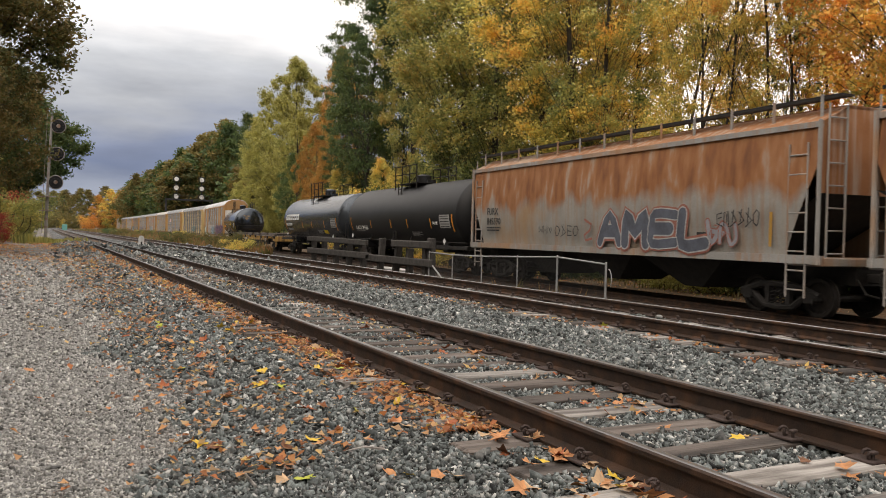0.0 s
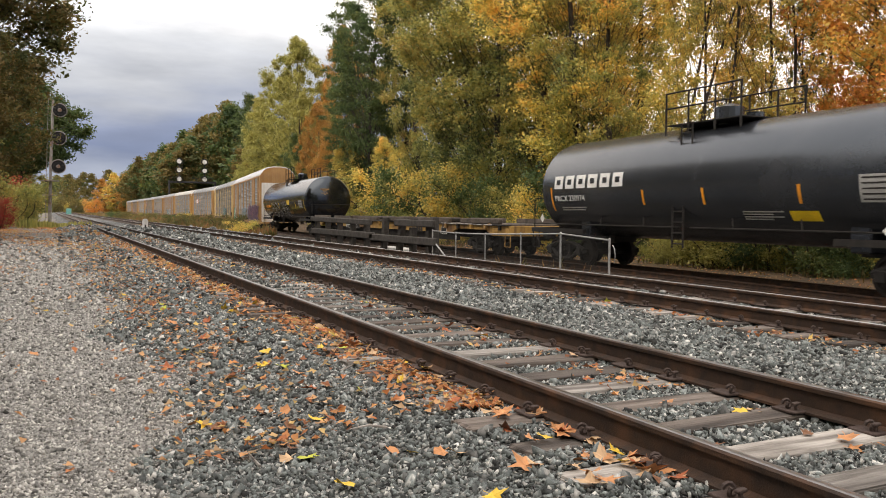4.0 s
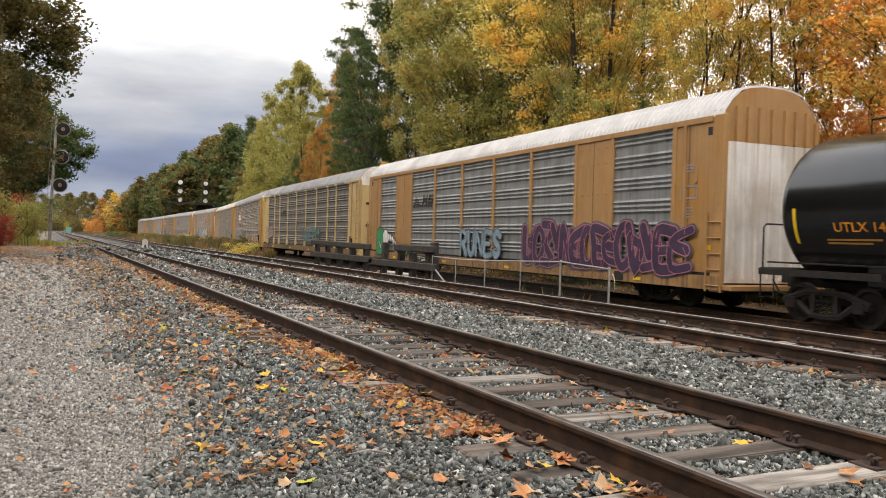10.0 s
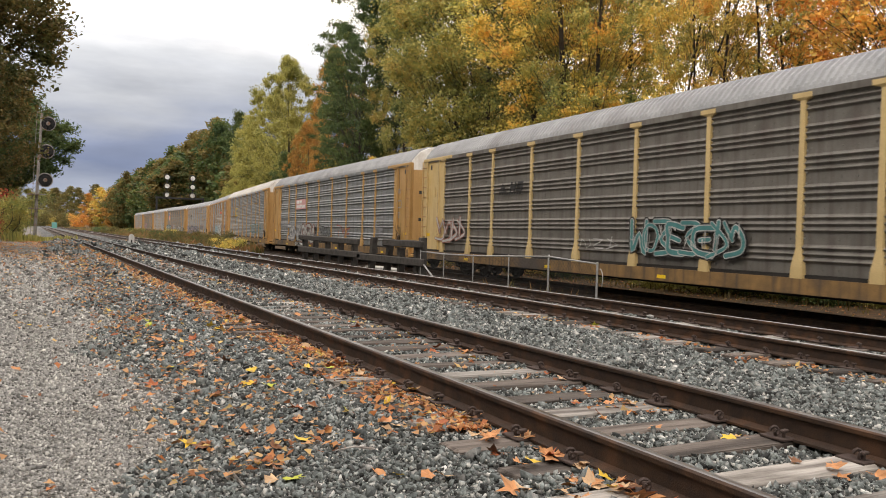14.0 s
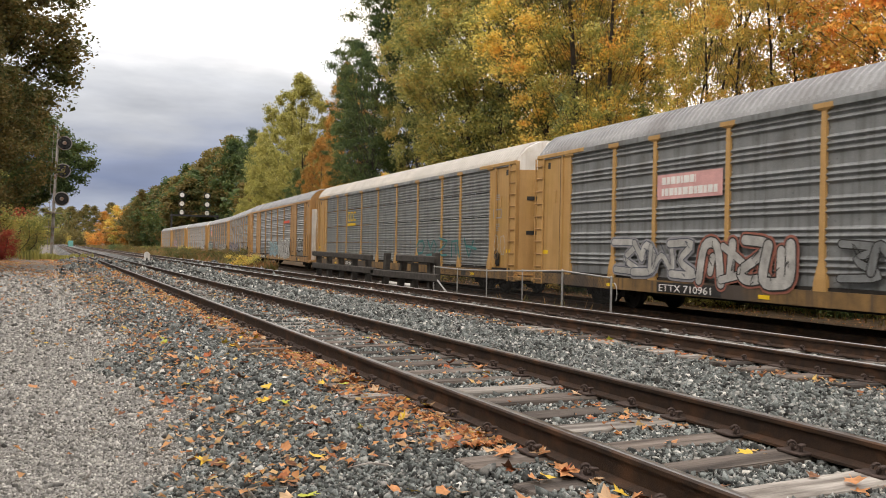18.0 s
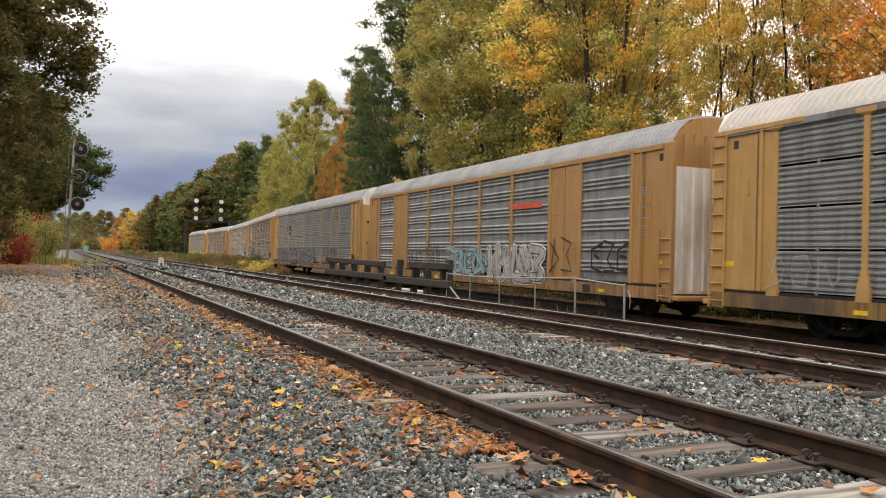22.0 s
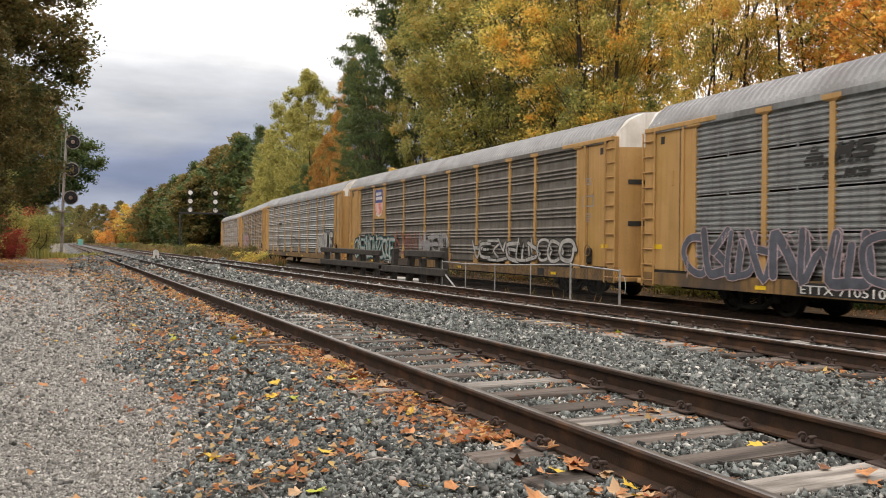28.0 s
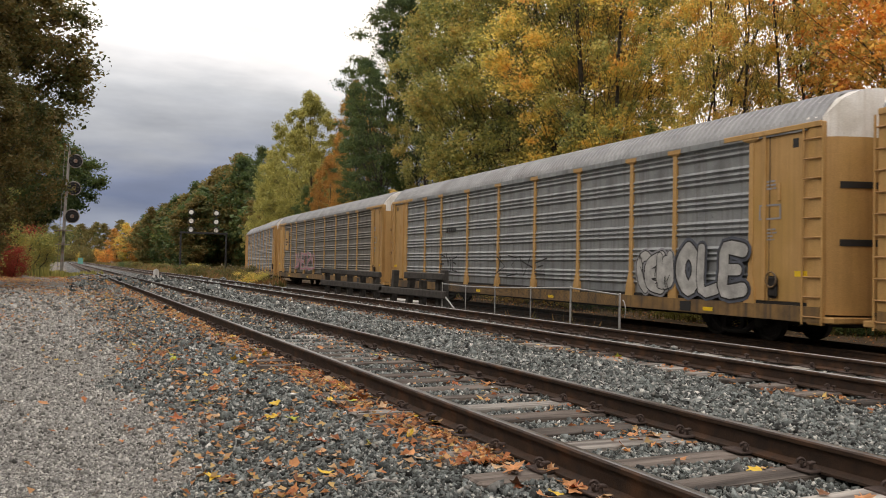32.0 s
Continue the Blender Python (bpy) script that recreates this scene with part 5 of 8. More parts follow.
def sill_marks(car, seed):
    """Yellow reflector squares and a small data panel along the sill."""
    rnd = random.Random(seed)
    for p in (4.2, 11.8, 17.4, 23.4):
        plate(car, "reflector", -1.533, p - 14.25, p - 14.25 + 0.34, 0.62, 0.71, INK_YELLOW)
    plate(car, "data_panel", -1.5335, 5.0 - 14.25, 5.0 - 14.25 + 0.42, 0.58, 0.82, INK_BLACK)
    bars(car, "stencil", -1.486, 2.55 - 14.25, 3.62, 0.35, 3, INK_GREY, 0.04, 0.04)
    bars(car, "stencil", -1.486, 2.5 - 14.25, 2.55, 0.3, 4, INK_GREY, 0.035, 0.04)
    bm = bmesh.new()
    for a in ((2.1, 2.75, 2.75, 2.79), (2.1, 2.75, 3.05, 3.09), (2.1, 2.14, 2.75, 3.09), (2.71, 2.75, 2.75, 3.09)):
        box(bm, -1.489, -1.484, a[0] - 14.25, a[1] - 14.25, a[2], a[3])
    part("stencil_frame", bm, INK_GREY, car)


for i, c in enumerate(RACKS):
    sill_marks(c, i)
r1, r2, r3, r4, r5, r6, r7, r8, r9, r10 = RACKS


def slanted_mark(car, p, z, h, wide):
    """An owner's mark as plain black slanted stripes and blocks, with a thin line of bars under it."""
    def slab(name, a, b, lo, hi):
        lean = 0.3
        bm = bmesh.new()
        bm.faces.new([bm.verts.new((-1.49, p - 14.25 - q, w)) for q, w in ((a + lo * lean, z + lo), (b + lo * lean, z + lo), (b + hi * lean, z + hi), (a + hi * lean, z + hi))])
        part(name, bm, INK_BLACK, car)
    for k in range(5):
        slab("mark_stripe", 0.02 * k * wide, (0.34 - 0.05 * k) * wide, h * k / 5, h * (k / 5 + 0.13))
    for a, b, lo, hi in ((0.46, 0.53, 0, 1), (0.53, 0.62, 0.25, 0.75), (0.62, 0.69, 0, 1), (0.74, 0.98, 0.76, 1), (0.74, 0.82, 0.5, 0.76), (0.74, 0.98, 0.4, 0.6), (0.90, 0.98, 0.2, 0.4), (0.72, 0.98, 0, 0.24)):
        slab("mark_block", a * wide, b * wide, lo * h, hi * h)
    for k in range(9):
        slab("mark_bar", (0.03 + k * 0.105) * wide, (0.11 + k * 0.105) * wide, -0.24 * h, -0.08 * h)


# first rack: big purple and pink piece, pale blue tag, green blot with white
spray(r1, 10.6, 2.3, 0.75, 2.25, INK_PURPLE, INK_PINK, cells=9, seed=4, fat=0.27, rim=0.06, shade=INK_SLATE)
spray(r1, 16.0, 12.4, 0.92, 2.0, INK_STEEL, INK_SLATE, word="RUNES", seed=6, rim=0.08, fat=0.24)


def painted_shape(parent, name, pts, mat, grow, lift):
    """A flat painted shape on the side, its outline pts as metres behind the front and height, swollen by grow."""
    cy, cz = sum(p for p, z in pts) / len(pts), sum(z for p, z in pts) / len(pts)
    ring = curve_through(list(pts) + [pts[0]], 5)[:-1]
    out = []
    for p, z in ring:
        d = math.hypot(p - cy, z - cz) or 1.0
        out.append((p + (p - cy) / d * grow, z + (z - cz) / d * grow))
    bm = bmesh.new()
    bm.faces.new([bm.verts.new((-1.55 - lift, p - 14.25, z)) for p, z in out])
    return part(name, bm, mat, parent)


def spine_piece(car):
    """The green head with a white jaw and a chain of white bones that ends in a green tail."""
    g = empty("graffiti")
    g.parent = car
    shapes = [("spray_head", INK_GREEN, [(26.15, 1.95), (25.6, 2.08), (25.2, 1.9), (25.1, 1.5), (25.15, 0.9), (25.7, 0.75), (26.15, 0.85), (26.2, 1.4)]),
              ("spray_eye", INK_PALE, [(25.75, 1.45), (25.55, 1.25), (25.5, 1.05), (25.7, 1.1)]),
              ("spray_jaw", INK_WHITE, [(25.25, 1.75), (24.9, 1.98), (24.55, 1.8), (24.5, 1.35), (24.7, 1.1), (24.6, 0.8), (25.0, 0.75), (25.1, 1.2)]),
              ("spray_tail", INK_GREEN, [(22.15, 1.2), (21.95, 1.0), (21.75, 1.3), (21.7, 1.0), (21.9, 0.8), (22.05, 0.85)])]
    for k in range(8):
        p, z, q = 24.35 - 0.26 * k, 1.62 - 0.012 * k * k * 1.7, 0.13 - 0.007 * k
        shapes.append(("spray_bone", INK_WHITE, [(p + q, z), (p, z + q * 1.3), (p - q, z), (p, z - q * 1.5)]))
    for i, (name, mat, pts) in enumerate(shapes):
        painted_shape(g, "spray_rim", pts, INK_BLACK, 0.045, 0.002 + i * 0.004)
        painted_shape(g, name, pts, mat, 0.0, 0.004 + i * 0.004)


spine_piece(r1)
slanted_mark(r1, 21.35, 3.08, 0.42, 2.35)
number_plate_strip(r1, "TTGX 691642", 20.65, 18.2)
spray(r2, 13.2, 9.2, 1.15, 2.15, INK_TEAL, INK_PALE, cells=5, seed=13, fat=0.16, rim=0.05, shade=INK_BLACK)
spray(r2, 26.4, 23.8, 1.25, 2.3, INK_PALE, INK_RUST, cells=3, seed=15, fat=0.16)
scrawl(r2, 5.4, 3.6, 1.35, 1.9, INK_PALE, 3, 17)
scrawl(r2, 15.8, 13.8, 1.3, 1.6, INK_PALE, 3, 18)
slanted_mark(r2, 21.1, 3.1, 0.34, 1.7)
# third rack: pink and white sign
plate(r3, "sign", -1.495, 21.5 - 14.25, 19.0 - 14.25, 2.98, 3.62, plain("faded_pink_paint", (0.62, 0.34, 0.33), 0.7), "faded pink and white sign on the side panel")
bars(r3, "sign_letters", -1.503, 21.3 - 14.25, 3.55, 2.2, 2, INK_WHITE, 0.19, 0.1)
spray(r3, 23.2, 20.0, 0.95, 1.95, INK_PALE, INK_SLATE, cells=3, seed=21, fat=0.3, rim=0.06, shade=INK_GREY)
spray(r3, 19.6, 16.8, 0.8, 2.0, INK_PALE, INK_BLACK, cells=3, seed=23, fat=0.3, rim=0.06, shade=INK_RUST)
spray(r3, 15.4, 13.2, 1.1, 1.9, PANEL_DARK, INK_BLACK, cells=2, seed=27, fat=0.3, rim=0.05)
number_plate_strip(r3, "ETTX 710961", 21.4, 18.95)
scrawl(r3, 12.0, 9.4, 1.1, 1.9, INK_RUST, 3, 24, w=0.09)
scrawl(r3, 2.7, 1.9, 1.3, 2.0, INK_BLACK, 2, 25)
scrawl(r3, 5.4, 4.0, 1.35, 2.3, INK_GREY, 2, 26, w=0.12)
# fourth rack: yellow owner's mark as bars, thin white outlines
plate(r4, "owner_mark", -1.494, 21.36 - 14.25, 19.8 - 14.25, 2.82, 2.96, INK_YELLOW)
for k in range(3):
    y = 21.36 - 14.25 - k * 0.54
    bm = bmesh.new()
    ribbon(bm, [(y - 0.42, 3.54), (y - 0.12, 3.56), (y - 0.06, 3.34), (y - 0.12, 3.12), (y - 0.42, 3.13)], 0.1, -1.494, 0.0)
    part("owner_mark", bm, INK_YELLOW, r4)
scrawl(r4, 26.3, 24.0, 1.07, 1.8, INK_PALE, 3, 31, w=0.03)
scrawl(r4, 21.7, 19.2, 1.0, 1.8, INK_PALE, 4, 32, w=0.03)
scrawl(r4, 10.5, 4.0, 1.3, 2.0, INK_TEAL, 5, 33, w=0.1)
scrawl(r4, 2.6, 1.6, 1.3, 2.2, INK_PALE, 2, 34)
number_plate_strip(r4, "ETTX 854144", 21.55, 19.75)
# fifth rack: red stripe, pale blue and silver pieces
plate(r5, "red_stripe", -1.494, 10.7 - 14.25, 8.2 - 14.25, 3.32, 3.52, INK_RED)
spray(r5, 16.3, 12.4, 0.75, 2.0, INK_CYAN, INK_BLACK, cells=5, seed=41, fat=0.2, shade=INK_PALE)
spray(r5, 12.1, 8.0, 0.7, 2.0, INK_PALE, INK_BLACK, cells=4, seed=43, fat=0.30, rim=0.06, shade=INK_WHITE)
scrawl(r5, 7.6, 6.0, 1.2, 2.2, INK_BLACK, 2, 44, w=0.06)
scrawl(r5, 5.0, 3.0, 1.2, 2.1, INK_BLACK, 3, 45, w=0.1)
scrawl(r5, 21.3, 19.3, 1.05, 1.75, INK_BLACK, 3, 46, w=0.06)
scrawl(r5, 18.9, 17.1, 1.1, 2.1, INK_BLACK, 3, 47, w=0.05)
number_plate_strip(r5, "CTTX 690334", 20.75, 18.15)
# sixth rack: purple and white piece
spray(r6, 26.2, 18.4, 0.72, 2.05, INK_SLATE, INK_ROSE, cells=7, seed=51, fat=0.24, rim=0.05)
spray(r6, 18.2, 12.2, 0.72, 1.95, INK_SLATE, INK_ROSE, cells=6, seed=53, fat=0.24, rim=0.05)
scrawl(r6, 9.6, 6.0, 1.3, 2.0, INK_PURPLE, 4, 54, w=0.09)
slanted_mark(r6, 22.4, 3.35, 0.34, 1.75)
slanted_mark(r6, 21.9, 3.0, 0.16, 1.2)
number_plate_strip(r6, "ETTX 710510", 22.5, 20.0)
# seventh rack: shield on a yellow board
shield = part("shield_board", boxed(-1.50, -1.49, 21.72 - 14.25, 23.48 - 14.25, 2.88, 4.5), YELLOW, r7, "yellow board with a blue, red and white shield")
bm = bmesh.new()
cy = 22.6 - 14.25
vs = [bm.verts.new((-1.506, cy + a, b)) for a, b in ((-0.62, 3.72), (-0.62, 4.35), (-0.45, 4.45), (0, 4.37), (0.45, 4.45), (0.62, 4.35), (0.62, 3.72))]
bm.faces.new(vs)
part("shield_top", bm, INK_BLUE, shield)
bm = bmesh.new()
vs = [bm.verts.new((-1.505, cy + a, b)) for a, b in ((0.6, 3.72), (0.62, 3.37), (0.42, 3.09), (0, 2.97), (-0.42, 3.09), (-0.62, 3.37), (-0.6, 3.72))]
bm.faces.new(vs)
part("shield_field", bm, INK_WHITE, shield)
for k in range(6):
    a = -0.5 + k * 0.2
    part("shield_stripe", boxed(-1.509, -1.506, cy + a - 0.05, cy + a + 0.05, 3.05 + abs(a) * 0.22, 3.72), INK_RED, shield)
for z, n in ((4.13, 5), (3.89, 6)):
    bm = bmesh.new()
    for k in range(n):
        a = (k - (n - 1) / 2) * 0.17
        box(bm, -1.51, -1.506, cy + a - 0.055, cy + a + 0.055, z - 0.02, z + 0.15)
    part("shield_letters", bm, INK_WHITE, shield)
spray(r7, 26.7, 20.0, 0.7, 2.05, INK_PALE, INK_TEAL, cells=8, seed=61, fat=0.15, rim=0.09, shade=INK_BLACK)
scrawl(r7, 20.2, 15.6, 1.1, 2.1, INK_RUST, 4, 63, w=0.14)
spray(r7, 16.4, 13.2, 1.05, 2.1, INK_GREY, INK_PALE, cells=4, seed=64, fat=0.2, rim=0.04)
spray(r7, 10.6, 3.1, 0.9, 1.85, INK_PALE, INK_BLACK, cells=7, seed=66, fat=0.2, rim=0.06)
number_plate_strip(r7, "TTGX 988318", 21.55, 19.5)
# eighth rack: white block letters
spray(r8, 7.1, 5.8, 1.0, 2.1, INK_PALE, INK_BLACK, cells=2, seed=71, fat=0.42, shade=INK_GREY)
spray(r8, 5.5, 3.1, 1.0, 2.25, INK_PALE, INK_BLACK, word="OLE", seed=73, fat=0.36, rim=0.08, shade=INK_SLATE)
scrawl(r8, 21.6, 19.6, 1.3, 2.1, INK_BLACK, 3, 74, w=0.06)
scrawl(r8, 16.2, 12.2, 1.3, 2.0, INK_BLACK, 4, 75, w=0.05)
bars(r8, "owner_mark", -1.486, 21.0 - 14.25, 3.2, 1.7, 1, INK_BLACK, 0.18)
plate(r9, "yellow_board", -1.50, 25.4 - 14.25, 24.2 - 14.25, 2.6, 4.1, YELLOW)
bars(r9, "owner_mark", -1.506, 25.2 - 14.25, 3.5, 0.8, 3, INK_BLACK, 0.1, 0.1)
spray(r9, 21.5, 15.5, 1.05, 2.5, INK_PINK, INK_PALE, cells=4, seed=81, fat=0.14, rim=0.08)
scrawl(r10, 12.0, 4.0, 1.1, 2.0, INK_PALE, 4, 91, w=0.06)
for c in (r2, r3, r6, r7, r8):
    for sg in (-1, 1):
        t = bpy.data.curves.new("notice", "FONT")
        t.body, t.size, t.extrude = "EXCESS HEIGHT CAR", 0.13, 0.002
        t.materials.append(INK_BLACK)
        o = new("notice", t)
        o.parent = c
        yy = sg * (14.25 - 0.82)
        o.matrix_basis = Matrix.Translation((-0.65 if sg < 0 else 0.65, yy + sg * 0.03, 4.0)) @ Euler((radians(90), 0, 0 if sg < 0 else radians(180))).to_matrix().to_4x4()

# hopper
spray(hop, -0.35, -5.15, 1.40, 2.36, INK_SLATE, INK_PALE, word="AMEL", seed=101, x=-1.565, half=0, fat=0.42, rim=0.07, shade=INK_RUST)
spray(hop, -5.0, -5.9, 1.45, 2.1, INK_GREY, INK_RUST, cells=1, seed=103, x=-1.56, half=0, fat=0.3)
scrawl(hop, 2.05, 0.65, 1.62, 1.98, INK_BLACK, 4, 105, x=-1.565, half=0, w=0.03)
scrawl(hop, 3.06, 2.2, 1.72, 1.94, INK_BLACK, 3, 106, x=-1.565, half=0, w=0.03)
scrawl(hop, 0.45, -0.15, 1.5, 2.1, INK_RUST, 1, 107, x=-1.565, w=0.07, half=0)
scrawl(hop, -5.3, -6.7, 1.95, 2.3, INK_BLACK, 6, 109, x=-1.575, half=0, w=0.03)
side_text(hop, "FURX", 6.9, 2.36, 0.36, INK_BLACK, x=-1.565, half=0)
side_text(hop, "845590", 6.9, 2.0, 0.36, INK_BLACK, x=-1.56, half=0)
bars(hop, "stencil", -1.552, 6.9, 1.92, 1.2, 2, INK_BLACK, 0.05)
part("orange_bar", boxed(-1.55, -1.54, -7.02, -6.94, 1.5, 2.25), INK_OCHRE, hop)
plate(hop, "data_panel", -1.53, -4.6, -5.1, 1.5, 1.8, INK_BLACK)


def on_tank(car, name, r, zc, ang, y0, y1, mat, h, lift=0.006):
    """A decal bent round a tank: centred at ang degrees above the side, h metres high."""
    bm = bmesh.new()
    rows = []
    for k in range(5):
        a = radians(ang) + (k / 4 - 0.5) * h / r
        rows.append([bm.verts.new((-(r + lift) * math.cos(a), y, zc + (r + lift) * math.sin(a))) for y in (y0, y1)])
    for a, b in zip(rows, rows[1:]):
        bm.faces.new((a[0], a[1], b[1], b[0]))
    return part(name, bm, mat, car)


def wrap_text(car, text, y0, ang, r, zc, size, mat, wide=1.0):
    """Letters that stand on a tank's side, each on its own tangent."""
    a = radians(ang)
    cu = bpy.data.curves.new("lettering", "FONT")
    cu.body, cu.size, cu.extrude, cu.resolution_u = text, size, 0.004, 2
    cu.materials.append(mat)
    ob = new("lettering", cu)
    ob.parent = car
    ob.matrix_basis = Matrix.Translation((-(r + 0.012) * math.cos(a), y0, zc + (r + 0.012) * math.sin(a))) @ Matrix.Rotation(a, 4, "Y") @ Euler((radians(90), 0, radians(-90))).to_matrix().to_4x4() @ Matrix.Diagonal((wide, 1, 1, 1))
    return ob


def tank_bars(car, y0, ang, r, zc, wide, rows, mat, h=0.05):
    for i in range(rows):
        rnd = random.Random(i * 7 + int(y0 * 10))
        a = ang - math.degrees((h * 1.9) * i / r)
        on_tank(car, "stencil_line", r, zc, a, y0, y0 - wide * rnd.uniform(0.6, 1), mat, h)


def diamond(car, x, y, z, s):
    bm = bmesh.new()
    bm.faces.new([bm.verts.new((x, y + a, z + b)) for a, b in ((0, s), (-s, 0), (0, -s), (s, 0))])
    part("placard", bm, INK_WHITE, car)


for car, (half, r, zc), dash, strips, tab, dia in ((gatx, gd, INK_ORANGE, (6.8, 3.5, 0.5, -1.7, -4.5, -6.8), -5.5, -6.1), (proc, pd, INK_ORANGE, (6.4, 1.6, -0.8, -3.8, -6.5), -5.3, -6.0), (utlx, ud, INK_YELLOW, (7.3, 4.0, 1.2, -1.6, -4.6, -7.2), -5.6, -6.9)):
    for y in strips:
        tall = 0.75 if abs(y) > 6 else 0.42
        on_tank(car, "reflective_strip", r, zc, -14, y - 0.045, y + 0.045, dash, tall)
    on_tank(car, "data_table", r, zc, -11, tab, tab - 1.05, INK_DIM, 0.55)
    for k in range(5):
        on_tank(car, "table_line", r, zc, -3 - k * 4, tab - 0.06, tab - 1.0, car.children[0].data.materials[0], 0.03, 0.010)
    if dash is INK_ORANGE:
        diamond(car, -r * 0.99, dia, 1.32, 0.15)
        diamond(car, -1.0, half + 0.97, 1.45, 0.15)
    tank_bars(car, half - 1.0, -24, r, zc, 1.7, 2, INK_DIM if dash is INK_ORANGE else INK_OCHRE, 0.04)
    tank_bars(car, -2.0, -29, r, zc, 1.3, 4, INK_DIM if dash is INK_ORANGE else INK_OCHRE, 0.035)
    for k in range(5):
        w = (0.30, 0.16, 0.12, 0.22, 0.06)[k]
        part("end_stencil", boxed(-0.35 - w, -0.35 + w, -half - 0.575 - k * 0.010, -half - 0.568 - k * 0.010, 3.12 - k * 0.085, (3.17 if k == 0 else 3.145) - k * 0.085), INK_DIM if dash is INK_ORANGE else INK_OCHRE, car)
half, r, zc = gd
wrap_text(gatx, "GATX 89563", 6.0, -25, r, zc, 0.32, INK_WHITE, wide=1.1)
wrap_text(gatx, "FRA AIP", -4.75, -16, r, zc, 0.2, INK_WHITE, wide=0.8)
half, r, zc = pd
for k in range(6):
    on_tank(proc, "owner_mark", r, zc, 6, 6.2 - k * 0.64, 5.7 - k * 0.64, INK_WHITE, 0.4)
    on_tank(proc, "owner_mark_gap", r, zc, 6, 6.06 - k * 0.64, 5.84 - k * 0.64, GREY_TANK, 0.16, 0.012)
wrap_text(proc, "PRCX 230974", 6.2, -16, r, zc, 0.26, INK_WHITE, wide=1.15)
on_tank(proc, "yellow_label", r, zc, -33, -3.4, -4.2, INK_YELLOW, 0.26)
half, r, zc = ud
for y0, y1 in ((-1.5, -half + 0.2), (1.3, half - 0.2)):
    part("top_handrail", tube(bmesh.new(), [(0.55, y0, zc + r + 0.5), (0.55, y1, zc + r + 0.42), (0.55, y1, zc + r - 0.15)], 0.022, 6), UNDER, utlx)
    for q in (0.33, 0.66):
        part("handrail_post", tube(bmesh.new(), [(0.55, y0 + (y1 - y0) * q, zc + r - 0.12), (0.55, y0 + (y1 - y0) * q, zc + r + 0.46)], 0.018, 5), UNDER, utlx)
wrap_text(utlx, "UTLX 140016", 6.3, -18, r, zc, 0.28, INK_ORANGE, wide=1.15)
on_tank(utlx, "yellow_label", r, zc, -6, -1.8, -2.6, INK_YELLOW, 0.32)
on_tank(utlx, "label_line", r, zc, -4, -1.9, -2.5, INK_OCHRE, 0.05, 0.012)
spray(utlx, 4.0, 1.5, 1.18, 2.14, BLACK_PAINT, INK_PALE, word="BD", x=-r - 0.012, half=0, fat=0.42, rim=0.075, seed=111, tank=(r, zc))
spray(utlx, 1.05, -2.0, 1.2, 2.14, BLACK_PAINT, INK_PALE, word="LIMO", x=-r - 0.012, half=0, fat=0.42, rim=0.075, seed=115, tank=(r, zc))
bend_to(scrawl(utlx, 1.55, 1.0, 1.55, 2.0, INK_PALE, 2, 113, x=-r - 0.02, half=0, w=0.02), r, zc)
# flat car
plate(flat, "number_board", -1.425, 6.56, 4.01, 0.72, 0.98, INK_BLACK)
lettering(flat, "lettering", "PTTX 136183", -1.432, 6.48, 0.75, 0.26, INK_WHITE, wide=1.42)
bars(flat, "stencil", -1.425, -5.84, 0.98, 0.7, 2, INK_BLACK, 0.06)
plate(flat, "data_panel", -1.428, -7.34, -7.94, 0.72, 1.02, INK_WHITE)
plate(flat, "data_panel_field", -1.431, -7.39, -7.89, 0.75, 0.99, INK_BLACK)
bars(flat, "owner_mark", -1.425, -4.44, 0.98, 1.0, 1, INK_BLACK, 0.22)

# ---- trees ----
def leaf_cloud(centres, radii, count, size, rng, flat=0.75):
    """Leaves as small bent kites strewn round the twig ends. Returns verts and faces."""
    centres, radii = np.asarray(centres), np.asarray(radii)
    w = radii**2
    pick = rng.choice(len(centres), count, p=w / w.sum())
    d = rng.normal(size=(count, 3))
    d /= np.linalg.norm(d, axis=1)[:, None]
    rr = np.minimum(np.abs(rng.normal(size=count)) * 0.62 + 0.08, 1.15)
    p = centres[pick] + d * (rr * radii[pick])[:, None] * np.array([1, 1, flat])
    a = rng.normal(size=(count, 3))
    a[:, 2] = a[:, 2] * 0.6 - 0.35
    a /= np.linalg.norm(a, axis=1)[:, None]
    b = np.cross(a, rng.normal(size=(count, 3)))
    b /= np.linalg.norm(b, axis=1)[:, None]
    c = np.cross(a, b)
    s = size * rng.uniform(0.55, 1.25, count)[:, None]
    v = np.stack([p - a * s * 0.6 + b * s * 0.3, p + a * s * 0.75, p - a * s * 0.2 - b * s * 0.6 + c * s * 0.1], 1).reshape(-1, 3)
    f = np.arange(count * 3).reshape(-1, 3)
    return v, f


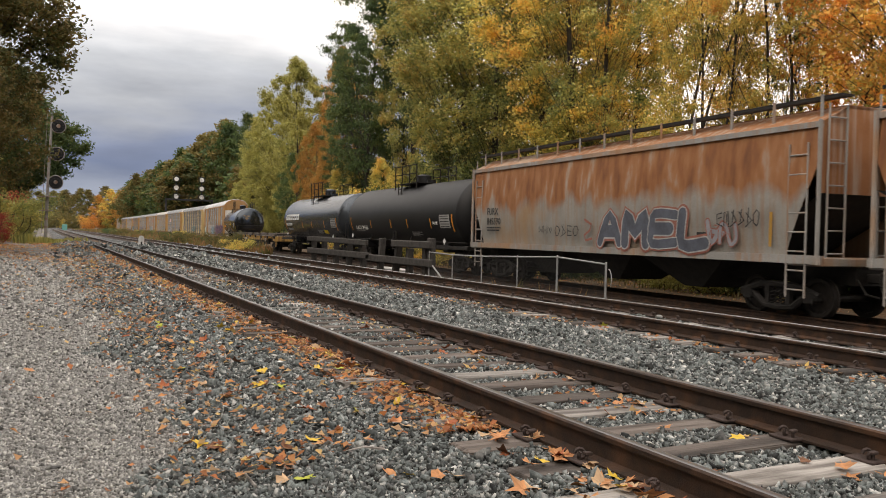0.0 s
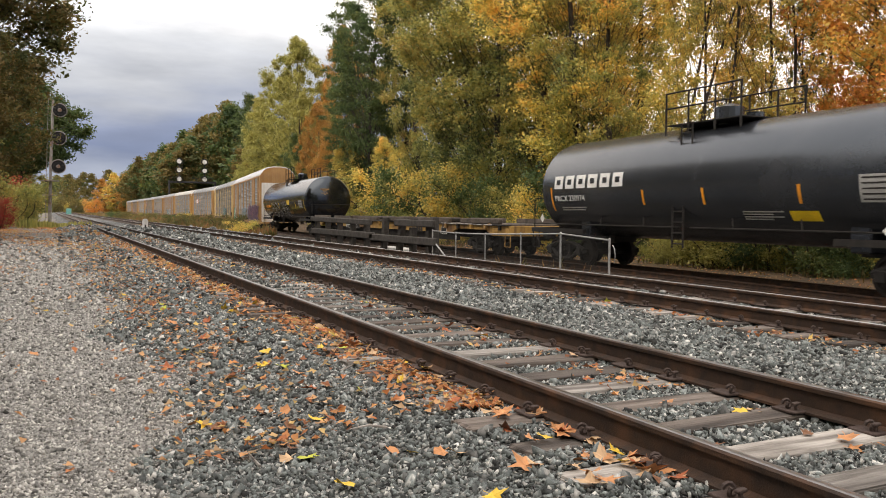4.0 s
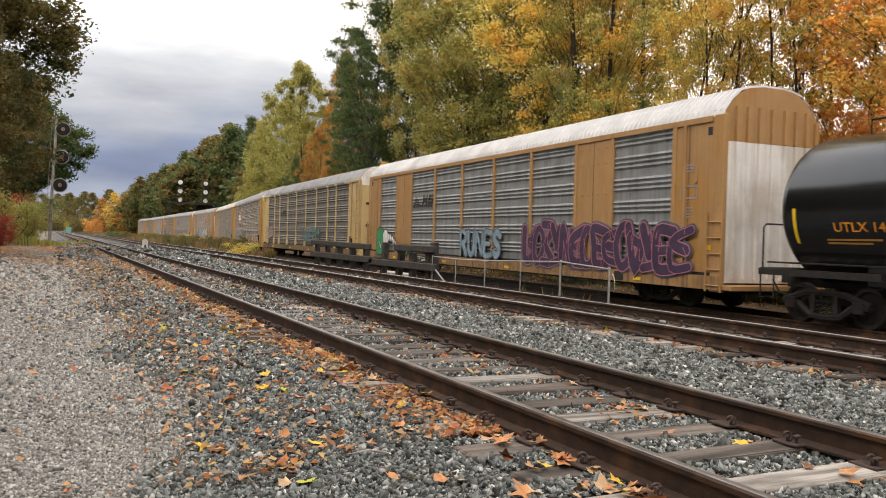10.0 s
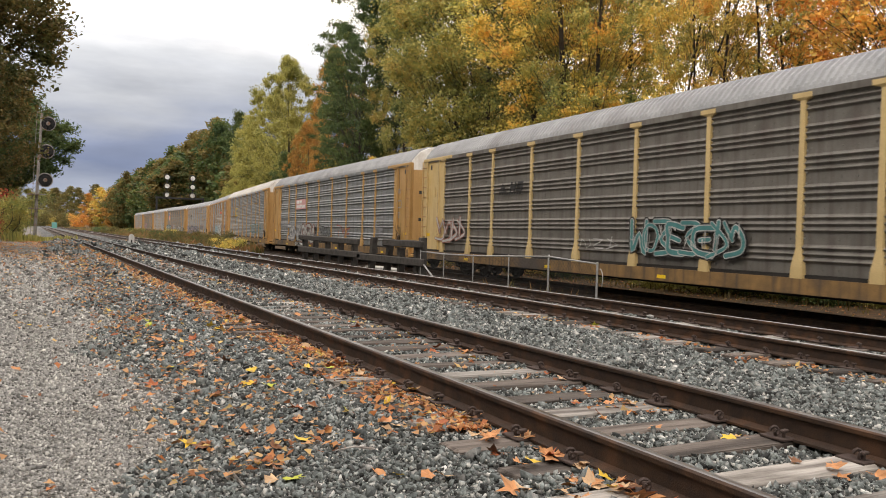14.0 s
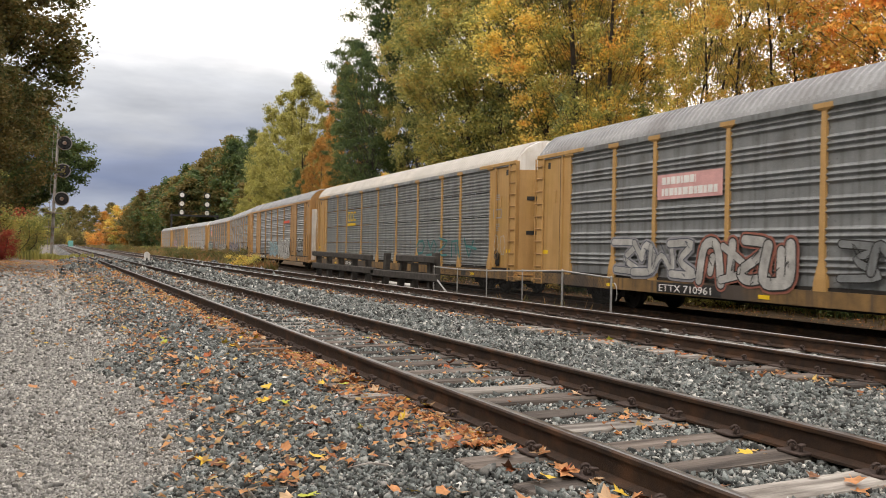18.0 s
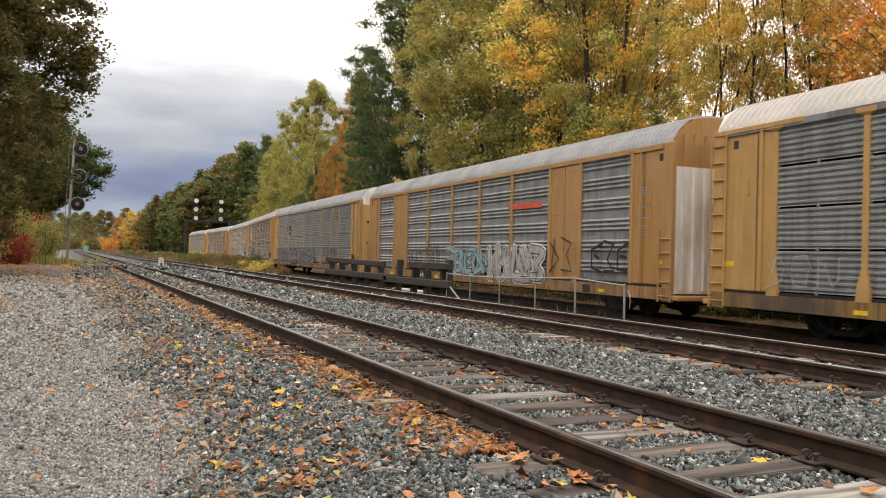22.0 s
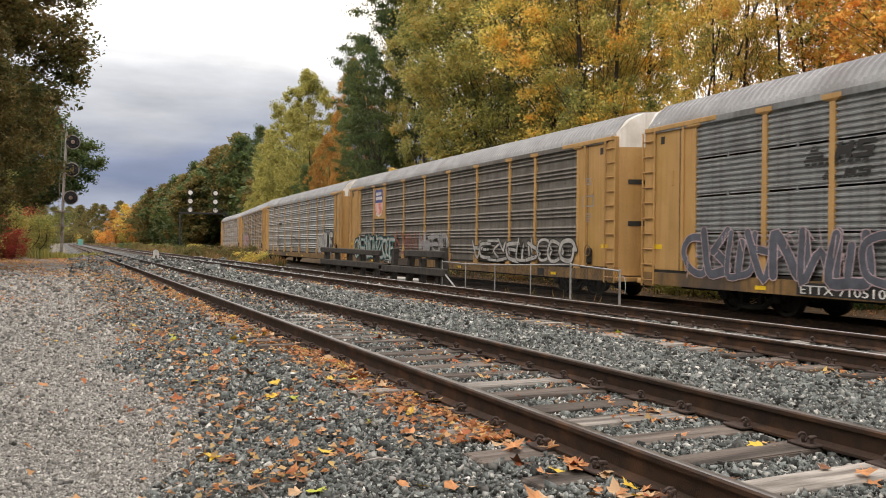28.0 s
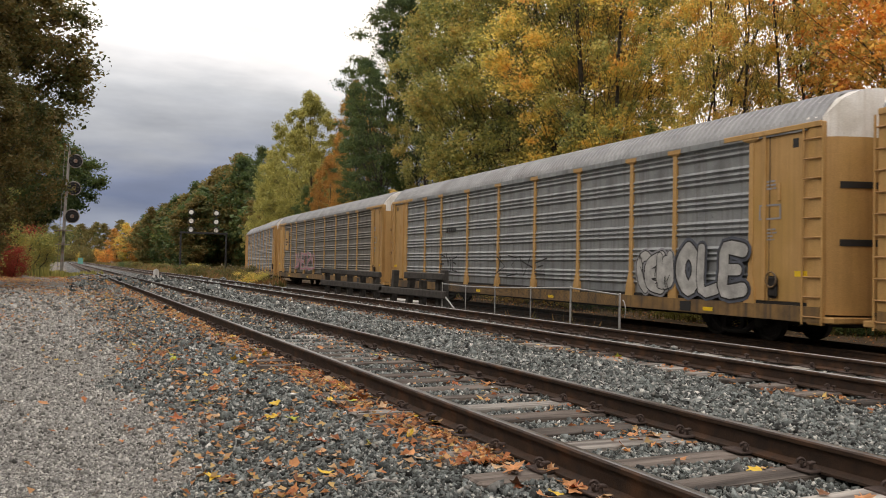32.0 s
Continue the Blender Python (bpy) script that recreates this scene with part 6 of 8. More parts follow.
def tree_proto(seed, h, crown_r, base, leaves, size, stems=1, clumps=60, shape=0.5, lean=0.0, reach=1.0, clump=1.0, twigs=True, limb=0.7, flat=0.75, dome=1.7):
    """Trunk and crown meshes of a tree of height h: crown from base up, widest at shape."""
    rng = np.random.default_rng(seed)
    bm = bmesh.new()
    centres, radii = [], []
    for st in range(stems):
        top = np.array([rng.normal() * 0.6 + lean, rng.normal() * 0.6, h * rng.uniform(0.86, 0.97)])
        foot = np.array([rng.normal() * 0.25 * (stems > 1), rng.normal() * 0.25 * (stems > 1), -0.2])
        if stems > 1:
            top[:2] += rng.normal(size=2) * 1.6
        r0 = 0.0075 * h + 0.03
        if stems > 1:
            r0 *= 0.52
        ts = np.linspace(0, 1, 9)
        bend = rng.normal(size=2) * (0.5 + 0.03 * h)
        spine = [foot * (1 - t) + top * t + np.array([*bend, 0]) * math.sin(t * math.pi) for t in ts]
        tube(bm, spine, [r0 * (1.25 if t == 0 else 1) * (1 - 0.93 * t) + 0.012 for t in ts], 8)
        n = clumps // stems
        for i in range(n):
            u = rng.random()
            z = base + (h - base) * (i + rng.random()) / n
            q = (z - base) / (h - base)
            env = (q / shape) ** 0.5 if q < shape else max(0.06, 1 - ((q - shape) / (1 - shape)) ** dome)
            rad = crown_r * env * (0.18 + 0.82 * math.sqrt(u)) * rng.uniform(0.8, 1.12)
            ang = rng.random() * 2 * math.pi
            tt = min(0.97, max(0.08, z / h))
            axis = foot * (1 - tt) + top * tt + np.array([*bend, 0]) * math.sin(tt * math.pi)
            end = np.array([axis[0] + rad * math.cos(ang), axis[1] + rad * math.sin(ang), z])
            centres.append(end)
            radii.append(clump * rng.uniform(0.75, 1.35) * (0.62 + 0.05 * crown_r))
            if twigs and (i % 2 == 0 or rad > crown_r * 0.5):
                t0 = max(0.12, tt - rng.uniform(0.08, 0.22) * reach)
                k0 = foot * (1 - t0) + top * t0 + np.array([*bend, 0]) * math.sin(t0 * math.pi)
                rb = max(0.01, r0 * (1 - 0.9 * t0) * 0.16 * limb)
                mid = (k0 * 0.5 + end * 0.5) + np.array([rng.normal() * 0.2, rng.normal() * 0.2, -0.15 * rad * 0.4 + rng.normal() * 0.15])
                tube(bm, [k0, mid, end], [rb, rb * 0.6, 0.01], 5, cap=False)
                for _ in range(1):
                    e2 = end + rng.normal(size=3) * np.array([0.4, 0.4, 0.35])
                    tube(bm, [mid * 0.4 + end * 0.6, e2], [rb * 0.3, 0.004], 3, cap=False)
    trunk = bpy.data.meshes.new("trunk")
    bm.to_mesh(trunk)
    bm.free()
    trunk.polygons.foreach_set("use_smooth", [True] * len(trunk.polygons))
    trunk.materials.append(BARK)
    v, f = leaf_cloud(centres, radii, leaves, size, rng, flat)
    crown = quick_mesh("crown", v, f)
    crown.materials.append(LEAF_OLIVE)
    return trunk, crown


PROTO = {
    "tall": tree_proto(11, 25, 5.2, 3.0, 50000, 0.15, clumps=230, clump=0.8, shape=0.45),
    "tall_b": tree_proto(12, 24, 4.6, 3.0, 46000, 0.15, clumps=210, clump=0.8, shape=0.5),
    "broad": tree_proto(13, 20, 6.4, 2.0, 46000, 0.175, clumps=230, clump=0.85, shape=0.42),
    "spire": tree_proto(14, 24, 4.8, 2.5, 46000, 0.16, clumps=200, shape=0.42, clump=0.95),
    "airy": tree_proto(24, 23, 4.8, 3.0, 44000, 0.13, clumps=200, shape=0.5, clump=0.85, reach=1.2, limb=0.55),
    "sparse": tree_proto(15, 20, 3.8, 2.4, 32000, 0.12, clumps=150, shape=0.6, reach=1.3, clump=0.9, limb=0.5),
    "sparse_b": tree_proto(16, 19, 3.4, 2.6, 24000, 0.12, stems=2, clumps=120, shape=0.6, reach=1.3, clump=0.9, limb=0.5),
    "bare": tree_proto(17, 19, 3.2, 2.6, 13000, 0.115, stems=2, clumps=70, shape=0.6, reach=1.5, limb=0.6),
    "maple": tree_proto(18, 17, 4.6, 3.2, 34000, 0.12, clumps=210, shape=0.5, clump=0.8, limb=0.5),
    "oak": tree_proto(19, 18, 5.0, 2.4, 120000, 0.175, clumps=520, shape=0.5, clump=0.9, dome=2.6),
    "pine": tree_proto(28, 24, 5.4, 2.5, 70000, 0.15, clumps=230, shape=0.5, clump=1.2, flat=0.36, limb=1.3, dome=2.6),
    "round": tree_proto(27, 20, 6.2, 1.5, 68000, 0.19, clumps=340, shape=0.5, clump=0.7, dome=2.6),
    "spread_oak": tree_proto(26, 22, 7.5, 2.0, 50000, 0.22, clumps=300, shape=0.35, clump=1.1),
    "overhang": tree_proto(25, 13.5, 6.2, 5.0, 70000, 0.20, clumps=260, shape=0.4, clump=0.85),
    "far": tree_proto(20, 22, 5.8, 1.0, 8000, 0.55, clumps=120, shape=0.42, twigs=False, clump=1.35),
    "far_b": tree_proto(21, 20, 5.4, 1.0, 7500, 0.55, clumps=110, shape=0.5, twigs=False, clump=1.35),
    "bush": tree_proto(22, 3.2, 2.0, 0.15, 11000, 0.10, stems=3, clumps=50, shape=0.4),
    "bush_b": tree_proto(23, 2.4, 1.7, 0.1, 9000, 0.095, stems=4, clumps=40, shape=0.45),
}
TREE_COUNT = [0]


def plant(kind, x, y, leaf, scale=1.0, wide=1.0, label="", category="tree", group="trees beside the tracks", turn=None, tilt=0.0):
    rnd = random.Random(TREE_COUNT[0] * 77 + 5)
    TREE_COUNT[0] += 1
    trunk, crown = PROTO[kind]
    name = "shrub" if kind.startswith("bush") else "tree"
    e = empty(name, Matrix.Translation((x, y, float(ground_z(x, y)))) @ pose(0, 0, 0, rnd.uniform(-tilt, tilt), rnd.uniform(-tilt, tilt), 0) @ pose(0, 0, 0, 0, 0, rnd.uniform(0, 360) if turn is None else turn) @ Matrix.Diagonal((scale * wide, scale * wide, scale, 1)))
    t = new("stem" if name == "shrub" else "trunk", trunk)
    t.parent = e
    c = new("crown", crown)
    c.parent = e
    c.material_slots[0].link = "OBJECT"
    c.material_slots[0].material = leaf
    tagged(e, label, "shrub" if name == "shrub" else category, group)
    return e


def bearing(px, x):
    """The y at which a line of sight that many degrees off the tracks meets x."""
    return x / math.tan(radians(px))


NAMES = {LEAF_ORANGE: "tall maple with bright orange autumn leaves", LEAF_GOLD: "tree with golden yellow autumn leaves", LEAF_OLIVE: "tall tree with yellow-green autumn leaves",
         LEAF_GREEN: "tall dense tree with dark green leaves", LEAF_LIGHT: "broad tree with pale yellow-green leaves", LEAF_OAK: "large oak with brownish green leaves", LEAF_HAZE: "far hazy tree in mixed autumn colours", LEAF_RUSSET: "tree with dull russet autumn leaves", LEAF_RED: "low sumac with red autumn leaves"}

# the near wood behind the train: degrees off the track's line, x, kind, leaf, scale, width
WOOD = [
    (55.6, 25.0, "maple", LEAF_ORANGE, 1.1, 1.0), (58.0, 29.5, "maple", LEAF_ORANGE, 1.25, 1.0), (52.2, 31.0, "maple", LEAF_ORANGE, 1.15, 0.7), (56, 33, "tall", LEAF_OLIVE, 0.8, 1.0), (58, 26, "maple", LEAF_GOLD, 1.0, 1.0), (63, 25, "broad", LEAF_ORANGE, 0.9, 1.0),
    (48.0, 31.0, "spire", LEAF_GREEN, 0.72, 0.4), (46.2, 26.5, "bare", LEAF_GOLD, 1.0, 1.0), (44.2, 28.0, "bare", LEAF_GOLD, 1.1, 0.9), (42.6, 25.2, "sparse_b", LEAF_GOLD, 1.05, 0.8), (49.0, 33.0, "bare", LEAF_ORANGE, 1.1, 1.0),
    (40.4, 25.4, "sparse_b", LEAF_GOLD, 1.05, 0.9), (38.2, 29.0, "airy", LEAF_GOLD, 1.1, 0.9), (37.0, 25.6, "airy", LEAF_OLIVE, 0.95, 0.9), (35.6, 30.0, "airy", LEAF_GOLD, 1.15, 1.1), (34.4, 26.0, "airy", LEAF_GOLD, 1.05, 1.1),
    (33.0, 29.5, "airy", LEAF_OLIVE, 1.15, 1.1), (31.6, 26.5, "airy", LEAF_OLIVE, 1.05, 1.0), (30.6, 31.0, "airy", LEAF_GOLD, 1.2, 1.1), (29.4, 27.0, "airy", LEAF_OLIVE, 1.15, 1.1),
    (28.0, 28.5, "airy", LEAF_OLIVE, 1.2, 1.1), (27.0, 29.0, "tall_b", LEAF_OLIVE, 1.15, 1.0), (25.9, 29.0, "tall", LEAF_OLIVE, 1.2, 0.75), (24.3, 33.0, "tall_b", LEAF_OLIVE, 1.25, 0.7), (22.4, 31.5, "pine", LEAF_GREEN, 1.22, 0.62), (20.4, 29.0, "pine", LEAF_GREEN, 1.28, 0.74),
    (19.2, 32.0, "pine", LEAF_GREEN, 1.08, 0.72), (18.6, 42.0, "round", LEAF_RUSSET, 1.52, 0.5), (18.6, 30.0, "pine", LEAF_GREEN, 0.74, 0.8), (16.9, 31.5, "round", LEAF_RUSSET, 0.78, 0.66), (15.2, 33.0, "broad", LEAF_GREEN, 0.66, 0.9), (17.9, 30.0, "broad", LEAF_RUSSET, 0.6, 0.8), (19.3, 28.0, "broad", LEAF_GOLD, 0.45, 1.0), (21.8, 27.5, "broad", LEAF_GOLD, 0.42, 0.9),
    (15.7, 37.0, "round", LEAF_LIGHT, 1.45, 0.78), (14.4, 38.0, "round", LEAF_LIGHT, 1.28, 0.9), (13.4, 46.0, "broad", LEAF_OLIVE, 1.35, 1.0), (13.2, 36.0, "round", LEAF_LIGHT, 0.9, 0.9), (13.0, 51.0, "broad", LEAF_GREEN, 1.6, 0.9), (11.7, 58.0, "broad", LEAF_OAK, 1.6, 1.1), (11.9, 37.5, "round", LEAF_LIGHT, 0.6, 0.8),
]
for deg, x, kind, leaf, sc, wd in WOOD:
    plant(kind, x, bearing(deg, x), leaf, sc, wd, NAMES[leaf] if kind not in ("bare", "sparse", "sparse_b") else "slender tree with thin yellowing leaves and dark branches", tilt=7.0 if kind in ("bare", "sparse", "sparse_b") else 2.5)
# the wooded ridge beyond the signal bridge: its crest falls away with the distance
def crest_height(x, y):
    """How high the wood's crest stands over the eye where a far tree grows."""
    deg = math.degrees(math.atan2(x, y))
    return math.hypot(x, y) * math.tan(radians(float(np.interp(deg, [3.0, 4.4, 6.1, 7.6, 8.8, 10.2, 11.5, 12.9, 15], [2.0, 3.1, 3.7, 4.8, 5.5, 6.7, 7.4, 8.6, 10.0]))))


for i in range(15):
    deg = 11.4 - i * 0.46
    y = 266 + (11.4 - deg) * 15
    tall = crest_height(y * math.tan(radians(deg)), y) + 1.2
    leaf = [LEAF_GREEN, LEAF_HAZE, LEAF_GREEN, LEAF_OAK, LEAF_HAZE][i % 5]
    plant("far" if i % 2 else "far_b", y * math.tan(radians(deg)), y, leaf, tall / (22 if i % 2 else 20) * (0.96 + 0.06 * math.sin(i * 2.1)), 1.05, NAMES[leaf], group="trees of the far line")
# undergrowth along the wood's edge
rs = random.Random(3)
for i in range(26):
    deg = 17 + i * 1.55
    x = rs.uniform(21.5, 25.5) + (3.0 if deg < 24 else 0)
    leaf = rs.choice([LEAF_GOLD, LEAF_OLIVE, LEAF_GREEN, LEAF_GOLD, LEAF_LIGHT])
    plant(rs.choice(["bush", "bush_b"]), x, bearing(deg, x), leaf, rs.uniform(0.35, 0.75), rs.uniform(0.9, 1.2), "leafy shrub at the edge of the wood", group="shrubs along the wood")
for deg, x, leaf, sc in ((33.2, 23.0, LEAF_GOLD, 0.95), (36.6, 23.5, LEAF_GREEN, 1.2), (50.2, 23.4, LEAF_GREEN, 1.2), (53.5, 24.5, LEAF_OLIVE, 0.9), (46.5, 24.5, LEAF_GOLD, 0.8), (31.0, 24.0, LEAF_OLIVE, 1.0)):
    plant("bush", x, bearing(deg, x), leaf, sc, 1.0, "leafy shrub at the edge of the wood", group="shrubs along the wood")
# low growth farther back in the wood
for deg, x, leaf, sc in ((21.2, 28.0, LEAF_OLIVE, 1.5), (22.6, 29.0, LEAF_GOLD, 1.7), (24.0, 28.0, LEAF_GREEN, 1.6), (25.3, 27.5, LEAF_OLIVE, 1.4), (26.6, 27.0, LEAF_GOLD, 1.5), (28.2, 26.5, LEAF_OLIVE, 1.3), (30.0, 26.0, LEAF_GREEN, 1.2)):
    plant("bush", x, bearing(deg, x), leaf, sc, 1.1, "leafy shrub at the edge of the wood", group="shrubs along the wood")
for i in range(18):
    deg = 18.5 + i * 2.2
    x = rs.uniform(40, 50)
    plant("far_b", x, bearing(deg, x), rs.choice([LEAF_GOLD, LEAF_OLIVE, LEAF_OAK, LEAF_GOLD]), rs.uniform(0.32, 0.46), 1.1, "low tree in autumn colours deep in the wood", group="trees deep in the wood")
# the far tree line
for i in range(58):
    y = 196 + i * 6.2
    leaf = rs.choice([LEAF_GREEN, LEAF_GREEN, LEAF_HAZE, LEAF_OAK, LEAF_GREEN])
    x = max(float(track_x(y)) + rs.uniform(9, 14), y * 0.24 if y < 264 else 0)
    kind = rs.choice(["far", "far_b"])
    plant(kind, x, y, leaf, min(rs.uniform(1.1, 1.22), (crest_height(x, y) + 1.0) / 22 * rs.uniform(0.85, 1.03)), 1.35, NAMES[leaf], group="trees of the far line")
for i in range(16):
    y = 150 + i * 26
    x = max(float(track_x(y)) + rs.uniform(18, 24), y * 0.245 if y < 264 else 0)
    plant("far", x, y, rs.choice([LEAF_GREEN, LEAF_OAK, LEAF_OLIVE]), min(rs.uniform(1.0, 1.2), (crest_height(x, y) + 1.0) / 22 * rs.uniform(0.88, 1.05)), 1.0, NAMES[LEAF_GREEN], group="trees of the far line")
for deg, d, leaf, sc in ((4.6, 470, LEAF_RUSSET, 0.9), (5.3, 450, LEAF_RUSSET, 0.85), (3.9, 520, LEAF_GOLD, 1.0), (3.2, 560, LEAF_RUSSET, 0.9), (2.6, 600, LEAF_HAZE, 1.1), (2.0, 640, LEAF_HAZE, 1.2), (1.3, 680, LEAF_HAZE, 1.2), (0.6, 720, LEAF_HAZE, 1.2), (-0.1, 740, LEAF_HAZE, 1.1), (-0.9, 700, LEAF_HAZE, 1.1), (1.0, 760, LEAF_HAZE, 1.3), (-1.6, 640, LEAF_HAZE, 1.0), (3.6, 640, LEAF_HAZE, 1.3), (5.0, 600, LEAF_HAZE, 1.3)):
    plant("far", d * math.sin(radians(deg)), d * math.cos(radians(deg)), leaf, sc * 1.05, 1.4, NAMES[leaf], group="trees at the end of the line")
# the left side
plant("oak", -7.0, 41.5, LEAF_OAK, 1.25, 0.95, "large oak with brownish green leaves hanging over the path", turn=40)
plant("oak", -7.6, 52, LEAF_OAK, 1.15, 1.15, "large oak with brownish green leaves behind another oak", turn=200)
plant("spread_oak", -10.5, 47, LEAF_OAK, 0.95, 1.0, "large oak with brownish green leaves")
plant("spread_oak", -4.3, 43, LEAF_OAK, 0.52, 1.0, "smaller oak with brownish green leaves under a larger one", turn=120)
plant("spread_oak", -8.2, 38, LEAF_OAK, 0.6, 1.0, "smaller oak with brownish green leaves beside the path", turn=10)
# unseen trees added left and behind, to darken the train's reflections and side light
for i in range(17):
    wx, wy = -17.0 - 5.0 * ((i * 7) % 4) / 3, 31 - i * 6.2
    plant(("broad", "tall", "spread_oak", "tall_b")[i % 4], wx, wy, (LEAF_GREEN, LEAF_OLIVE, LEAF_GREEN, LEAF_OAK)[(i * 3) % 4], 0.95 + 0.12 * math.sin(i * 1.9), 1.15, "unseen tall tree added to darken side light and reflections on the train", group="trees left of the path")
plant("overhang", -2.9, 82, LEAF_GREEN, 1.0, 1.0, "smaller oak with dark green leaves spreading behind the signal mast", turn=0)
for x, y, k, leaf, sc in ((-11, 72, "broad", LEAF_OLIVE, 0.6), (-9, 92, "broad", LEAF_LIGHT, 0.6), (-13, 110, "far", LEAF_OLIVE, 0.6), (-12, 140, "far", LEAF_HAZE, 0.75), (-15, 175, "far_b", LEAF_HAZE, 0.85), (-17, 220, "far", LEAF_HAZE, 0.9), (-18, 270, "far_b", LEAF_ORANGE, 0.7), (-20, 330, "far", LEAF_HAZE, 0.9), (-22, 400, "far", LEAF_HAZE, 0.9), (-18, 480, "far_b", LEAF_HAZE, 0.9), (-24, 90, "broad", LEAF_GREEN, 0.9), (-22, 62, "broad", LEAF_OAK, 0.9)):
    plant(k, x, y, leaf, sc, 1.1, NAMES[leaf], group="trees left of the path")
for x, y, k, leaf, sc in ((-5.2, 84, "broad", LEAF_OLIVE, 0.5), (-6.4, 69, "broad", LEAF_OLIVE, 0.5), (-4.6, 105, "broad", LEAF_LIGHT, 0.48), (-5.6, 130, "far", LEAF_OLIVE, 0.5), (-6, 160, "far", LEAF_HAZE, 0.55), (-7, 200, "far_b", LEAF_HAZE, 0.6), (-9, 250, "far", LEAF_HAZE, 0.6), (-9, 310, "far", LEAF_HAZE, 0.6), (-8, 380, "far_b", LEAF_HAZE, 0.6), (-6, 460, "far", LEAF_HAZE, 0.6)):
    plant(k, x, y, leaf, sc, 1.3, NAMES[leaf], group="trees left of the path")
for x, y, leaf, sc in ((-3.2, 66, LEAF_RED, 0.62), (-4.4, 69, LEAF_RED, 0.75), (-3.4, 74, LEAF_OLIVE, 1.0), (-2.6, 84, LEAF_OLIVE, 1.0), (-5.5, 64, LEAF_OLIVE, 1.2), (-5.2, 78, LEAF_RED, 1.2), (-3.5, 100, LEAF_HAZE, 1.1), (-4.5, 120, LEAF_ORANGE, 1.1), (-3.0, 92, LEAF_OLIVE, 1.3), (-3.0, 104, LEAF_OLIVE, 1.2), (-4.2, 116, LEAF_LIGHT, 1.3), (-4.0, 132, LEAF_OLIVE, 1.4), (-4.5, 150, LEAF_HAZE, 1.5), (-4.5, 172, LEAF_HAZE, 1.6), (-4.5, 200, LEAF_ORANGE, 1.6), (-4.5, 235, LEAF_HAZE, 1.8), (-5, 275, LEAF_HAZE, 2.0), (-5, 320, LEAF_GOLD, 2.0), (0.5, 420, LEAF_HAZE, 2.2), (-3, 400, LEAF_HAZE, 2.2), (4, 470, LEAF_HAZE, 2.0), (9, 480, LEAF_GOLD, 2.0), (14, 440, LEAF_HAZE, 2.2), (19, 420, LEAF_ORANGE, 2.0)):
    plant("bush", x, y, leaf, sc, 1.1, "red sumac shrub beside the path" if leaf is LEAF_RED else "green shrub beside the path", group="shrubs beside the path")

for i in range(22):
    y = 66 + i * 7.5 + rs.uniform(-2, 2)
    x = rs.uniform(11.2, float(track_x(y)) - 2.6)
    leaf = rs.choice([LEAF_OLIVE, LEAF_OAK, LEAF_OAK, LEAF_GREEN, LEAF_GOLD])
    plant("bush_b", x, y, leaf, rs.uniform(0.35, 0.65), 1.2, "low shrub among the weeds between the tracks", group="low shrubs between the tracks")

# ---- line-side things ----
def fence():
    f = empty("chain_link_fence", Matrix.Translation((12.2, 0, 0)))
    tagged(f, "low galvanised chain-link fence beside the lower track", "fence")
    posts = [(26.7, 0.42), (24.85, 0.38), (22.8, 0.40), (20.65, 0.46), (18.6, 0.52), (16.48, 0.42)]
    for i, (y, z) in enumerate(posts):
        zg = float(ground_z(12.2, y)) - 0.1
        part("post", tube(bmesh.new(), [(0, y, zg), (0, y, z + 0.03), (0, y, z + 0.05)], [0.028 if i > 3 else 0.02] * 2 + [0.012], 8), GALV, f)
    for (a, za), (b, zb) in zip(posts, posts[1:]):
        part("top_rail", tube(bmesh.new(), [(0, a, za), (0, b, zb)], 0.021, 8), GALV, f)
        bm = bmesh.new()
        n = int((a - b) / 0.07)
        for k in range(-8, n + 1):
            for sg in (1, -1):
                pts = []
                for q in (0, 1):
                    y = a - (k + (q if sg > 0 else 1 - q) * 9) * 0.07
                    pts.append([y, -0.75 + q * (za + 0.75)])
                (y0, z0), (y1, z1) = pts
                # trim to the bay
                t0, t1 = 0.0, 1.0
                if y1 != y0:
                    for lim in (b, a):
                        t = (lim - y0) / (y1 - y0)
                        if 0 < t < 1:
                            if (lim == b) == (y1 < y0):
                                t1 = min(t1, t)
                            else:
                                t0 = max(t0, t)
                if t1 - t0 > 0.02 and b - 0.01 <= y0 + (y1 - y0) * (t0 + t1) / 2 <= a + 0.01:
                    tube(bm, [(0, y0 + (y1 - y0) * t0, z0 + (z1 - z0) * t0), (0, y0 + (y1 - y0) * t1, z0 + (z1 - z0) * t1)], 0.0022, 3, cap=False)
        part("mesh_panel", bm, WIRE, f, "dark see-through wire mesh")
    part("gate_ring", tube(bmesh.new(), [(0.02, 16.4 - 0.12 * math.sin(k / 3), 0.05 + 0.25 * math.cos(k / 3)) for k in range(8)], 0.012, 5), GALV, f)


fence()


